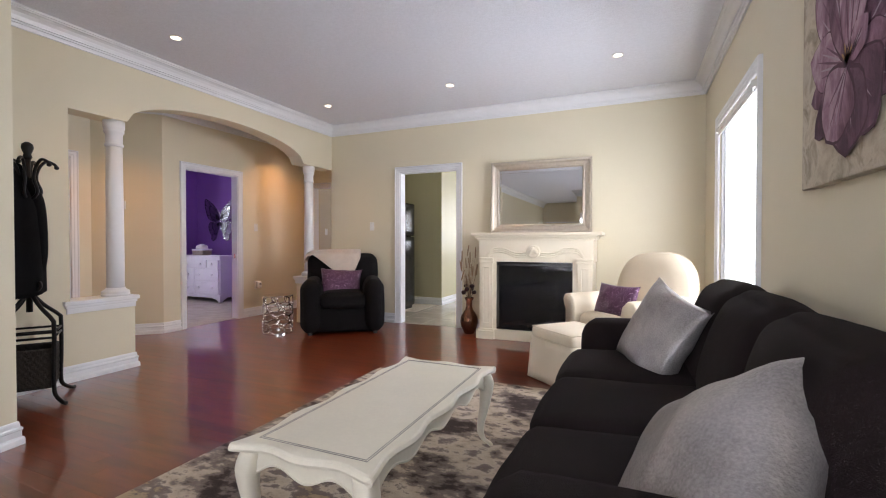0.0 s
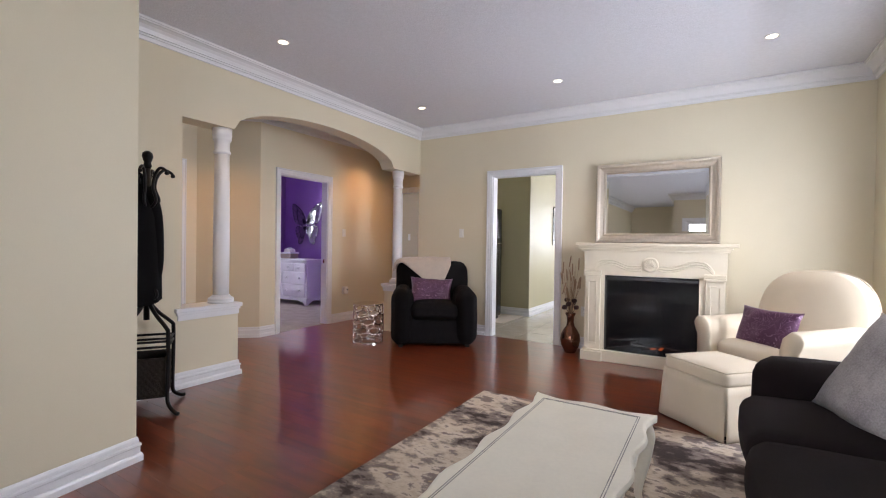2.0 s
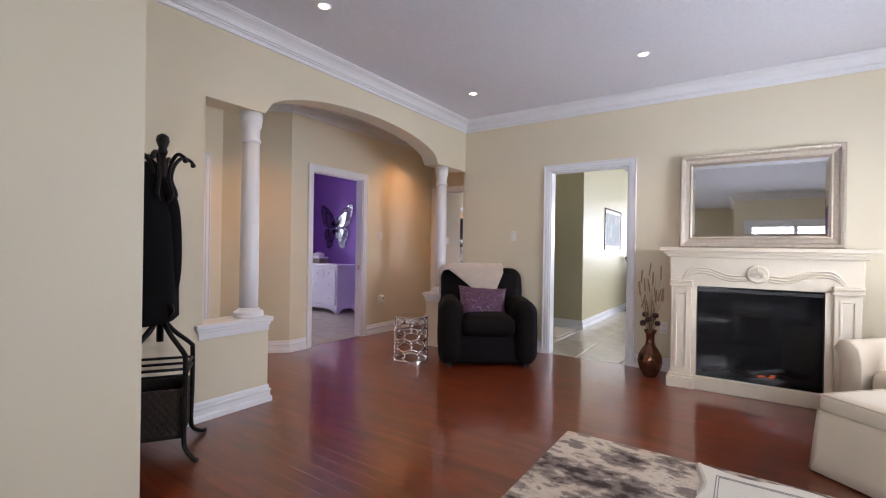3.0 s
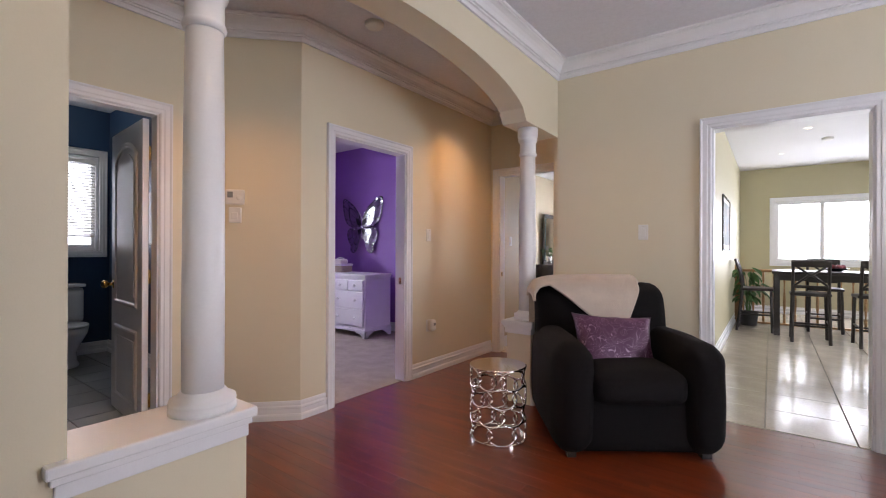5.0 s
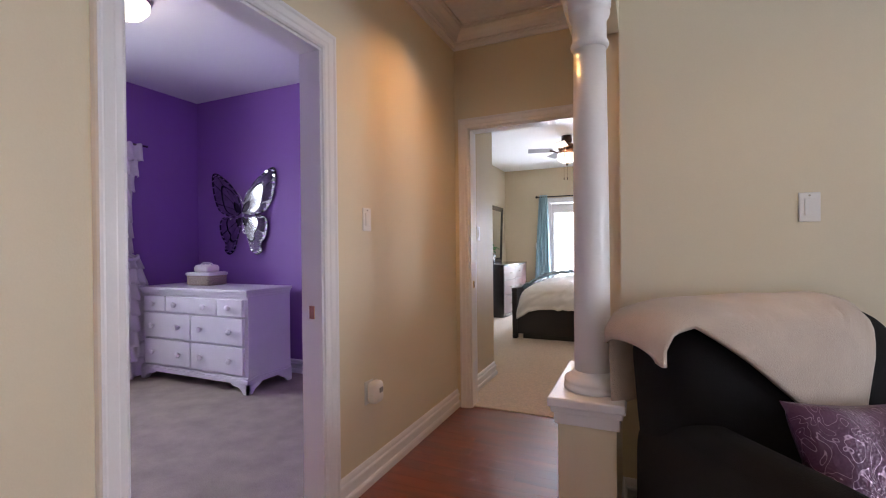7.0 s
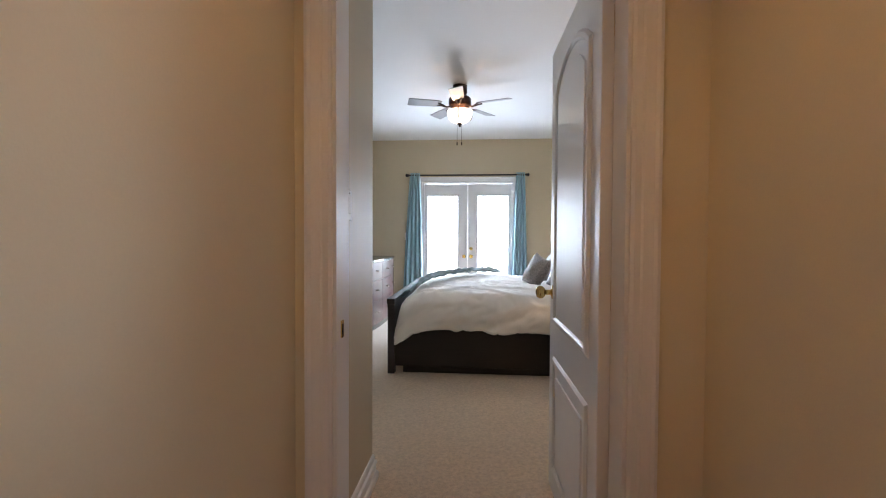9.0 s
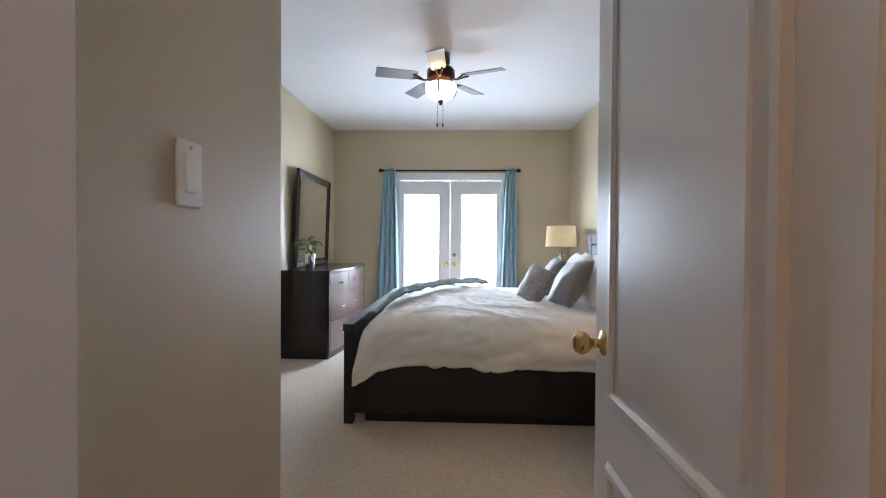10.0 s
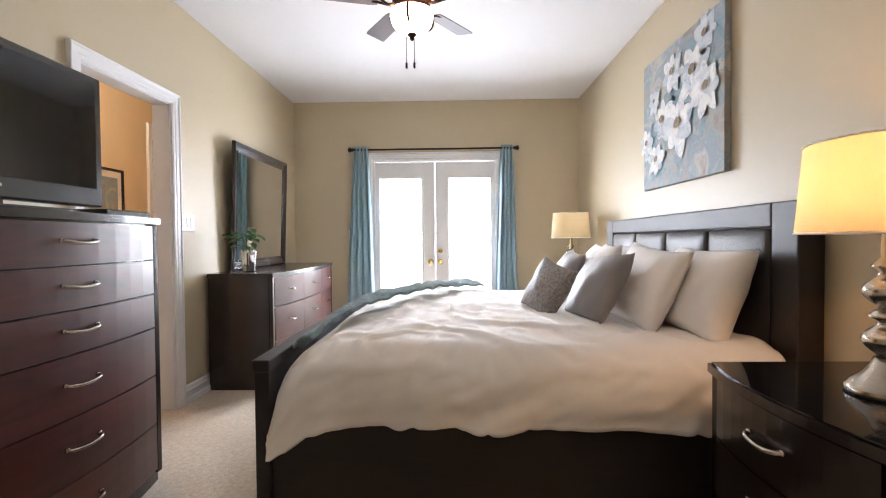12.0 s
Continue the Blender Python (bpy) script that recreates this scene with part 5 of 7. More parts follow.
def armchair():
    root = thing("armchair", "black upholstered club armchair with rounded arms", "armchair", pose(-2.94, 4.245, 0, 0, 0, 35))
    part("base", puff(B(), 0.90, 0.78, 0.33, 0.05, 4, m=pose(0, 0.02, 0.185)), BLACKCLOTH, root, "", True)
    part("seat_cushion", puff(B(), 0.54, 0.66, 0.18, 0.07, 6, (0, 0.015, 0.03), pose(0, -0.09, 0.40), 0.005), BLACKCLOTH, root, "", True)
    for s in (-1, 1):
        part("arm", puff(B(), 0.24, 0.84, 0.62, 0.11, 7, (0.01, 0.02, 0.02), pose(s * 0.37, -0.01, 0.335), 0.006, s), BLACKCLOTH, root, "", True)
    part("back", puff(B(), 0.92, 0.26, 0.75, 0.125, 8, (0.0, 0.03, 0.01), pose(-0.01, 0.30, 0.575, -10, 0, 0), 0.006, 3.0), BLACKCLOTH, root, "", True)
    for sx in (-1, 1):
        for sy in (-1, 1):
            part("foot", bx(sx * 0.38 - 0.025, sy * 0.34 - 0.025, 0, sx * 0.38 + 0.025, sy * 0.34 + 0.025, 0.03), BLACKWOOD, root)
    return root


armchair()


def throw():
    """Lies along the top of the back, one end over its side, a corner hanging down in front."""
    def fn(u, v):
        along = -0.545 + 0.765 * u
        over = max(0.0, -0.455 - along)
        x = max(along, -0.455) - 0.03 * min(1.0, over / 0.04)
        q = (along + 0.455) / 0.675
        front = 0.005 if q < 0.10 else (0.005 + 0.385 * (q - 0.10) / 0.68 if q < 0.78 else 0.39 - 0.34 * (q - 0.78) / 0.22)
        d = v * (0.30 + 0.24 + front)
        wob = 0.008 * math.sin(u * 17 + v * 5) * (0.3 + v)
        s = x / 0.46
        top = 0.953 - 0.035 * s ** 4 - over * 0.9
        if d < 0.30:
            return (x, 0.50 - 0.02 * (1 - d / 0.3), top - 0.31 + d)
        d -= 0.30
        if d < 0.24:
            a = math.pi * d / 0.24
            return (x, 0.365 + 0.135 * math.cos(a), top - 0.01 + 0.035 * math.sin(a) + wob * 0.3)
        d -= 0.24
        bulge = 0.055 * min(1, d / 0.12)
        return (x, 0.205 - bulge * 0.55 - 0.14 * d + wob * 0.3, top - 0.01 - d)
    ob = part("throw_blanket", sheet(B(), fn, 44, 44, 0.016), THROW, None, "", True)
    ob.matrix_basis = pose(-2.94, 4.245, 0.012, 0, 0, 35)
    tagged(ob, "beige fleece throw folded over the armchair back", "blanket")


throw()
throw_pillow("purple sequined throw pillow on the black armchair", pose(-2.94, 4.245, 0, 0, 0, 35) @ pose(-0.03, -0.04, 0.59, -26, 3, 0), 0.52, 0.37, 0.15, PURPLECLOTH, 6.0)


def drum_table():
    root = thing("side_table", "round polished steel drum table with open ring lattice", "side table", pose(-3.52, 3.72, 0))
    R, h = 0.172, 0.46
    part("tabletop", lathe(B(), [(R, h - 0.012), (R + 0.006, h - 0.008), (R + 0.006, h - 0.002), (R, h)], seg=48), CHROME, root)
    part("base_ring", sweep(B(), [(R * math.cos(2 * math.pi * i / 48), R * math.sin(2 * math.pi * i / 48), 0.0) for i in range(48)] + [(R, 0.001, 0.0)], [(-0.006, 0), (0.006, 0), (0.006, 0.014), (-0.006, 0.014)], (0, 0, 1)), CHROME, root)
    rows, cols = 4, 7
    for r in range(rows):
        for k in range(cols):
            a0 = 2 * math.pi * (k + 0.5 * (r % 2)) / cols
            zc = 0.014 + (h - 0.026) * (r + 0.5) / rows
            pts = []
            for i in range(17):
                t = 2 * math.pi * i / 16
                a = a0 + 0.54 * math.cos(t)
                pts.append((R * math.cos(a), R * math.sin(a), zc + 0.060 * math.sin(t)))
            part("ring", tube(B(), pts, 0.0065, 6), CHROME, root, "", True)


drum_table()


def coat_rack():
    root = thing("coat_rack", "black iron coat rack with hooks and a wicker basket", "coat rack", pose(-3.345, 1.235, 0))
    part("post", tube(B(), [(0, 0, 0.62), (0, 0, 1.70)], 0.018, 12), IRON, root, "", True)
    part("finial", lathe(B(), [(0.018, 1.66), (0.026, 1.68), (0.020, 1.70), (0.026, 1.715), (0.034, 1.74), (0.030, 1.765), (0.012, 1.78)], seg=20), IRON, root, "", True)
    for k in range(6):
        a = math.radians(60 * k + 20)
        c, s = math.cos(a), math.sin(a)
        pts = curve([(0.015 * c, 0.015 * s, 1.38), (0.07 * c, 0.07 * s, 1.44), (0.045 * c, 0.045 * s, 1.53), (0.06 * c, 0.06 * s, 1.61), (0.10 * c, 0.10 * s, 1.66), (0.145 * c, 0.145 * s, 1.645), (0.155 * c, 0.155 * s, 1.625)], 6)
        bm = tube(B(), pts, 0.010, 8)
        puff(bm, 0.028, 0.028, 0.028, 0.013, 2, m=Matrix.Translation(pts[-1]))
        part("hook", bm, IRON, root, "", True)
    for k in range(4):
        a = math.radians(90 * k + 12)
        c, s = math.cos(a), math.sin(a)
        pts = curve([(0.02 * c, 0.02 * s, 0.74), (0.09 * c, 0.09 * s, 0.66), (0.19 * c, 0.19 * s, 0.575), (0.205 * c, 0.205 * s, 0.53), (0.205 * c, 0.205 * s, 0.30), (0.20 * c, 0.20 * s, 0.12), (0.215 * c, 0.215 * s, 0.06), (0.27 * c, 0.27 * s, 0.02), (0.30 * c, 0.30 * s, 0.014)], 6)
        part("leg", tube(B(), pts, 0.013, 8), IRON, root, "", True)
        b = math.radians(90 * (k + 1) + 12)
        for z in (0.49, 0.455):
            part("rail", tube(B(), [(0.205 * c, 0.205 * s, z), (0.205 * math.cos(b), 0.205 * math.sin(b), z)], 0.008, 6), IRON, root, "", True)
        part("curl", tube(B(), curve([(0.015 * c, 0.015 * s, 0.80), (0.07 * c, 0.07 * s, 0.77), (0.10 * c, 0.10 * s, 0.80), (0.085 * c, 0.085 * s, 0.83)], 5), 0.009, 6), IRON, root, "", True)
    bk = thing("basket", "", "")
    bk.parent = root
    ca = [(0.19 * math.cos(math.radians(90 * k + 12)), 0.19 * math.sin(math.radians(90 * k + 12))) for k in range(4)]
    for k in range(4):
        (ax, ay), (bx_, by) = ca[k], ca[(k + 1) % 4]

        def weave(u, v, ax=ax, ay=ay, bx_=bx_, by=by):
            o = 0.006 * math.sin(u * 44) * math.cos(v * 32)
            nx, ny = (ay - by), (bx_ - ax)
            return (ax + (bx_ - ax) * u - nx * o * 3, ay + (by - ay) * u - ny * o * 3, 0.12 + 0.26 * v)
        part("basket_side", sheet(B(), weave, 34, 20, 0.006), WICKER, bk, "", True)
    bm = B()
    extrude_outline(bm, ca, 0.012, "z", 0.112)
    part("basket_floor", bm, WICKER, bk)


coat_rack()


def coat():
    def fn(u, v):
        a = math.radians(15 + 330 * u)
        z = 1.62 - 0.88 * v
        r = 0.03 + 0.115 * min(1, v * 3.0) ** 0.55 + 0.035 * v
        r *= 1 + 0.07 * math.sin(a * 4 + v * 2) * min(1, v * 2) + 0.03 * math.sin(a * 9)
        return (0.75 * r * math.cos(a - 2.6), 1.05 * r * math.sin(a - 2.6), z + 0.02 * math.sin(a * 2))
    root = thing("winter_coat", "black wool coat hanging from the coat rack", "coat", pose(-3.415, 1.165, 0))
    part("body", sheet(B(), fn, 48, 24, 0.012), COATCLOTH, root, "", True)
    for s in (-1, 1):
        pts = curve([(0.04, s * 0.06, 1.53), (0.07, s * 0.115, 1.36), (0.075, s * 0.13, 1.05), (0.065, s * 0.115, 0.86)], 8)
        part("sleeve", tube(B(), pts, 0.05, 12, 0.04), COATCLOTH, root, "", True)
    part("collar", puff(B(), 0.11, 0.15, 0.09, 0.035, 4, m=pose(0.0, 0.0, 1.58), wrinkle=0.01), COATCLOTH, root, "", True)


coat()


# ---- paintings ----
CANVAS1 = blotch("beige_painted_canvas", [(0.28, (0.24, 0.19, 0.13)), (0.42, (0.46, 0.39, 0.29)), (0.5, (0.62, 0.55, 0.44)), (0.58, (0.55, 0.47, 0.36)), (0.75, (0.36, 0.29, 0.20))], 9, rough=0.75, bump=0.4)
PETAL = blotch("mauve_paint", [(0.25, (0.06, 0.015, 0.03)), (0.38, (0.15, 0.06, 0.10)), (0.52, (0.33, 0.18, 0.25)), (0.66, (0.56, 0.42, 0.48))], 5, stretch=(2, 2, 0.9), rough=0.7, bump=0.4)
CANVAS2 = blotch("grey_blue_canvas", [(0.25, (0.22, 0.17, 0.12)), (0.42, (0.36, 0.34, 0.31)), (0.50, (0.24, 0.31, 0.35)), (0.60, (0.46, 0.43, 0.39)), (0.75, (0.24, 0.19, 0.14))], 5, rough=0.7, bump=0.4)
WHITEPETAL = blotch("white_petal_paint", [(0.30, (0.30, 0.36, 0.42)), (0.44, (0.58, 0.60, 0.62)), (0.58, (0.78, 0.76, 0.72))], 14, rough=0.7, bump=0.4)
PETALDEEP = blotch("deep_mauve_paint", [(0.25, (0.035, 0.010, 0.022)), (0.42, (0.085, 0.030, 0.060)), (0.58, (0.19, 0.085, 0.135)), (0.72, (0.36, 0.22, 0.28))], 6, stretch=(2, 2, 0.9), rough=0.7, bump=0.4)
PALEVEIN = mat("pale_mauve_paint", (0.42, 0.31, 0.37), 0.7, var=0.3, scale=20)
MAUVELINE = mat("dark_mauve_paint", (0.15, 0.06, 0.105), 0.7, var=0.4, scale=20)
MAROON = mat("maroon_paint", (0.075, 0.022, 0.045), 0.7, var=0.5, scale=14)
PALEPETAL = blotch("pale_blue_petal_paint", [(0.25, (0.30, 0.36, 0.42)), (0.5, (0.52, 0.55, 0.58)), (0.7, (0.66, 0.66, 0.64))], 12, rough=0.7, bump=0.4)
OLIVEHEART = mat("grey_olive_paint", (0.27, 0.20, 0.12), 0.7, var=0.6, scale=40)
HEART = mat("ochre_paint", (0.42, 0.24, 0.10), 0.7, var=0.4, scale=40)
GREYLEAF = mat("blue_grey_leaf_paint", (0.22, 0.33, 0.37), 0.7, var=0.3, scale=25)


def petal(bm, cx, cz, ang, L, W, y, n=12):
    """A flat brush-stroke petal in x and z on a canvas."""
    ca, sa = math.cos(ang), math.sin(ang)
    pts = []
    for i in range(2 * n):
        t = i / n
        k = t if t <= 1 else 2 - t
        w = W * math.sin(math.pi * min(1, k ** 0.9)) ** 0.62 * (1 + 0.10 * math.sin(9 * k + ang * 3)) * (1 if t <= 1 else -1)
        pts.append((cx + ca * L * k - sa * w, cz + sa * L * k + ca * w))
    extrude_outline(bm, pts, -0.0003, "y", y)
    return bm


def flower_picture():
    root = thing("canvas_painting", "large canvas painting of a mauve flower on beige", "painting", pose(1.128, 1.33, 1.31, 0, 0, -90))
    w, h = 1.04, 0.98
    part("canvas", bx(-w / 2, -0.04, 0, w / 2, 0, h, 0.003), CANVAS1, root)
    x, z = -0.07, 0.36
    rows = [(128, 0.50, 0.12, 0), (58, 0.58, 0.14, 0), (22, 0.42, 0.13, 1), (342, 0.36, 0.13, 0), (186, 0.34, 0.09, 1), (160, 0.37, 0.11, 0), (106, 0.60, 0.11, 1), (82, 0.62, 0.12, 0), (212, 0.34, 0.10, 1), (306, 0.30, 0.16, 1), (268, 0.30, 0.16, 1), (232, 0.28, 0.15, 0), (36, 0.16, 0.06, 0)]
    for i, (a, L, W, deep) in enumerate(rows):
        y, ang = -0.0404 - 0.0009 * i, radians(a)
        part("petal", petal(B(), x, z, ang, L, W * 0.92, y), MAROON, root)
        part("petal_light", petal(B(), x + 0.015 * math.cos(ang), z + 0.015 * math.sin(ang), ang, L * (0.90 if 230 < a < 310 else 0.95), W * 0.88, y - 0.0003), PETALDEEP if deep else PETAL, root)
        for k in (-2, -1, 0, 1, 2):
            part("vein", petal(B(), x, z, ang + radians(k * 60 * W), L * (0.80 - 0.08 * abs(k)), 0.004, y - 0.0006), MAUVELINE if k % 2 == 0 else PALEVEIN, root)
    for k in range(9):
        part("flower_heart", petal(B(), x, z, radians(40 + 13 * k), 0.05 + 0.012 * (k % 3), 0.006, -0.0528), HEART if k % 2 else MAROON, root)


flower_picture()


def bloom_picture():
    root = thing("canvas_painting", "canvas painting of white blossoms on blue grey", "painting", pose(-2.768, 9.36, 1.472, 0, 0, -90))
    w, h = 0.98, 0.90
    part("canvas", bx(-w / 2, -0.036, 0, w / 2, 0, h, 0.003), CANVAS2, root)
    rnd = random.Random(11)
    for i in range(64):
        x = rnd.uniform(-0.42, 0.42)
        z = min(0.80, max(0.06, 0.45 + 0.42 * x + rnd.uniform(-0.26, 0.26)))
        part("painted_leaf", petal(B(), x, z, rnd.uniform(0, 6.28), rnd.uniform(0.08, 0.16), 0.018, -0.0362 - 0.0004 * (i % 3)), GREYLEAF, root)
    spots = [(0.32, 0.79, 0.13), (-0.05, 0.71, 0.14), (-0.30, 0.60, 0.09), (0.19, 0.63, 0.18), (-0.42, 0.33, 0.12), (0.33, 0.49, 0.16), (-0.19, 0.44, 0.15), (0.02, 0.36, 0.20), (-0.27, 0.19, 0.13)]
    for i, (x, z, r) in enumerate(spots):
        far = i in (0, 2)
        for k in range(7):
            part("petal", petal(B(), x, z, k * 0.898 + i * 0.7, r * rnd.uniform(0.75, 1.12), r * rnd.uniform(0.24, 0.34), -0.0378 - 0.0035 * (i % 3) - 0.00045 * k, 10), PALEPETAL if far or (i + k) % 4 == 0 else WHITEPETAL, root)
        part("flower_heart", petal(B(), x - r * 0.20, z, 0.4, r * 0.42, r * 0.17, -0.0486, 8), OLIVEHEART, root)


bloom_picture()


# ---- bedroom ----
def bow(y0, y1, xf, k, n=14):
    """The bowed front line of a cabinet, from y0 to y1."""
    return [(xf + k * (1 - (2 * i / n - 1) ** 2), y0 + (y1 - y0) * i / n) for i in range(n + 1)]


def pull(bm, x, y, z, w=0.11, horizontal=True):
    pts = curve([(x, y - w / 2, z), (x + 0.022, y - w / 2 + 0.012, z - 0.004), (x + 0.028, y, z - 0.010), (x + 0.022, y + w / 2 - 0.012, z - 0.004), (x, y + w / 2, z)], 6)
    tube(bm, pts, 0.0068, 8)
    for s in (-1, 1):
        puff(bm, 0.012, 0.016, 0.016, 0.005, 2, m=pose(x + 0.004, y + s * w / 2, z))
    return bm


def bow_chest(name, label, cat, y0, y1, xb, xf, k, h, rows, cols, wood_=CHERRYDK, body_mat=ESPRESSO, handle_w=0.11, sgn=1):
    """A chest with a bowed front; sgn -1 turns the front to -x."""
    yc = (y0 + y1) / 2
    M_ = Matrix.Identity(4) if sgn > 0 else Matrix.Translation((xb, yc, 0)) @ pose(0, 0, 0, 0, 0, 180) @ Matrix.Translation((-xb, -yc, 0))
    if sgn < 0:
        xf = xb + (xb - xf)
    root = thing(name, label, cat)

    def put(nm, bm, mt, parent=root, lab="", sm=False):
        bm.transform(M_)
        return part(nm, bm, mt, parent, lab, sm)

    def fx(y):
        return xf + k * (1 - ((y - yc) / ((y1 - y0) / 2)) ** 2)
    out = [(xb, y0), *bow(y0, y1, xf - 0.022, k), (xb, y1)]
    put("body", extrude_outline(B(), out, h - 0.03 - 0.05, "z", 0.05), body_mat)
    put("plinth", extrude_outline(B(), [(xb, y0 + 0.01), *bow(y0 + 0.01, y1 - 0.01, xf - 0.012, k), (xb, y1 - 0.01)], 0.062, "z", 0.0), body_mat)
    tp = extrude_outline(B(), [(xb, y0 - 0.012), *bow(y0 - 0.012, y1 + 0.012, xf + 0.012, k), (xb, y1 + 0.012)], 0.028, "z", h - 0.028)
    bmesh.ops.bevel(tp, geom=[e for e in tp.edges if e.calc_face_angle(0) > 0.8], offset=0.005, segments=2, affect="EDGES")
    put("top", tp, body_mat)
    for s, (a, b) in enumerate(((y0, y0 + 0.03), (y1 - 0.03, y1))):
        put("corner_post", bx(xf - 0.03, a, 0.05, xf + 0.004, b, h - 0.028, 0.003), body_mat)
    zs = [0.068 + (h - 0.028 - 0.074) * t for t in np.cumsum([0, *rows])]
    ys = [y0 + 0.034 + (y1 - y0 - 0.068) * i / cols for i in range(cols + 1)]
    for z0, z1 in zip(zs, zs[1:]):
        for a, b in zip(ys, ys[1:]):
            n = 10
            fr = [(fx(a + 0.004 + (b - a - 0.008) * i / n), a + 0.004 + (b - a - 0.008) * i / n) for i in range(n + 1)]
            o = fr + [(x - 0.02, y) for x, y in reversed(fr)]
            d = put("drawer", extrude_outline(B(), o, z1 - z0 - 0.006, "z", z0 + 0.003), wood_)
            yy = (a + b) / 2
            put("handle", pull(B(), fx(yy), yy, (z0 + z1) / 2 + 0.012, handle_w), NICKEL, d, "curved brushed nickel pull", True)
    return root


bow_chest("chest_of_drawers", "tall dark cherry six-drawer chest with a bowed front", "chest of drawers", 7.57, 8.555, -6.06, -5.612, 0.05, 1.235, [0.19, 0.20, 0.195, 0.138, 0.138, 0.139], 1, handle_w=0.14)
bow_chest("dresser", "dark cherry dresser with a bowed drawer front", "dresser", 9.77, 11.36, -6.06, -5.575, 0.06, 0.885, [0.38, 0.33, 0.29], 3, handle_w=0.08)
for ya, yb, nm in ((7.40, 8.05, 1), (10.62, 11.28, 2)):
    bow_chest("nightstand", "black espresso nightstand with a bowed front and glass top", "nightstand", ya, yb, -2.79, -3.33, 0.045, 0.69, [0.33, 0.33, 0.34], 1, ESPRESSO, ESPRESSO, 0.13, -1)
    gl = extrude_outline(B(), [(-2.80, ya), (-2.80, yb), *[(-3.335 - 0.045 * (1 - (2 * i / 12 - 1) ** 2), yb + (ya - yb) * i / 12) for i in range(13)]], 0.006, "z", 0.691)
    tagged(part("glass_top", gl, BLACKGLASS), "dark glass sheet lying on the nightstand", "glass top")

framed_mirror("dresser_mirror", "dark wood framed mirror standing on the dresser", pose(-6.045, 10.63, 0.887, 2.0, 0, 90), 1.12, 1.06, 0.085, ESPRESSO, MIRROR, 0.03)


def table_lamp(x, y, z, label, r=0.2):
    root = thing("table_lamp", label, "table lamp", pose(x, y, z), "bedside lamps")
    part("base", lathe(B(), [(0.088, 0), (0.090, 0.006), (0.088, 0.022), (0.080, 0.028), (0.078, 0.034), (0.05, 0.06), (0.034, 0.085), (0.028, 0.10)], seg=40), NICKEL, root, "", True)
    ball = [(0.028, 0.10)] + [(0.012 + 0.042 * math.sin(math.pi * t / 12), 0.10 + 0.095 * t / 12) for t in range(1, 12)] + [(0.022, 0.20), (0.040, 0.208), (0.040, 0.214), (0.020, 0.232)]
    part("stem", lathe(B(), ball, seg=40), NICKEL, root, "", True)
    ball2 = [(0.018, 0.230)] + [(0.012 + 0.042 * math.sin(math.pi * t / 12), 0.232 + 0.095 * t / 12) for t in range(1, 12)] + [(0.020, 0.332), (0.036, 0.345), (0.034, 0.350), (0.016, 0.372), (0.014, 0.44)]
    part("stem", lathe(B(), ball2, seg=40), NICKEL, root, "", True)
    bm = B()
    n = 48
    rows = [(r, 0.435), (r * 0.9, 0.68)]
    rings = [[bm.verts.new((q * math.cos(2 * math.pi * i / n), q * math.sin(2 * math.pi * i / n), zz)) for i in range(n)] for q, zz in rows]
    for i in range(n):
        bm.faces.new((rings[0][i], rings[0][(i + 1) % n], rings[1][(i + 1) % n], rings[1][i]))
    part("shade", bm, SHADE, root, "cream drum shade, lit from inside", True)
    for q, zz in rows:
        part("shade_rim", tube(B(), [(q * math.cos(2 * math.pi * i / n), q * math.sin(2 * math.pi * i / n), zz) for i in range(n + 1)], 0.003, 6), LINEN, root, "", True)
    part("light_bulb", puff(B(), 0.05, 0.05, 0.09, 0.024, 3, m=pose(0, 0, 0.50)), FROST, root, "", True)


table_lamp(-3.06, 7.72, 0.698, "brushed nickel table lamp with a lit cream shade")
table_lamp(-3.05, 10.98, 0.698, "brushed nickel table lamp with a pale drum shade", 0.19)


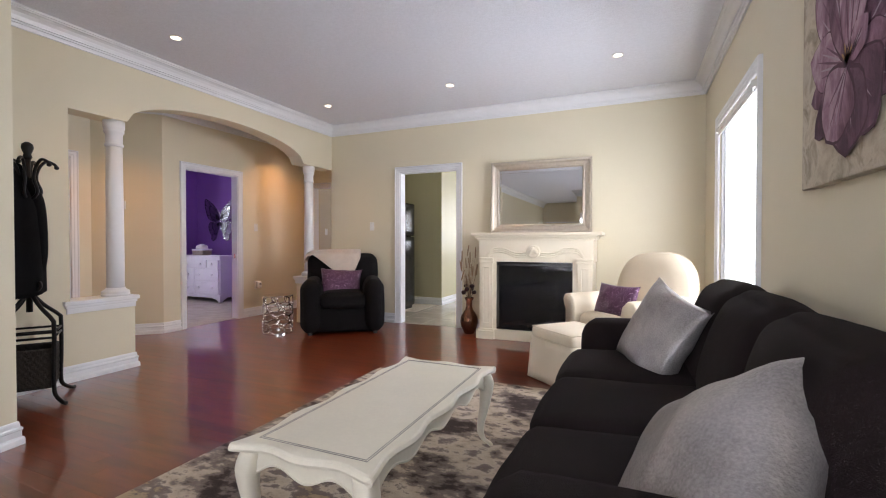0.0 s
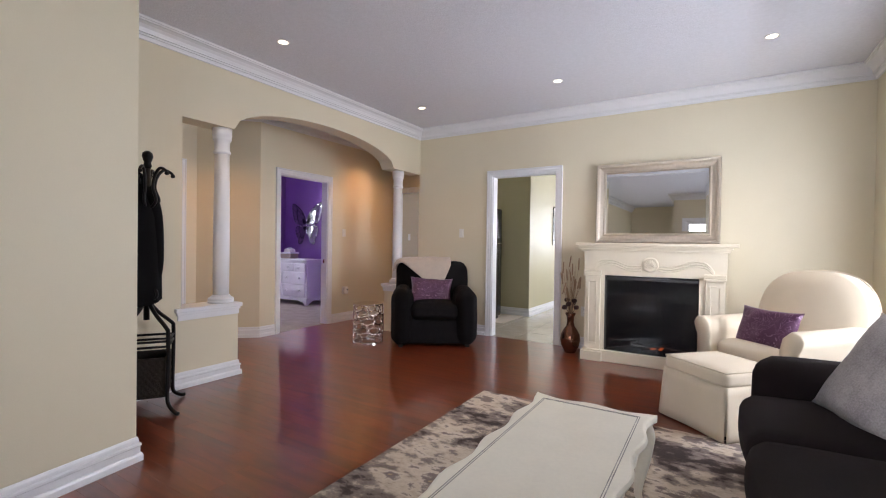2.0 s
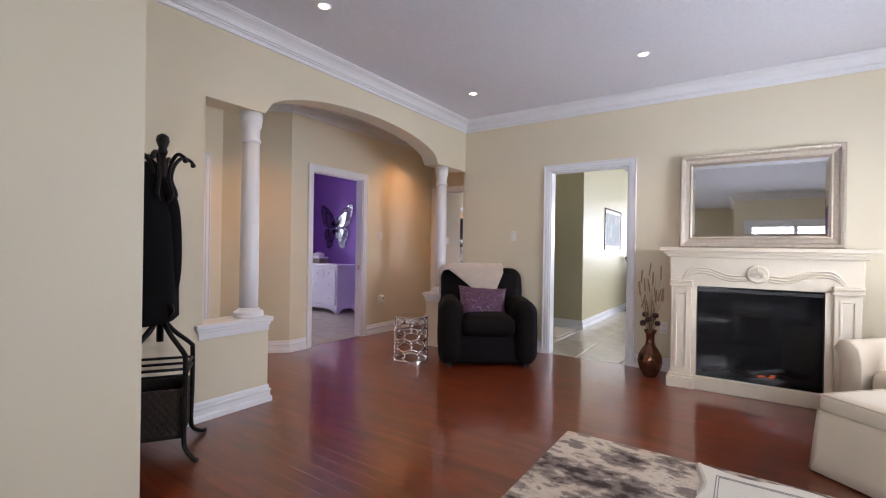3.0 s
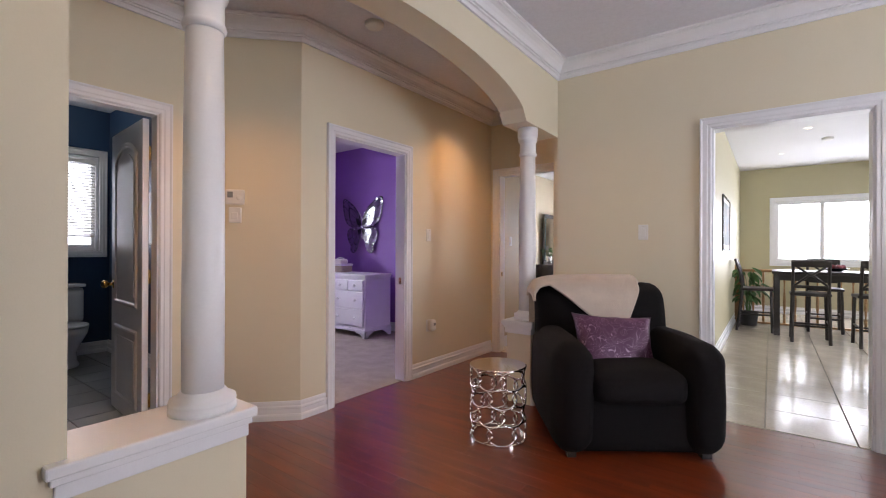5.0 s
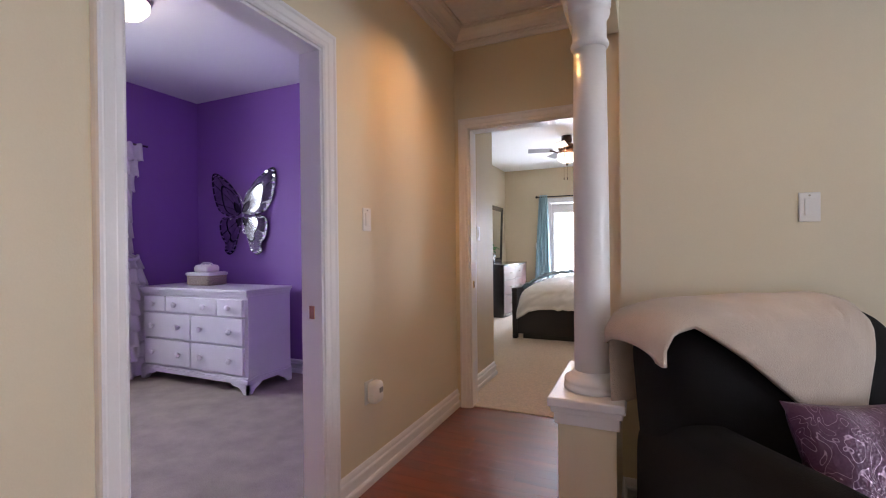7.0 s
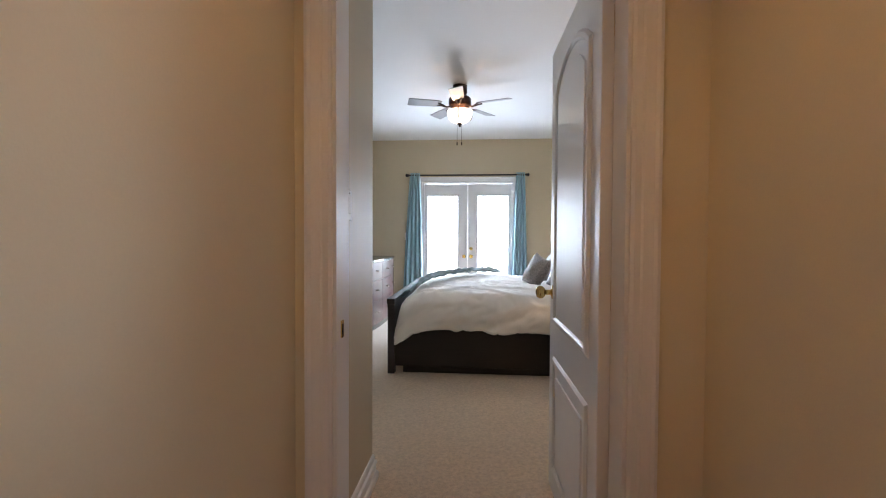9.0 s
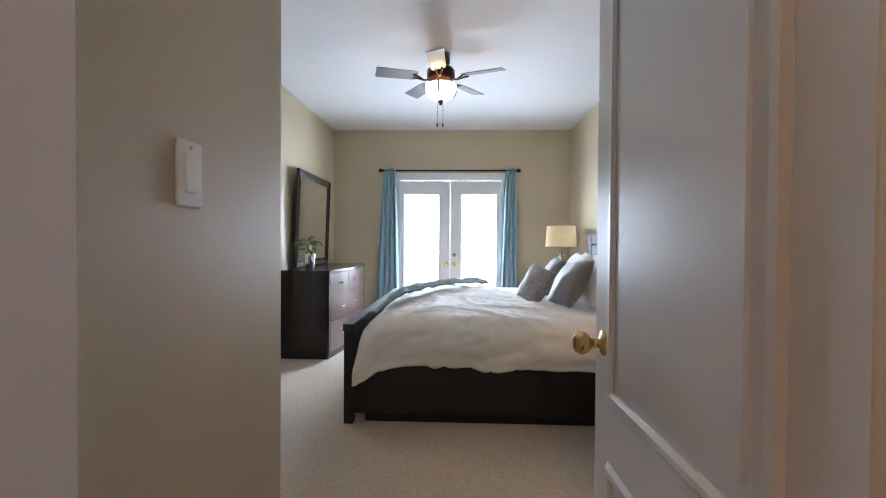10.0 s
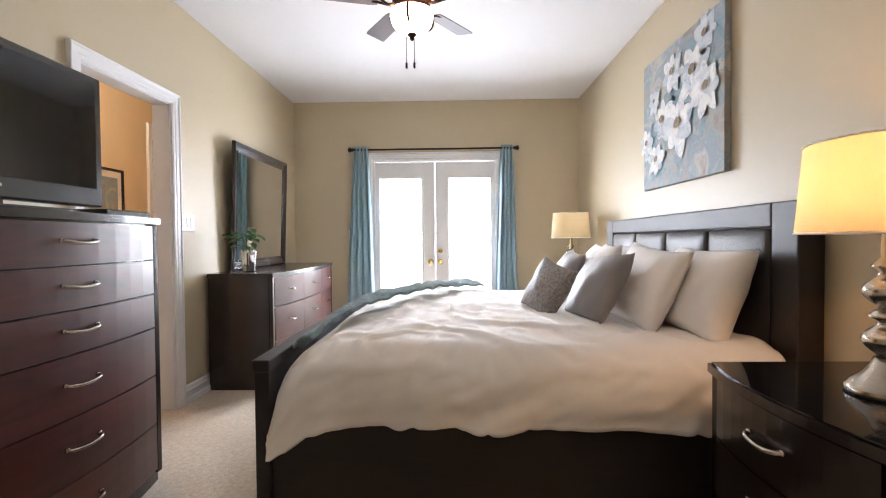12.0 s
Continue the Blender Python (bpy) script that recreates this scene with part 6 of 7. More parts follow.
def bed():
    root = thing("bed", "espresso wood bed with a padded black leather headboard", "bed")
    y0, y1, xf, xh = 8.26, 10.42, -5.0, -2.80
    hb = part("headboard_rail", bx(-2.885, y0 + 0.15, 1.165, xh + 0.02, y1 - 0.15, 1.27, 0.008), BEDWOOD, root)
    for ya in (y0, y1 - 0.15):
        part("headboard_post", bx(-2.885, ya, 0.0, xh + 0.02, ya + 0.15, 1.27, 0.008), BEDWOOD, root)
    part("backing", bx(-2.845, y0 + 0.15, 0.30, xh + 0.018, y1 - 0.15, 1.165), BEDWOOD, hb)
    n = 4
    w = (y1 - y0 - 0.31) / n
    for i in range(n):
        part("leather_panel", puff(B(), 0.05, w - 0.004, 0.66, 0.02, 5, (0.018, 0, 0), pose(-2.865, y0 + 0.155 + w * (i + 0.5), 0.83), 0.003, i), LEATHER, hb, "padded black leather panel", True)
    fb = part("footboard", bx(xf - 0.02, y0 + 0.06, 0.10, xf + 0.03, y1 - 0.06, 0.60, 0.005), BEDWOOD, root)
    part("top_rail", bx(xf - 0.03, y0 - 0.012, 0.60, xf + 0.04, y1 + 0.012, 0.65, 0.006), BEDWOOD, fb)
    for y in (y0, y1 - 0.07):
        part("foot_post", bx(xf - 0.025, y, 0.006, xf + 0.035, y + 0.07, 0.60, 0.004), BEDWOOD, root)
    for y in (y0 + 0.02, y1 - 0.05):
        part("side_rail", bx(xf + 0.035, y, 0.07, -2.885, y + 0.03, 0.40, 0.004), BEDWOOD, root)
    part("plinth", bx(xf + 0.10, y0 + 0.06, 0.006, -2.95, y1 - 0.06, 0.10), BLACKWOOD, root)
    tagged(part("mattress", puff(B(), 2.02, 2.04, 0.28, 0.06, 5, m=pose(-3.91, 9.34, 0.50)), LINEN, None, "", True), "white mattress under the bedding", "mattress")


bed()


def duvet():
    xa, xb, y0, y1 = -4.955, -2.92, 8.24, 10.44

    def fn(u, v):
        s, t = 2 * v - 1, u
        ext = 1.30
        a = s * ext
        side = max(0.0, abs(a) - 1.0)
        y = (y0 + y1) / 2 + math.copysign(min(abs(a), 1.0) + 0.0, a) * (y1 - y0) / 2
        foot = max(0.0, 0.10 - t) / 0.10
        x = xa + 0.03 * min(1.0, t / 0.10) + (xb - xa - 0.03) * max(0.0, (t - 0.10) / 0.90)
        p = Vector((x, y, 0))
        bulk = 0.045 * math.sin(math.pi * min(1, t * 1.05)) * (1 - min(1, abs(a)) ** 4)
        z = 0.672 + bulk * 0.6 + 0.010 * math.exp(-((x + 4.55) / 0.35) ** 2)
        edge = min(1.0, (1 - min(1, abs(a))) / 0.16)
        z -= 0.07 * (1 - edge) ** 2
        fe = min(1.0, (x - xa) / 0.28)
        z -= 0.11 * (1 - fe) ** 2
        nz = noise.noise(Vector((x * 2.3, y * 2.3, 1.0))) * 0.018 + noise.noise(Vector((x * 5.5 + 3, y * 3.6, 4.0))) * 0.010 + noise.noise(Vector((x * 15, y * 9, 6.0))) * 0.005
        ridge = abs(noise.noise(Vector((x * 3.1 + y * 1.2, y * 1.7 - x, 9.0))))
        nz += 0.020 * (1 - min(1, ridge * 5.0)) * (0.4 + 0.6 * max(0, 1 - abs(x + 4.3)))
        r2 = abs(noise.noise(Vector((x * 5.3 + y * 2.4, y * 3.9 - x * 2.2, 3.0))))
        nz += 0.010 * (1 - min(1, r2 * 7.0))
        z += nz
        if side > 0:
            d = side / 0.30
            z -= 0.225 * d
            out = 0.045 * math.sin(min(1, d * 1.3) * math.pi * 0.62) + 0.034 * noise.noise(Vector((x * 5.2 + d, d * 1.4, s * 3))) * (0.3 + d) + 0.018 * noise.noise(Vector((x * 13 + d * 3, d * 3, s * 5)))
            y += math.copysign(out, a)
            z = max(z, 0.375 + 0.012 * noise.noise(Vector((x * 3.0, 1.1, s))) + 0.10 * (1 - d) - 0.10)
            z += 0.010 * noise.noise(Vector((x * 2.1, 7.7, s))) * d
        if foot > 0:
            z -= 0.10 * foot * (1 - min(1.0, side / 0.2))
        return (x, y, z)
    ob = part("duvet", sheet(B(), fn, 110, 120, 0.018), LINEN, None, "", True)
    tagged(ob, "white rumpled duvet spread over the bed", "duvet")


duvet()


def knit():
    def fn(u, v):
        c = Vector((-4.93 + 0.86 * u ** 1.3, 8.50 + 1.85 * u))
        w = 0.13 + 0.05 * math.sin(u * 5) ** 2
        x = c.x + (v - 0.5) * w
        y = c.y - (v - 0.5) * w * 0.5
        z = 0.735 + 0.045 * math.sin(math.pi * min(1, max(0, (x + 4.955) / 0.9))) + 0.018 * math.sin(math.pi * v)
        z -= 0.11 * (1 - min(1.0, (x + 4.955) / 0.28)) ** 2 + 0.06 * max(0, 8.6 - y)
        z += 0.010 * math.sin(u * 70) * math.sin(v * 12) + noise.noise(Vector((x * 5, y * 5, 2.0))) * 0.016
        return (x + 0.02 * math.sin(u * 14), y, z)
    ob = part("knit_throw", sheet(B(), fn, 110, 22, 0.016), BLANKET, None, "", True)
    tagged(ob, "grey blue knitted throw across the foot of the bed", "blanket")


knit()
BP = "pillows on the bed"
throw_pillow("white flanged bed pillow against the headboard", pose(-3.02, 8.72, 0.86, -20, 0, -90), 0.66, 0.46, 0.20, LINEN, 1.1, group=BP, name="bed_pillow")
throw_pillow("white bed pillow against the headboard", pose(-3.20, 8.93, 0.87, -24, 4, -86), 0.60, 0.46, 0.18, LINEN, 2.2, group=BP, name="bed_pillow")
throw_pillow("grey satin throw pillow on the bed", pose(-3.42, 9.02, 0.85, -30, -5, -80), 0.46, 0.42, 0.17, GREYCLOTH, 3.3, group=BP)
throw_pillow("small grey patterned throw pillow on the bed", pose(-3.66, 9.18, 0.83, -26, 12, -72), 0.36, 0.34, 0.14, GREYPATTERN, 4.4, group=BP)
throw_pillow("grey satin throw pillow on the bed", pose(-3.42, 9.75, 0.85, -30, 3, -95), 0.46, 0.42, 0.17, GREYCLOTH, 5.5, group=BP)
throw_pillow("white bed pillow against the headboard", pose(-3.20, 9.75, 0.87, -24, 0, -92), 0.60, 0.46, 0.18, LINEN, 6.6, group=BP, name="bed_pillow")
throw_pillow("white flanged bed pillow against the headboard", pose(-3.02, 9.95, 0.86, -20, 0, -90), 0.66, 0.46, 0.20, LINEN, 7.7, group=BP, name="bed_pillow")


def television():
    root = thing("television", "black flat screen television on the tall chest", "television", pose(-5.76, 7.925, 1.236, 0, 0, 90))
    part("bezel", bx(-0.465, -0.03, 0.04, 0.465, 0.03, 0.585, 0.008), BLACKPLASTIC, root)
    part("screen", bx(-0.43, -0.033, 0.115, 0.43, -0.029, 0.555, 0.001), BLACKGLASS, root, "dark glossy screen")
    part("neck", bx(-0.06, -0.01, 0.015, 0.06, 0.03, 0.07, 0.004), BLACKPLASTIC, root)
    part("stand", puff(B(), 0.48, 0.24, 0.018, 0.008, 4, m=pose(0, 0, 0.009)), BLACKPLASTIC, root, "", True)
    part("brand_bar", bx(-0.035, -0.0315, 0.082, 0.035, -0.030, 0.092), NICKEL, root)


television()
tagged(part("cable_box", bx(-5.80, 8.27, 1.236, -5.62, 8.53, 1.262, 0.004), BLACKPLASTIC), "flat black set-top box on the chest", "cable box")


def vase_plant():
    root = thing("potted_plant", "small green plant in a silver cup on the dresser", "plant", pose(-5.83, 9.95, 0.886))
    part("cup", lathe(B(), [(0.042, 0), (0.046, 0.01), (0.055, 0.13), (0.062, 0.175), (0.058, 0.175), (0.05, 0.13)], seg=32), CHROME, root, "", True)
    rnd = random.Random(3)
    for i in range(14):
        a, L = rnd.uniform(0, 6.28), rnd.uniform(0.06, 0.13)
        tip = Vector((L * math.cos(a) * 0.8, L * math.sin(a) * 0.8, 0.20 + rnd.uniform(0.0, 0.13)))
        bm = tube(B(), [(0, 0, 0.15), (tip.x * 0.5, tip.y * 0.5, tip.z), tip], 0.002, 5)
        d = Vector((math.cos(a), math.sin(a), rnd.uniform(-0.5, 0.2))).normalized()
        sd = d.cross(Vector((0, 0, 1))).normalized()
        up = sd.cross(d)

        def lf(u, v, tip=tip, d=d, sd=sd, up=up):
            w = 0.026 * math.sin(math.pi * u ** 0.8)
            return tip + d * 0.085 * u + sd * w * (2 * v - 1) + up * (0.012 * abs(2 * v - 1) - 0.02 * u * u)
        sheet(bm, lf, 6, 4, 0.001)
        part("leaf", bm, LEAF, root, "", True)
    part("white_bud", puff(B(), 0.035, 0.03, 0.05, 0.014, 3, m=pose(0.02, -0.03, 0.225), wrinkle=0.006), LINEN, root, "", True)


vase_plant()


def ceiling_fan():
    root = thing("ceiling_fan", "bronze ceiling fan with grey blades and a lit bowl", "ceiling fan", pose(-4.46, 9.19, -0.03))
    part("canopy", lathe(B(), [(0.075, 2.774), (0.075, 2.70), (0.06, 2.672), (0.05, 2.66)], seg=32), FANBRONZE, root, "", True)
    part("motor", lathe(B(), [(0.05, 2.665), (0.10, 2.655), (0.118, 2.635), (0.118, 2.585), (0.105, 2.56), (0.085, 2.545), (0.085, 2.525), (0.06, 2.515)], seg=40), FANBRONZE, root, "", True)
    bm = B()
    n = 36
    prof = [(0.128, 2.515), (0.13, 2.49), (0.12, 2.45), (0.095, 2.415), (0.06, 2.395), (0.018, 2.385)]
    rings = [[bm.verts.new((r * math.cos(2 * math.pi * i / n), r * math.sin(2 * math.pi * i / n), z)) for i in range(n)] for r, z in prof]
    for a, b in zip(rings, rings[1:]):
        for i in range(n):
            bm.faces.new((a[i], a[(i + 1) % n], b[(i + 1) % n], b[i]))
    part("glass_bowl", bm, BOWL, root, "frosted glass bowl, lit", True)
    part("bowl_finial", lathe(B(), [(0.026, 2.392), (0.028, 2.382), (0.014, 2.372), (0.014, 2.358), (0.006, 2.35)], seg=20), FANBRONZE, root, "", True)
    for k in range(3):
        a = math.radians(-95 + 120 * k)
        pts = curve([(0.10 * math.cos(a), 0.10 * math.sin(a), 2.54), (0.135 * math.cos(a), 0.135 * math.sin(a), 2.50), (0.122 * math.cos(a), 0.122 * math.sin(a), 2.44), (0.02 * math.cos(a), 0.02 * math.sin(a), 2.388)], 6)
        part("bowl_strap", tube(B(), pts, 0.006, 6), FANBRONZE, root, "", True)
    for k in range(5):
        a = -90 + 72 * k - 2
        m = pose(0, 0, 2.578, 0, 0, a)
        bm = extrude_outline(B(), [(0.20, -0.052), (0.24, -0.060), (0.525, -0.068), (0.54, -0.062), (0.54, 0.062), (0.525, 0.068), (0.24, 0.060), (0.20, 0.052)], 0.006, "z", -0.003)
        bm.transform(m @ pose(0, 0, 0, 12, 0, 0))
        bl = part("blade", bm, FANBLADE, root)
        bm = tube(B(), curve([(0.10, 0, -0.015), (0.14, 0.0, -0.03), (0.19, 0.02, -0.014), (0.235, 0.03, -0.006)], 5), 0.008, 6)
        tube(bm, curve([(0.10, 0, -0.015), (0.14, 0.0, -0.03), (0.19, -0.02, -0.014), (0.235, -0.03, -0.006)], 5), 0.008, 6)
        bm.transform(m)
        part("blade_bracket", bm, FANBRONZE, bl, "", True)
    for x in (-0.02, 0.025):
        bm = tube(B(), [(x, -0.09, 2.53), (x, -0.135, 2.50), (x, -0.135, 2.165)], 0.0016, 5)
        puff(bm, 0.012, 0.012, 0.035, 0.005, 2, m=pose(x, -0.135, 2.15))
        part("pull_chain", bm, FANBRONZE, root, "", True)


BOWL = glow("lit_glass_bowl", (1.0, 0.88, 0.70), 5.0)
ceiling_fan()


def curtain_panel(x0t, x1t, x0b, x1b, folds, label):
    def fn(u, v):
        z = 2.20 - 2.17 * v
        a, b = x0t + (x0b - x0t) * v ** 0.8, x1t + (x1b - x1t) * v ** 0.8
        x = a + (b - a) * u
        y = 11.60 + 0.030 * math.sin(u * math.pi * 2 * folds + 0.6 * math.sin(v * 3)) + 0.006 * math.sin(u * 40 + v * 9)
        return (x, y, z)
    root = thing("curtain", label, "curtain", group="bedroom curtains")
    part("cloth", sheet(B(), fn, 64, 24, 0.003), CURTAIN, root, "", True)
    for i in range(folds):
        x = x0t + (x1t - x0t) * (i + 0.5) / folds
        part("grommet", tube(B(), [(x, 11.60 + 0.026 * math.cos(2 * math.pi * k / 12), 2.165 + 0.026 * math.sin(2 * math.pi * k / 12)) for k in range(13)], 0.004, 6), NICKEL, root, "", True)


curtain_panel(-5.355, -5.20, -5.48, -5.13, 4, "blue teal grommet curtain hanging open beside the doors")
curtain_panel(-3.675, -3.545, -3.76, -3.48, 4, "blue teal grommet curtain hanging open beside the doors")


def rod():
    root = thing("curtain_rod", "black curtain rod with carved finials", "curtain rod")
    part("bar", tube(B(), [(-5.37, 11.60, 2.165), (-3.53, 11.60, 2.165)], 0.011, 10), IRON, root, "", True)
    for x, s in ((-5.37, -1), (-3.53, 1)):
        part("finial", lathe(B(), [(0.012, 0), (0.024, 0.008), (0.014, 0.018), (0.030, 0.036), (0.024, 0.052), (0.006, 0.062)], seg=16, m=pose(x, 11.60, 2.165, 0, 90 * s, 0)), IRON, root, "", True)
        part("bracket", tube(B(), [(x - s * 0.03, 11.60, 2.158), (x - s * 0.03, 11.70, 2.14)], 0.008, 8), IRON, root, "", True)


rod()


def small_picture(m, w, h, label, frame_m, art):
    root = thing("framed_picture", label, "picture", m)
    part("frame", sweep(B(), [(0, 0, 0), (w / 2, 0, 0), (w / 2, 0, h), (-w / 2, 0, h), (-w / 2, 0, 0), (-0.001, 0, 0)], [(0, 0), (0, 0.018), (-0.02, 0.018), (-0.025, 0.006), (-0.025, 0)], (0, -1, 0)), frame_m, root)
    part("mat_board", bx(-w / 2 + 0.02, -0.008, 0.02, w / 2 - 0.02, -0.004, h - 0.02), LINEN, root)
    part("print", bx(-w / 2 + 0.07, -0.010, 0.08, w / 2 - 0.07, -0.0085, h - 0.08), art, root)


small_picture(pose(-7.3, 10.34, 1.33, 0, 0, 90), 0.46, 0.46, "small black framed print on a peach wall", BLACKPLASTIC, CANVAS2)
small_picture(pose(-2.63, 8.42, 1.18, 0, 0, 90), 1.15, 0.72, "dark framed print on the kitchen wall", BLACKPLASTIC, CANVAS2)


# ---- nursery ----
def nursery_dresser():
    root = thing("dresser", "white painted dresser with seven drawers and bracket feet", "dresser", pose(-7.075, 5.56, 0.004))
    w, d, h = 1.35, 0.50, 0.845
    part("body", bx(-w / 2 + 0.02, -d / 2 + 0.032, 0.10, w / 2 - 0.02, d / 2, h - 0.06), WHITEWOOD, root)
    part("top", box(box(box(B(), -w / 2 - 0.012, -d / 2 - 0.012, h - 0.024, w / 2 + 0.012, d / 2, h, 0.006), -w / 2 + 0.002, -d / 2 + 0.002, h - 0.042, w / 2 - 0.002, d / 2, h - 0.022, 0.005), -w / 2 + 0.012, -d / 2 + 0.012, h - 0.064, w / 2 - 0.012, d / 2, h - 0.040, 0.004), WHITEWOOD, root)
    part("base_moulding", box(box(B(), -w / 2 + 0.004, -d / 2 + 0.004, 0.08, w / 2 - 0.004, d / 2, 0.115, 0.006), -w / 2 + 0.010, -d / 2 + 0.010, 0.115, w / 2 - 0.010, d / 2, 0.132, 0.005), WHITEWOOD, root)
    for sx in (-1, 1):
        out = [(sx * (w / 2 - 0.005), 0), (sx * (w / 2 - 0.055), 0), (sx * (w / 2 - 0.075), 0.03), (sx * (w / 2 - 0.11), 0.055), (sx * (w / 2 - 0.17), 0.062), (sx * (w / 2 - 0.20), 0.082), (sx * (w / 2 - 0.005), 0.082)]
        part("bracket_foot", extrude_outline(B(), out, 0.022, "y", -d / 2 + 0.006), WHITEWOOD, root)
        sd = [(-d / 2 + 0.006, 0), (-d / 2 + 0.055, 0), (-d / 2 + 0.08, 0.035), (-d / 2 + 0.13, 0.06), (-d / 2 + 0.16, 0.082), (-d / 2 + 0.006, 0.082)]
        part("bracket_foot", extrude_outline(B(), sd, 0.022, "x", sx * (w / 2 - 0.027)), WHITEWOOD, root)
        sb = [(d / 2 - 0.002, 0), (d / 2 - 0.05, 0), (d / 2 - 0.08, 0.035), (d / 2 - 0.13, 0.06), (d / 2 - 0.16, 0.082), (d / 2 - 0.002, 0.082)]
        part("bracket_foot", extrude_outline(B(), sb, 0.022, "x", sx * (w / 2 - 0.027)), WHITEWOOD, root)
    iw = w - 0.10
    rows = [(0.625, 0.765, (0.24, 0.52, 0.24), (1, 2, 1)), (0.39, 0.61, (0.5, 0.5), (2, 2)), (0.15, 0.375, (0.5, 0.5), (2, 2))]
    for z0, z1, parts_, knobs in rows:
        x = -iw / 2
        for f, k in zip(parts_, knobs):
            x1 = x + iw * f
            dr = part("drawer", bx(x + 0.007, -d / 2 + 0.004, z0, x1 - 0.007, -d / 2 + 0.034, z1, 0.006, 2), WHITEWOOD, root)
            for q in range(k):
                kx = x + (x1 - x) * ((q + 0.5) / k if k == 1 else 0.22 + 0.56 * q)
                part("knob", lathe(B(), [(0.011, 0), (0.011, 0.014), (0.024, 0.022), (0.024, 0.032), (0.010, 0.040)], seg=16, m=pose(kx, -d / 2 + 0.004, (z0 + z1) / 2, 90, 0, 0)), WHITEWOOD, dr, "", True)
            x = x1


nursery_dresser()


def basket():
    root = thing("storage_basket", "small woven basket with white cloth liner and items", "basket", pose(-7.25, 5.62, 0.85))
    part("woven_box", puff(B(), 0.30, 0.20, 0.10, 0.015, 4, m=pose(0, 0, 0.05), wrinkle=0.003), mat("seagrass", (0.40, 0.33, 0.26), 0.8, var=0.4, scale=60, bump=0.6, bscale=120), root, "", True)
    part("cloth_liner", puff(B(), 0.315, 0.215, 0.035, 0.012, 4, m=pose(0, 0, 0.105), wrinkle=0.004), RUFFLE, root, "", True)
    part("folded_cloth", puff(B(), 0.20, 0.14, 0.07, 0.03, 4, m=pose(0.0, 0, 0.155), wrinkle=0.012, seed=2), LINEN, root, "", True)
    part("handle", tube(B(), curve([(-0.09, 0, 0.15), (-0.06, 0, 0.20), (0.06, 0, 0.20), (0.09, 0, 0.15)], 6), 0.008, 8), RUFFLE, root, "", True)


basket()


def butterfly():
    """Four wings of dark mirror, each set with small bevelled mirror cells between its veins."""
    root = thing("butterfly_mirror", "butterfly shaped mirror hung on the purple wall", "mirror", pose(-7.17, 5.994, 1.54, 0, 0, 0))
    upper = [(0.02, 0.02), (0.07, 0.17), (0.16, 0.29), (0.28, 0.38), (0.38, 0.43), (0.43, 0.41), (0.43, 0.30), (0.40, 0.17), (0.35, 0.06), (0.26, 0.0), (0.12, -0.03)]
    lower = [(0.02, -0.04), (0.14, -0.05), (0.27, -0.03), (0.33, -0.10), (0.31, -0.22), (0.25, -0.30), (0.26, -0.37), (0.20, -0.41), (0.13, -0.37), (0.09, -0.27), (0.05, -0.16)]
    rnd = random.Random(14)
    for s in (-1, 1):
        swing = pose(0, -0.040, 0, 0, 0, 4.8) if s > 0 else pose(0, -0.004, 0, 0, 0, 1)
        for nm, o in (("upper_wing", upper), ("lower_wing", lower)):
            line = [tuple(p)[:2] for p in curve([(x * s, z, 0) for x, z in o] + [(o[0][0] * s, o[0][1], 0)], 5)][:-1]
            bm = extrude_outline(B(), line, -0.006, "y", -0.004)
            bm.transform(swing)
            wing = part(nm, bm, WINGBACK, root)
            edge = part("etched_rim", tube(B(), [(x, -0.010, z) for x, z in line + [line[0]]], 0.0045, 5), WINGBACK, wing)
            edge.matrix_basis = swing
            rx, rz = line[0]
            n = len(line)
            cuts = [4 + round((n - 6) * k / 6) for k in range(7)]
            for a, b in zip(cuts, cuts[1:]):
                arc = line[a:b + 1]
                for f0, f1, outer in ((0.24, 0.64, 0), (0.67, 0.93, 1)):
                    ring = [(rx + (x - rx) * f1, rz + (z - rz) * f1) for x, z in arc] + [(rx + (x - rx) * f0, rz + (z - rz) * f0) for x, z in reversed(arc)]
                    cx, cz = sum(p[0] for p in ring) / len(ring), sum(p[1] for p in ring) / len(ring)
                    ring = [((x - cx) * 0.93, (z - cz) * 0.93) for x, z in ring]
                    turn = rnd.uniform(-1.0, 1.0) + (9 if outer and s > 0 else 0)
                    bm = extrude_outline(B(), ring, -0.003, "y", -0.003)
                    bm.transform(swing @ pose(cx, -0.012, cz, rnd.uniform(-1, 1), 0, turn))
                    part("mirror_cell", bm, WINGMIRROR, wing)
            for k in range(3, n - 2, 3):
                x, z = rx + (line[k][0] - rx) * 0.95, rz + (line[k][1] - rz) * 0.95
                bm = bx(-0.017, -0.004, -0.006, 0.017, 0, 0.006, m=pose(x, -0.014, z, rnd.uniform(-14, 14), rnd.uniform(-20, 20), rnd.uniform(-16, 16)))
                bm.transform(swing)
                part("mirror_chip", bm, MIRROR, wing)
    part("body", puff(B(), 0.035, 0.02, 0.30, 0.012, 4, m=pose(0, -0.020, -0.05)), MIRROR, root, "", True)
    for s in (-1, 1):
        part("antenna", tube(B(), curve([(0, -0.02, 0.09), (s * 0.03, -0.022, 0.17), (s * 0.07, -0.022, 0.22)], 6), 0.005, 6), MIRROR, root, "", True)


butterfly()


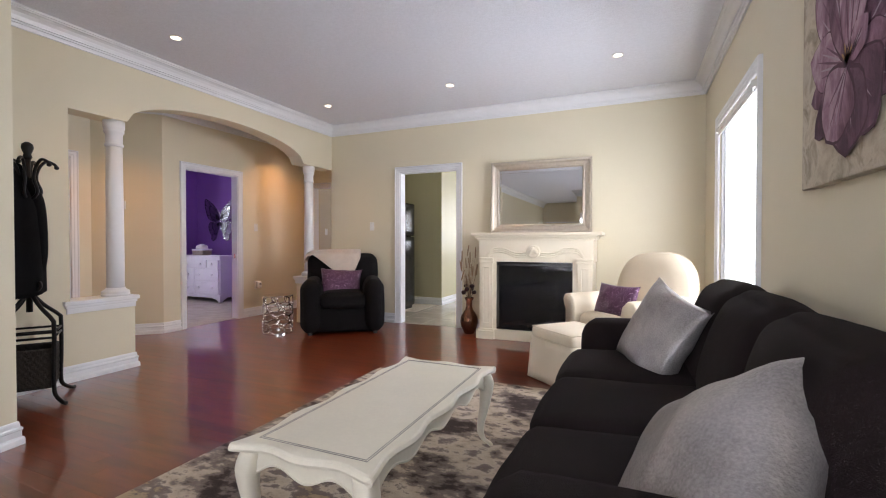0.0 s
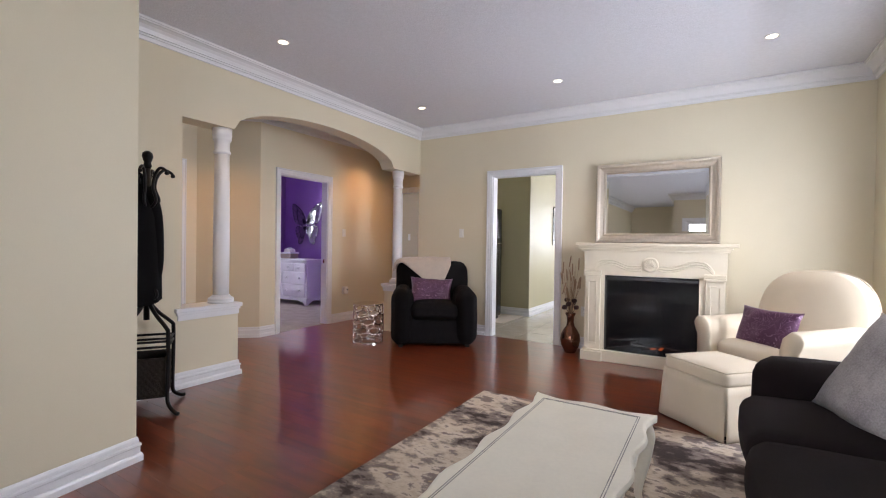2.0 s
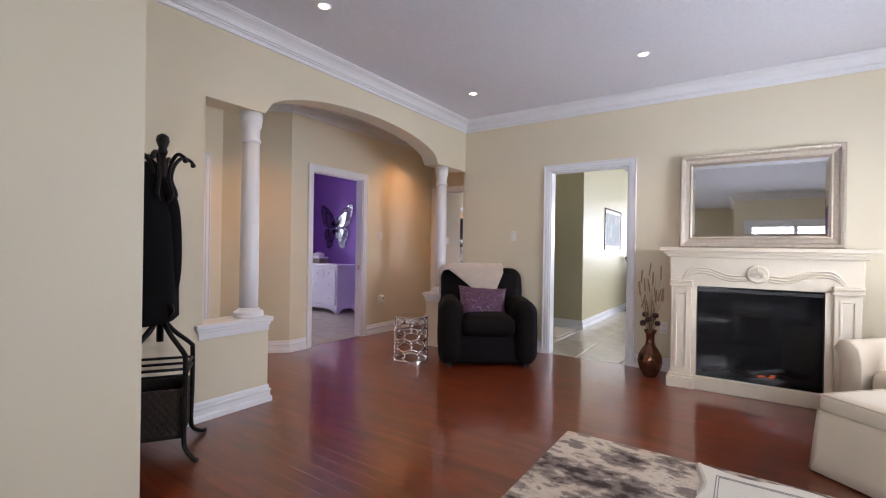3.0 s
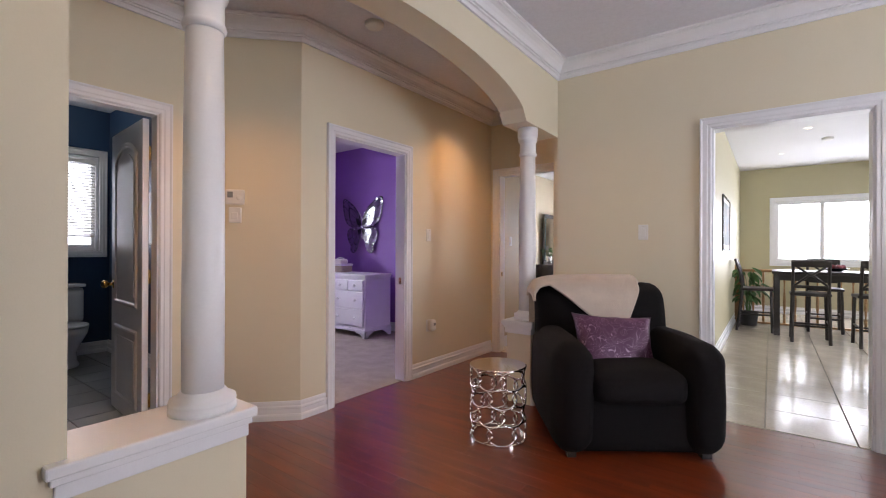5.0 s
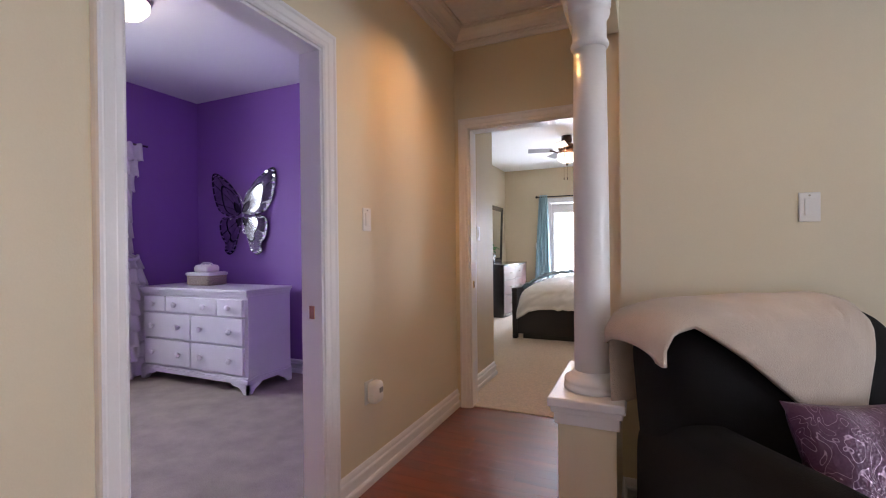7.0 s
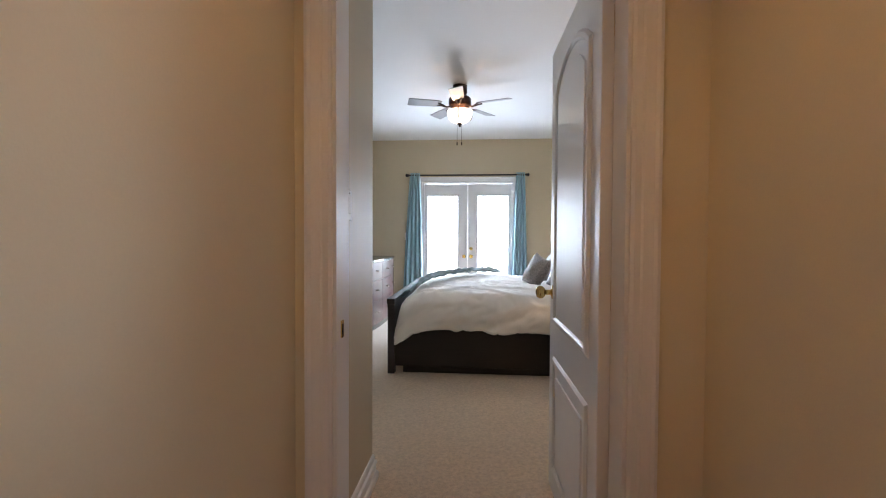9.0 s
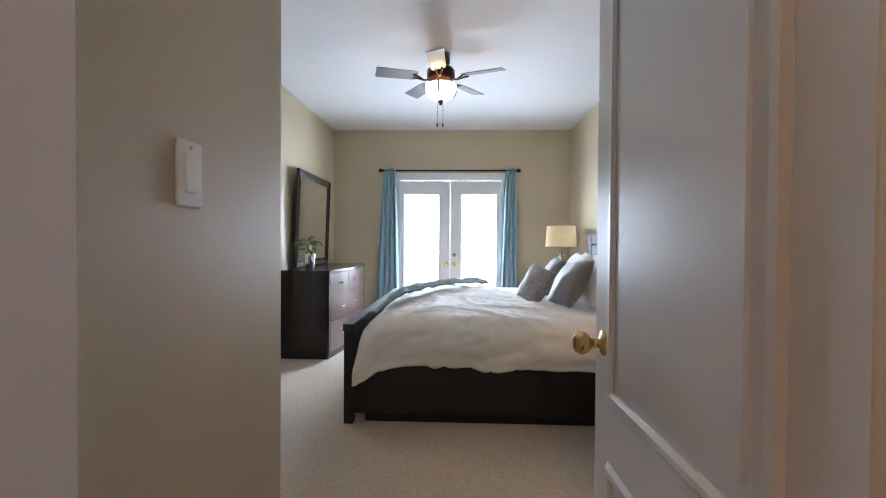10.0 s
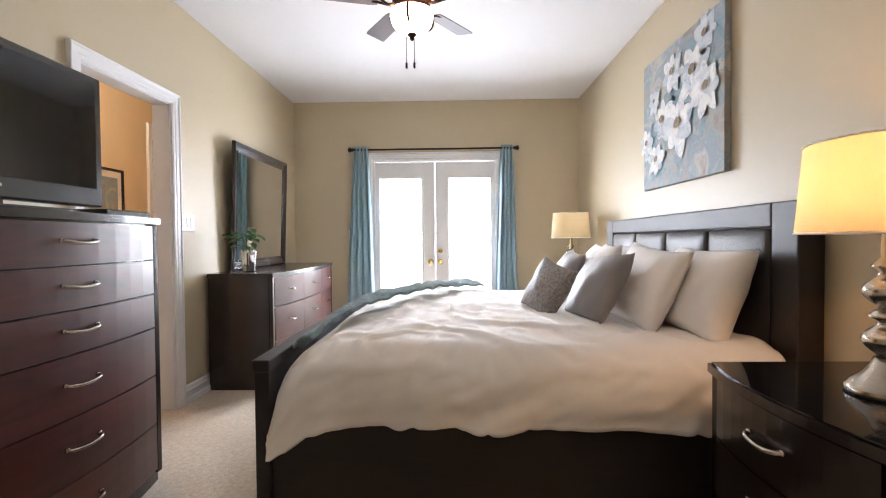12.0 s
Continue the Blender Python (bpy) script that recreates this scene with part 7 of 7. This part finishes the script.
def ruffle_curtain():
    def w(z):
        t = (z - 1.12) / 1.05
        return 0.17 + (0.16 * t ** 1.2 if t > 0 else 0.40 * (-t) ** 0.9)
    root = thing("ruffled_curtain", "white tiered ruffle curtain tied back at the window", "curtain")
    n = 15
    for k in range(n):
        z1 = 2.17 - k * 2.12 / n
        z0 = z1 - 2.12 / n - 0.03

        def fn(u, v, z0=z0, z1=z1, k=k):
            z = z1 + (z0 - z1) * v
            ww = w(z)
            c = 5.27 - 0.04 * math.sin(k * 0.4) - (0.10 if z > 1.12 else 0.04)
            y = c + (u - 0.62) * ww * 1.5
            x = -7.77 + 0.030 * math.sin(u * 34 + k) * (0.4 + v) + 0.028 * v
            return (x, y, z + 0.006 * math.sin(u * 34 + k * 2))
        part("ruffle", sheet(B(), fn, 48, 5, 0.002), RUFFLE, root, "", True)
    part("tie", tube(B(), curve([(-7.80, 5.05, 1.12), (-7.71, 5.13, 1.10), (-7.71, 5.26, 1.10), (-7.82, 5.34, 1.13)], 6), 0.016, 8), RUFFLE, root, "", True)
    part("rod", tube(B(), [(-7.78, 3.75, 2.16), (-7.78, 5.42, 2.16)], 0.010, 8), NICKEL, root, "nickel curtain rod", True)


ruffle_curtain()


bl = thing("ceiling_light", "white glass dome light on the bathroom ceiling, lit", "ceiling light", pose(-7.6, 2.47, 2.752))
part("ceiling_plate", lathe(B(), [(0.15, 0), (0.15, -0.02), (0.14, -0.03)], seg=32), NICKEL, bl, "", True)
part("glass_dome", lathe(B(), [(0.14, -0.03), (0.135, -0.06), (0.10, -0.09), (0.05, -0.105), (0.01, -0.108)], seg=32), BOWL, bl, "lit glass dome", True)
nl = thing("ceiling_light", "white glass dome light on the nursery ceiling, lit", "ceiling light", pose(-6.42, 4.42, 2.748))
part("ceiling_plate", lathe(B(), [(0.15, 0), (0.15, -0.02), (0.14, -0.03)], seg=32), NICKEL, nl, "", True)
part("glass_dome", lathe(B(), [(0.14, -0.03), (0.135, -0.07), (0.10, -0.11), (0.05, -0.128), (0.01, -0.132)], seg=32), BOWL, nl, "lit glass dome", True)


# ---- bathroom ----
def toilet():
    root = thing("toilet", "white porcelain toilet against the navy wall", "toilet", pose(-8.28, 2.56, -0.004, 0, 0, 90))
    part("tank", puff(B(), 0.46, 0.20, 0.37, 0.03, 4, (0, 0.005, 0), pose(0, -0.12, 0.585)), PORCELAIN, root, "", True)
    part("tank_lid", puff(B(), 0.49, 0.225, 0.04, 0.015, 4, m=pose(0, -0.12, 0.79)), PORCELAIN, root, "", True)
    bm = lathe(B(), [(0.12, 0.0), (0.125, 0.02), (0.105, 0.06), (0.10, 0.14), (0.14, 0.24), (0.185, 0.33), (0.195, 0.39), (0.18, 0.395)], seg=36)
    bm.transform(Matrix.Translation((0, -0.47, 0)) @ Matrix.Diagonal((1, 1.25, 1, 1)))
    part("bowl", bm, PORCELAIN, root, "", True)
    part("foot", puff(B(), 0.22, 0.40, 0.36, 0.05, 4, m=pose(0, -0.26, 0.19)), PORCELAIN, root, "", True)
    bm = lathe(B(), [(0.19, 0.395), (0.20, 0.40), (0.198, 0.418), (0.18, 0.425)], seg=36)
    bm.transform(Matrix.Translation((0, -0.46, 0)) @ Matrix.Diagonal((1, 1.25, 1, 1)))
    part("seat_lid", bm, PORCELAIN, root, "", True)
    part("flush_lever", tube(B(), [(-0.17, -0.222, 0.72), (-0.17, -0.245, 0.72), (-0.10, -0.25, 0.71)], 0.007, 8), CHROME, root, "", True)


toilet()
tp = thing("paper_holder", "chrome toilet paper holder with a white roll", "toilet paper")
part("arm", tube(B(), [(-7.1, 3.08, 0.78), (-7.1, 3.00, 0.78), (-7.25, 3.00, 0.78)], 0.008, 8), CHROME, tp, "", True)
part("roll", lathe(B(), [(0.05, 0), (0.05, 0.10)], seg=24, m=pose(-7.23, 3.00, 0.78, 0, 90, 0)), LINEN, tp, "", True)
vent = thing("floor_vent", "dark metal floor register", "floor vent")
part("plate", bx(-7.2, 2.80, -0.004, -6.95, 2.92, 0.004, 0.001), IRON, vent)
for i in range(6):
    part("louvre", bx(-7.18 + i * 0.036, 2.815, 0.004, -7.165 + i * 0.036, 2.905, 0.007), BLACKPLASTIC, vent)


def bath_cabinet():
    root = thing("medicine_cabinet", "small white wall cabinet with a dark top edge", "cabinet")
    part("body", bx(-7.10, 2.99, 1.22, -6.80, 3.08, 1.72, 0.004), TRIM, root)
    part("door", bx(-7.095, 2.975, 1.225, -6.805, 2.989, 1.715, 0.003), TRIM, root)


bath_cabinet()


# ---- kitchen ----
def fridge():
    root = thing("refrigerator", "tall black two-door refrigerator with curved handles", "refrigerator")
    x0, x1, y0, y1 = -3.52, -2.93, 5.44, 6.20
    part("body", bx(x0, y0, 0.0, x1 - 0.06, y1, 1.74, 0.006), FRIDGE, root)
    for nm, z0, z1, hz0, hz1 in (("freezer_door", 1.20, 1.735, 1.24, 1.60), ("lower_door", 0.06, 1.19, 0.70, 1.15)):
        d = part(nm, puff(B(), 0.075, y1 - y0, z1 - z0, 0.02, 5, (0.012, 0, 0), pose(x1 - 0.022, (y0 + y1) / 2, (z0 + z1) / 2)), FRIDGE, root, "", True)
        part("handle", tube(B(), curve([(x1 + 0.02, y0 + 0.06, hz0), (x1 + 0.06, y0 + 0.06, hz0 + 0.05), (x1 + 0.062, y0 + 0.06, hz1 - 0.05), (x1 + 0.02, y0 + 0.06, hz1)], 6), 0.013, 8), FRIDGE, d, "", True)
    part("kick_grille", bx(x1 - 0.07, y0 + 0.02, 0.0, x1 - 0.03, y1 - 0.02, 0.055), BLACKPLASTIC, root)


fridge()


def railing():
    root = thing("stair_railing", "oak stair railing with turned balusters", "railing")
    y = 10.15
    part("handrail", puff(B(), 3.8, 0.06, 0.05, 0.02, 3, m=pose(-0.71, y, 0.86)), RAILWOOD, root, "", True)
    part("shoe_rail", bx(-2.61, y - 0.03, 0.0, 1.17, y + 0.03, 0.03, 0.004), RAILWOOD, root)
    me = None
    for i in range(27):
        x = -2.5 + i * 0.135
        if me is None:
            ob = part("baluster", lathe(B(), [(0.017, 0.03), (0.017, 0.16), (0.010, 0.19), (0.018, 0.30), (0.020, 0.40), (0.012, 0.55), (0.010, 0.66), (0.016, 0.70), (0.016, 0.84)], seg=10), RAILWOOD, root, "", True)
            me = ob.data
        else:
            ob = new("baluster", me)
            ob.parent = root
        ob.location = (x, y, 0)
    part("newel_post", bx(-2.62, y - 0.045, 0.0, -2.54, y + 0.045, 0.95, 0.006), RAILWOOD, root)


railing()


def kitchen_table():
    root = thing("dining_table", "tall black wooden dining table", "dining table", pose(-1.32, 9.42, 0))
    part("tabletop", bx(-0.80, -0.42, 0.86, 0.80, 0.42, 0.90, 0.006), BLACKWOOD, root)
    part("apron", box(box(B(), -0.74, -0.36, 0.77, 0.74, -0.335, 0.86), -0.74, 0.335, 0.77, 0.74, 0.36, 0.86), BLACKWOOD, root)
    for sx in (-1, 1):
        for sy in (-1, 1):
            part("leg", bx(sx * 0.745 - 0.035, sy * 0.365 - 0.035, 0, sx * 0.745 + 0.035, sy * 0.365 + 0.035, 0.86, 0.005), BLACKWOOD, root)


kitchen_table()


def stool():
    """A tall chair with a crossed back; faces local +y."""
    root = thing("counter_chair", "tall black wooden chair with a crossed back", "chair", pose(-1.72, 8.82, 0, 0, 0, 0), "tall chairs round the table")
    part("seat", puff(B(), 0.42, 0.40, 0.04, 0.015, 4, (0, 0, 0.006), pose(0, 0, 0.62)), BLACKWOOD, root, "", True)
    for sx in (-1, 1):
        part("front_leg", tube(B(), [(sx * 0.175, 0.17, 0.60), (sx * 0.19, 0.185, 0)], 0.020, 6), BLACKWOOD, root)
        part("back_leg", tube(B(), curve([(sx * 0.19, -0.24, 0), (sx * 0.18, -0.18, 0.60), (sx * 0.18, -0.20, 0.85), (sx * 0.18, -0.26, 1.05)], 4), 0.019, 6), BLACKWOOD, root)
        part("side_stretcher", tube(B(), [(sx * 0.185, 0.18, 0.25), (sx * 0.186, -0.215, 0.25)], 0.012, 6), BLACKWOOD, root)
    part("footrest", tube(B(), [(-0.185, 0.18, 0.20), (0.185, 0.18, 0.20)], 0.014, 6), BLACKWOOD, root)
    part("back_stretcher", tube(B(), [(-0.185, -0.215, 0.22), (0.185, -0.215, 0.22)], 0.012, 6), BLACKWOOD, root)
    part("top_rail", puff(B(), 0.40, 0.025, 0.09, 0.01, 3, m=pose(0, -0.255, 1.02, 14, 0, 0)), BLACKWOOD, root, "", True)
    part("lower_rail", puff(B(), 0.35, 0.02, 0.04, 0.008, 3, m=pose(0, -0.195, 0.72)), BLACKWOOD, root, "", True)
    for s in (-1, 1):
        part("cross_slat", tube(B(), curve([(s * 0.17, -0.196, 0.73), (s * 0.03, -0.215, 0.86), (-s * 0.03, -0.225, 0.89), (-s * 0.15, -0.25, 0.99)], 4), 0.014, 6), BLACKWOOD, root, "", True)
    return root


st = stool()
copy_thing(st, pose(-2.30, 9.36, 0, 0, 0, -90))
copy_thing(st, pose(-1.08, 8.82, 0, 0, 0, 4))
copy_thing(st, pose(-1.50, 9.86, 0, 0, 0, 180))
bw = thing("fruit_bowl", "dark red centrepiece in a shallow bowl", "bowl", pose(-1.4, 9.42, 0.90))
part("dish", lathe(B(), [(0.05, 0), (0.06, 0.006), (0.12, 0.03), (0.14, 0.045), (0.13, 0.045), (0.05, 0.012)], seg=28), BLACKPLASTIC, bw, "", True)
RED = mat("dark_red_fruit", (0.16, 0.02, 0.03), 0.35, var=0.3, scale=20)
for i in range(5):
    a = i * 1.256
    part("fruit", puff(B(), 0.075, 0.075, 0.07, 0.034, 3, m=pose(0.06 * math.cos(a), 0.06 * math.sin(a), 0.06)), RED, bw, "", True)


def floor_plant():
    root = thing("potted_plant", "leafy green plant in a dark pot by the railing", "plant", pose(-2.42, 9.85, 0))
    part("pot", lathe(B(), [(0.10, 0), (0.11, 0.01), (0.135, 0.20), (0.14, 0.22), (0.125, 0.22), (0.12, 0.18)], seg=28), POTGREY, root, "", True)
    part("soil", lathe(B(), [(0.12, 0.17), (0.118, 0.185)], seg=24), POD, root)
    rnd = random.Random(8)
    for i in range(44):
        a = rnd.uniform(0, 6.28)
        L, z = rnd.uniform(0.06, 0.20), rnd.uniform(0.38, 0.92)
        base = Vector((0.02 * math.cos(a), 0.02 * math.sin(a), 0.2))
        tip = Vector((L * math.cos(a), L * math.sin(a), z))
        bm = tube(B(), curve([base, (tip.x * 0.4, tip.y * 0.4, z * 0.8), tip], 4), 0.004, 5, 0.002)
        d = Vector((math.cos(a), math.sin(a), rnd.uniform(-0.9, -0.1))).normalized()
        sd = d.cross(Vector((0, 0, 1))).normalized()
        up = sd.cross(d)
        k = rnd.uniform(0.13, 0.20)

        def lf(u, v, tip=tip, d=d, sd=sd, up=up, k=k):
            w = 0.042 * math.sin(math.pi * u ** 0.75)
            return tip + d * k * u + sd * w * (2 * v - 1) + up * (0.02 * abs(2 * v - 1) - 0.05 * u * u)
        sheet(bm, lf, 7, 4, 0.001)
        part("leaf", bm, LEAF, root, "", True)


floor_plant()


# ---- floor pieces ----
def chamfered(w, d, h, c=0.0015):
    bm = B()
    a = [bm.verts.new((x, y, -h)) for x, y in ((0, 0), (w, 0), (w, d), (0, d))]
    b = [bm.verts.new((x, y, -c)) for x, y in ((0, 0), (w, 0), (w, d), (0, d))]
    t = [bm.verts.new((x, y, 0)) for x, y in ((c, c), (w - c, c), (w - c, d - c), (c, d - c))]
    bm.faces.new(t)
    for lo, hi in ((a, b), (b, t)):
        for i in range(4):
            j = (i + 1) % 4
            bm.faces.new((lo[i], lo[j], hi[j], hi[i]))
    return bm


def strip_floor():
    rnd = random.Random(21)
    W = 0.083
    meshes, rest, count = {}, B(), 0
    y = -3.0
    while y < 5.79:
        if y < 0.80:
            spans = [(-2.61, 1.14)]
        elif y < 2.75:
            spans = [(-5.31, 1.14)]
        elif y < 3.2:
            spans = [(-5.28, 1.14)]
        elif y < 4.89 - W * 0.5:
            spans = [(-4.82, 1.14)]
        else:
            spans = [(-4.82, -3.62)]
        for lo, hi in spans:
            x = lo
            first = True
            while x < hi - 0.001:
                L = round(rnd.choice((0.45, 0.6, 0.75, 0.9, 1.05, 1.2)) * (rnd.uniform(0.3, 1) if first else 1), 2)
                first = False
                L = min(L, round(hi - x, 3))
                if hi - x - L < 0.12:
                    L = round(hi - x, 3)
                near = -4.0 < x + L / 2 < -0.4 and 0.9 < y < 4.9
                if near and count < 300:
                    if L not in meshes:
                        bm = chamfered(L - 0.0004, W - 0.0004, 0.012, 0.0003)
                        me = bpy.data.meshes.new("plank")
                        bmesh.ops.recalc_face_normals(bm, faces=bm.faces)
                        bm.to_mesh(me)
                        bm.free()
                        me.materials.append(FLOORW)
                        meshes[L] = me
                    ob = new("plank", meshes[L])
                    ob.location, ob.parent = (x, y, 0.0), FLOOR
                    count += 1
                else:
                    t = chamfered(L - 0.0004, W - 0.0004, 0.012, 0.0003)
                    t.transform(Matrix.Translation((x, y, 0.0)))
                    merge(rest, t)
                x += L
        y += W
    r = part("plank_field", rest, FLOORI, FLOOR)
    tagged(r, kind="stuff")


strip_floor()


def tile_floor(owner, x0, y0, x1, y1, step, material, skip=lambda x, y: False, z=0.0):
    me = None
    ny = int((y1 - y0) / step) + 1
    nx = int((x1 - x0) / step) + 1
    for i in range(nx):
        for j in range(ny):
            a, b = x0 + i * step, y0 + j * step
            w, d = min(step, x1 - a) - 0.006, min(step, y1 - b) - 0.006
            if w < 0.02 or d < 0.02 or skip(a, b):
                continue
            full = w > step - 0.007 and d > step - 0.007
            if full and me:
                ob = new("tile", me)
                ob.parent = owner
            else:
                ob = part("tile", chamfered(w, d, 0.012, 0.003), material, owner)
                if full:
                    me = ob.data
            ob.location = (a, b, z)


tile_floor(KFLOOR, -3.54, 4.905, 1.19, 11.85, 0.46, TILE, lambda x, y: x < -3.08 and y > 6.66)
tile_floor(BFLOOR, -8.3, 0.86, -5.31, 3.08, 0.33, GREYTILE, z=-0.002)
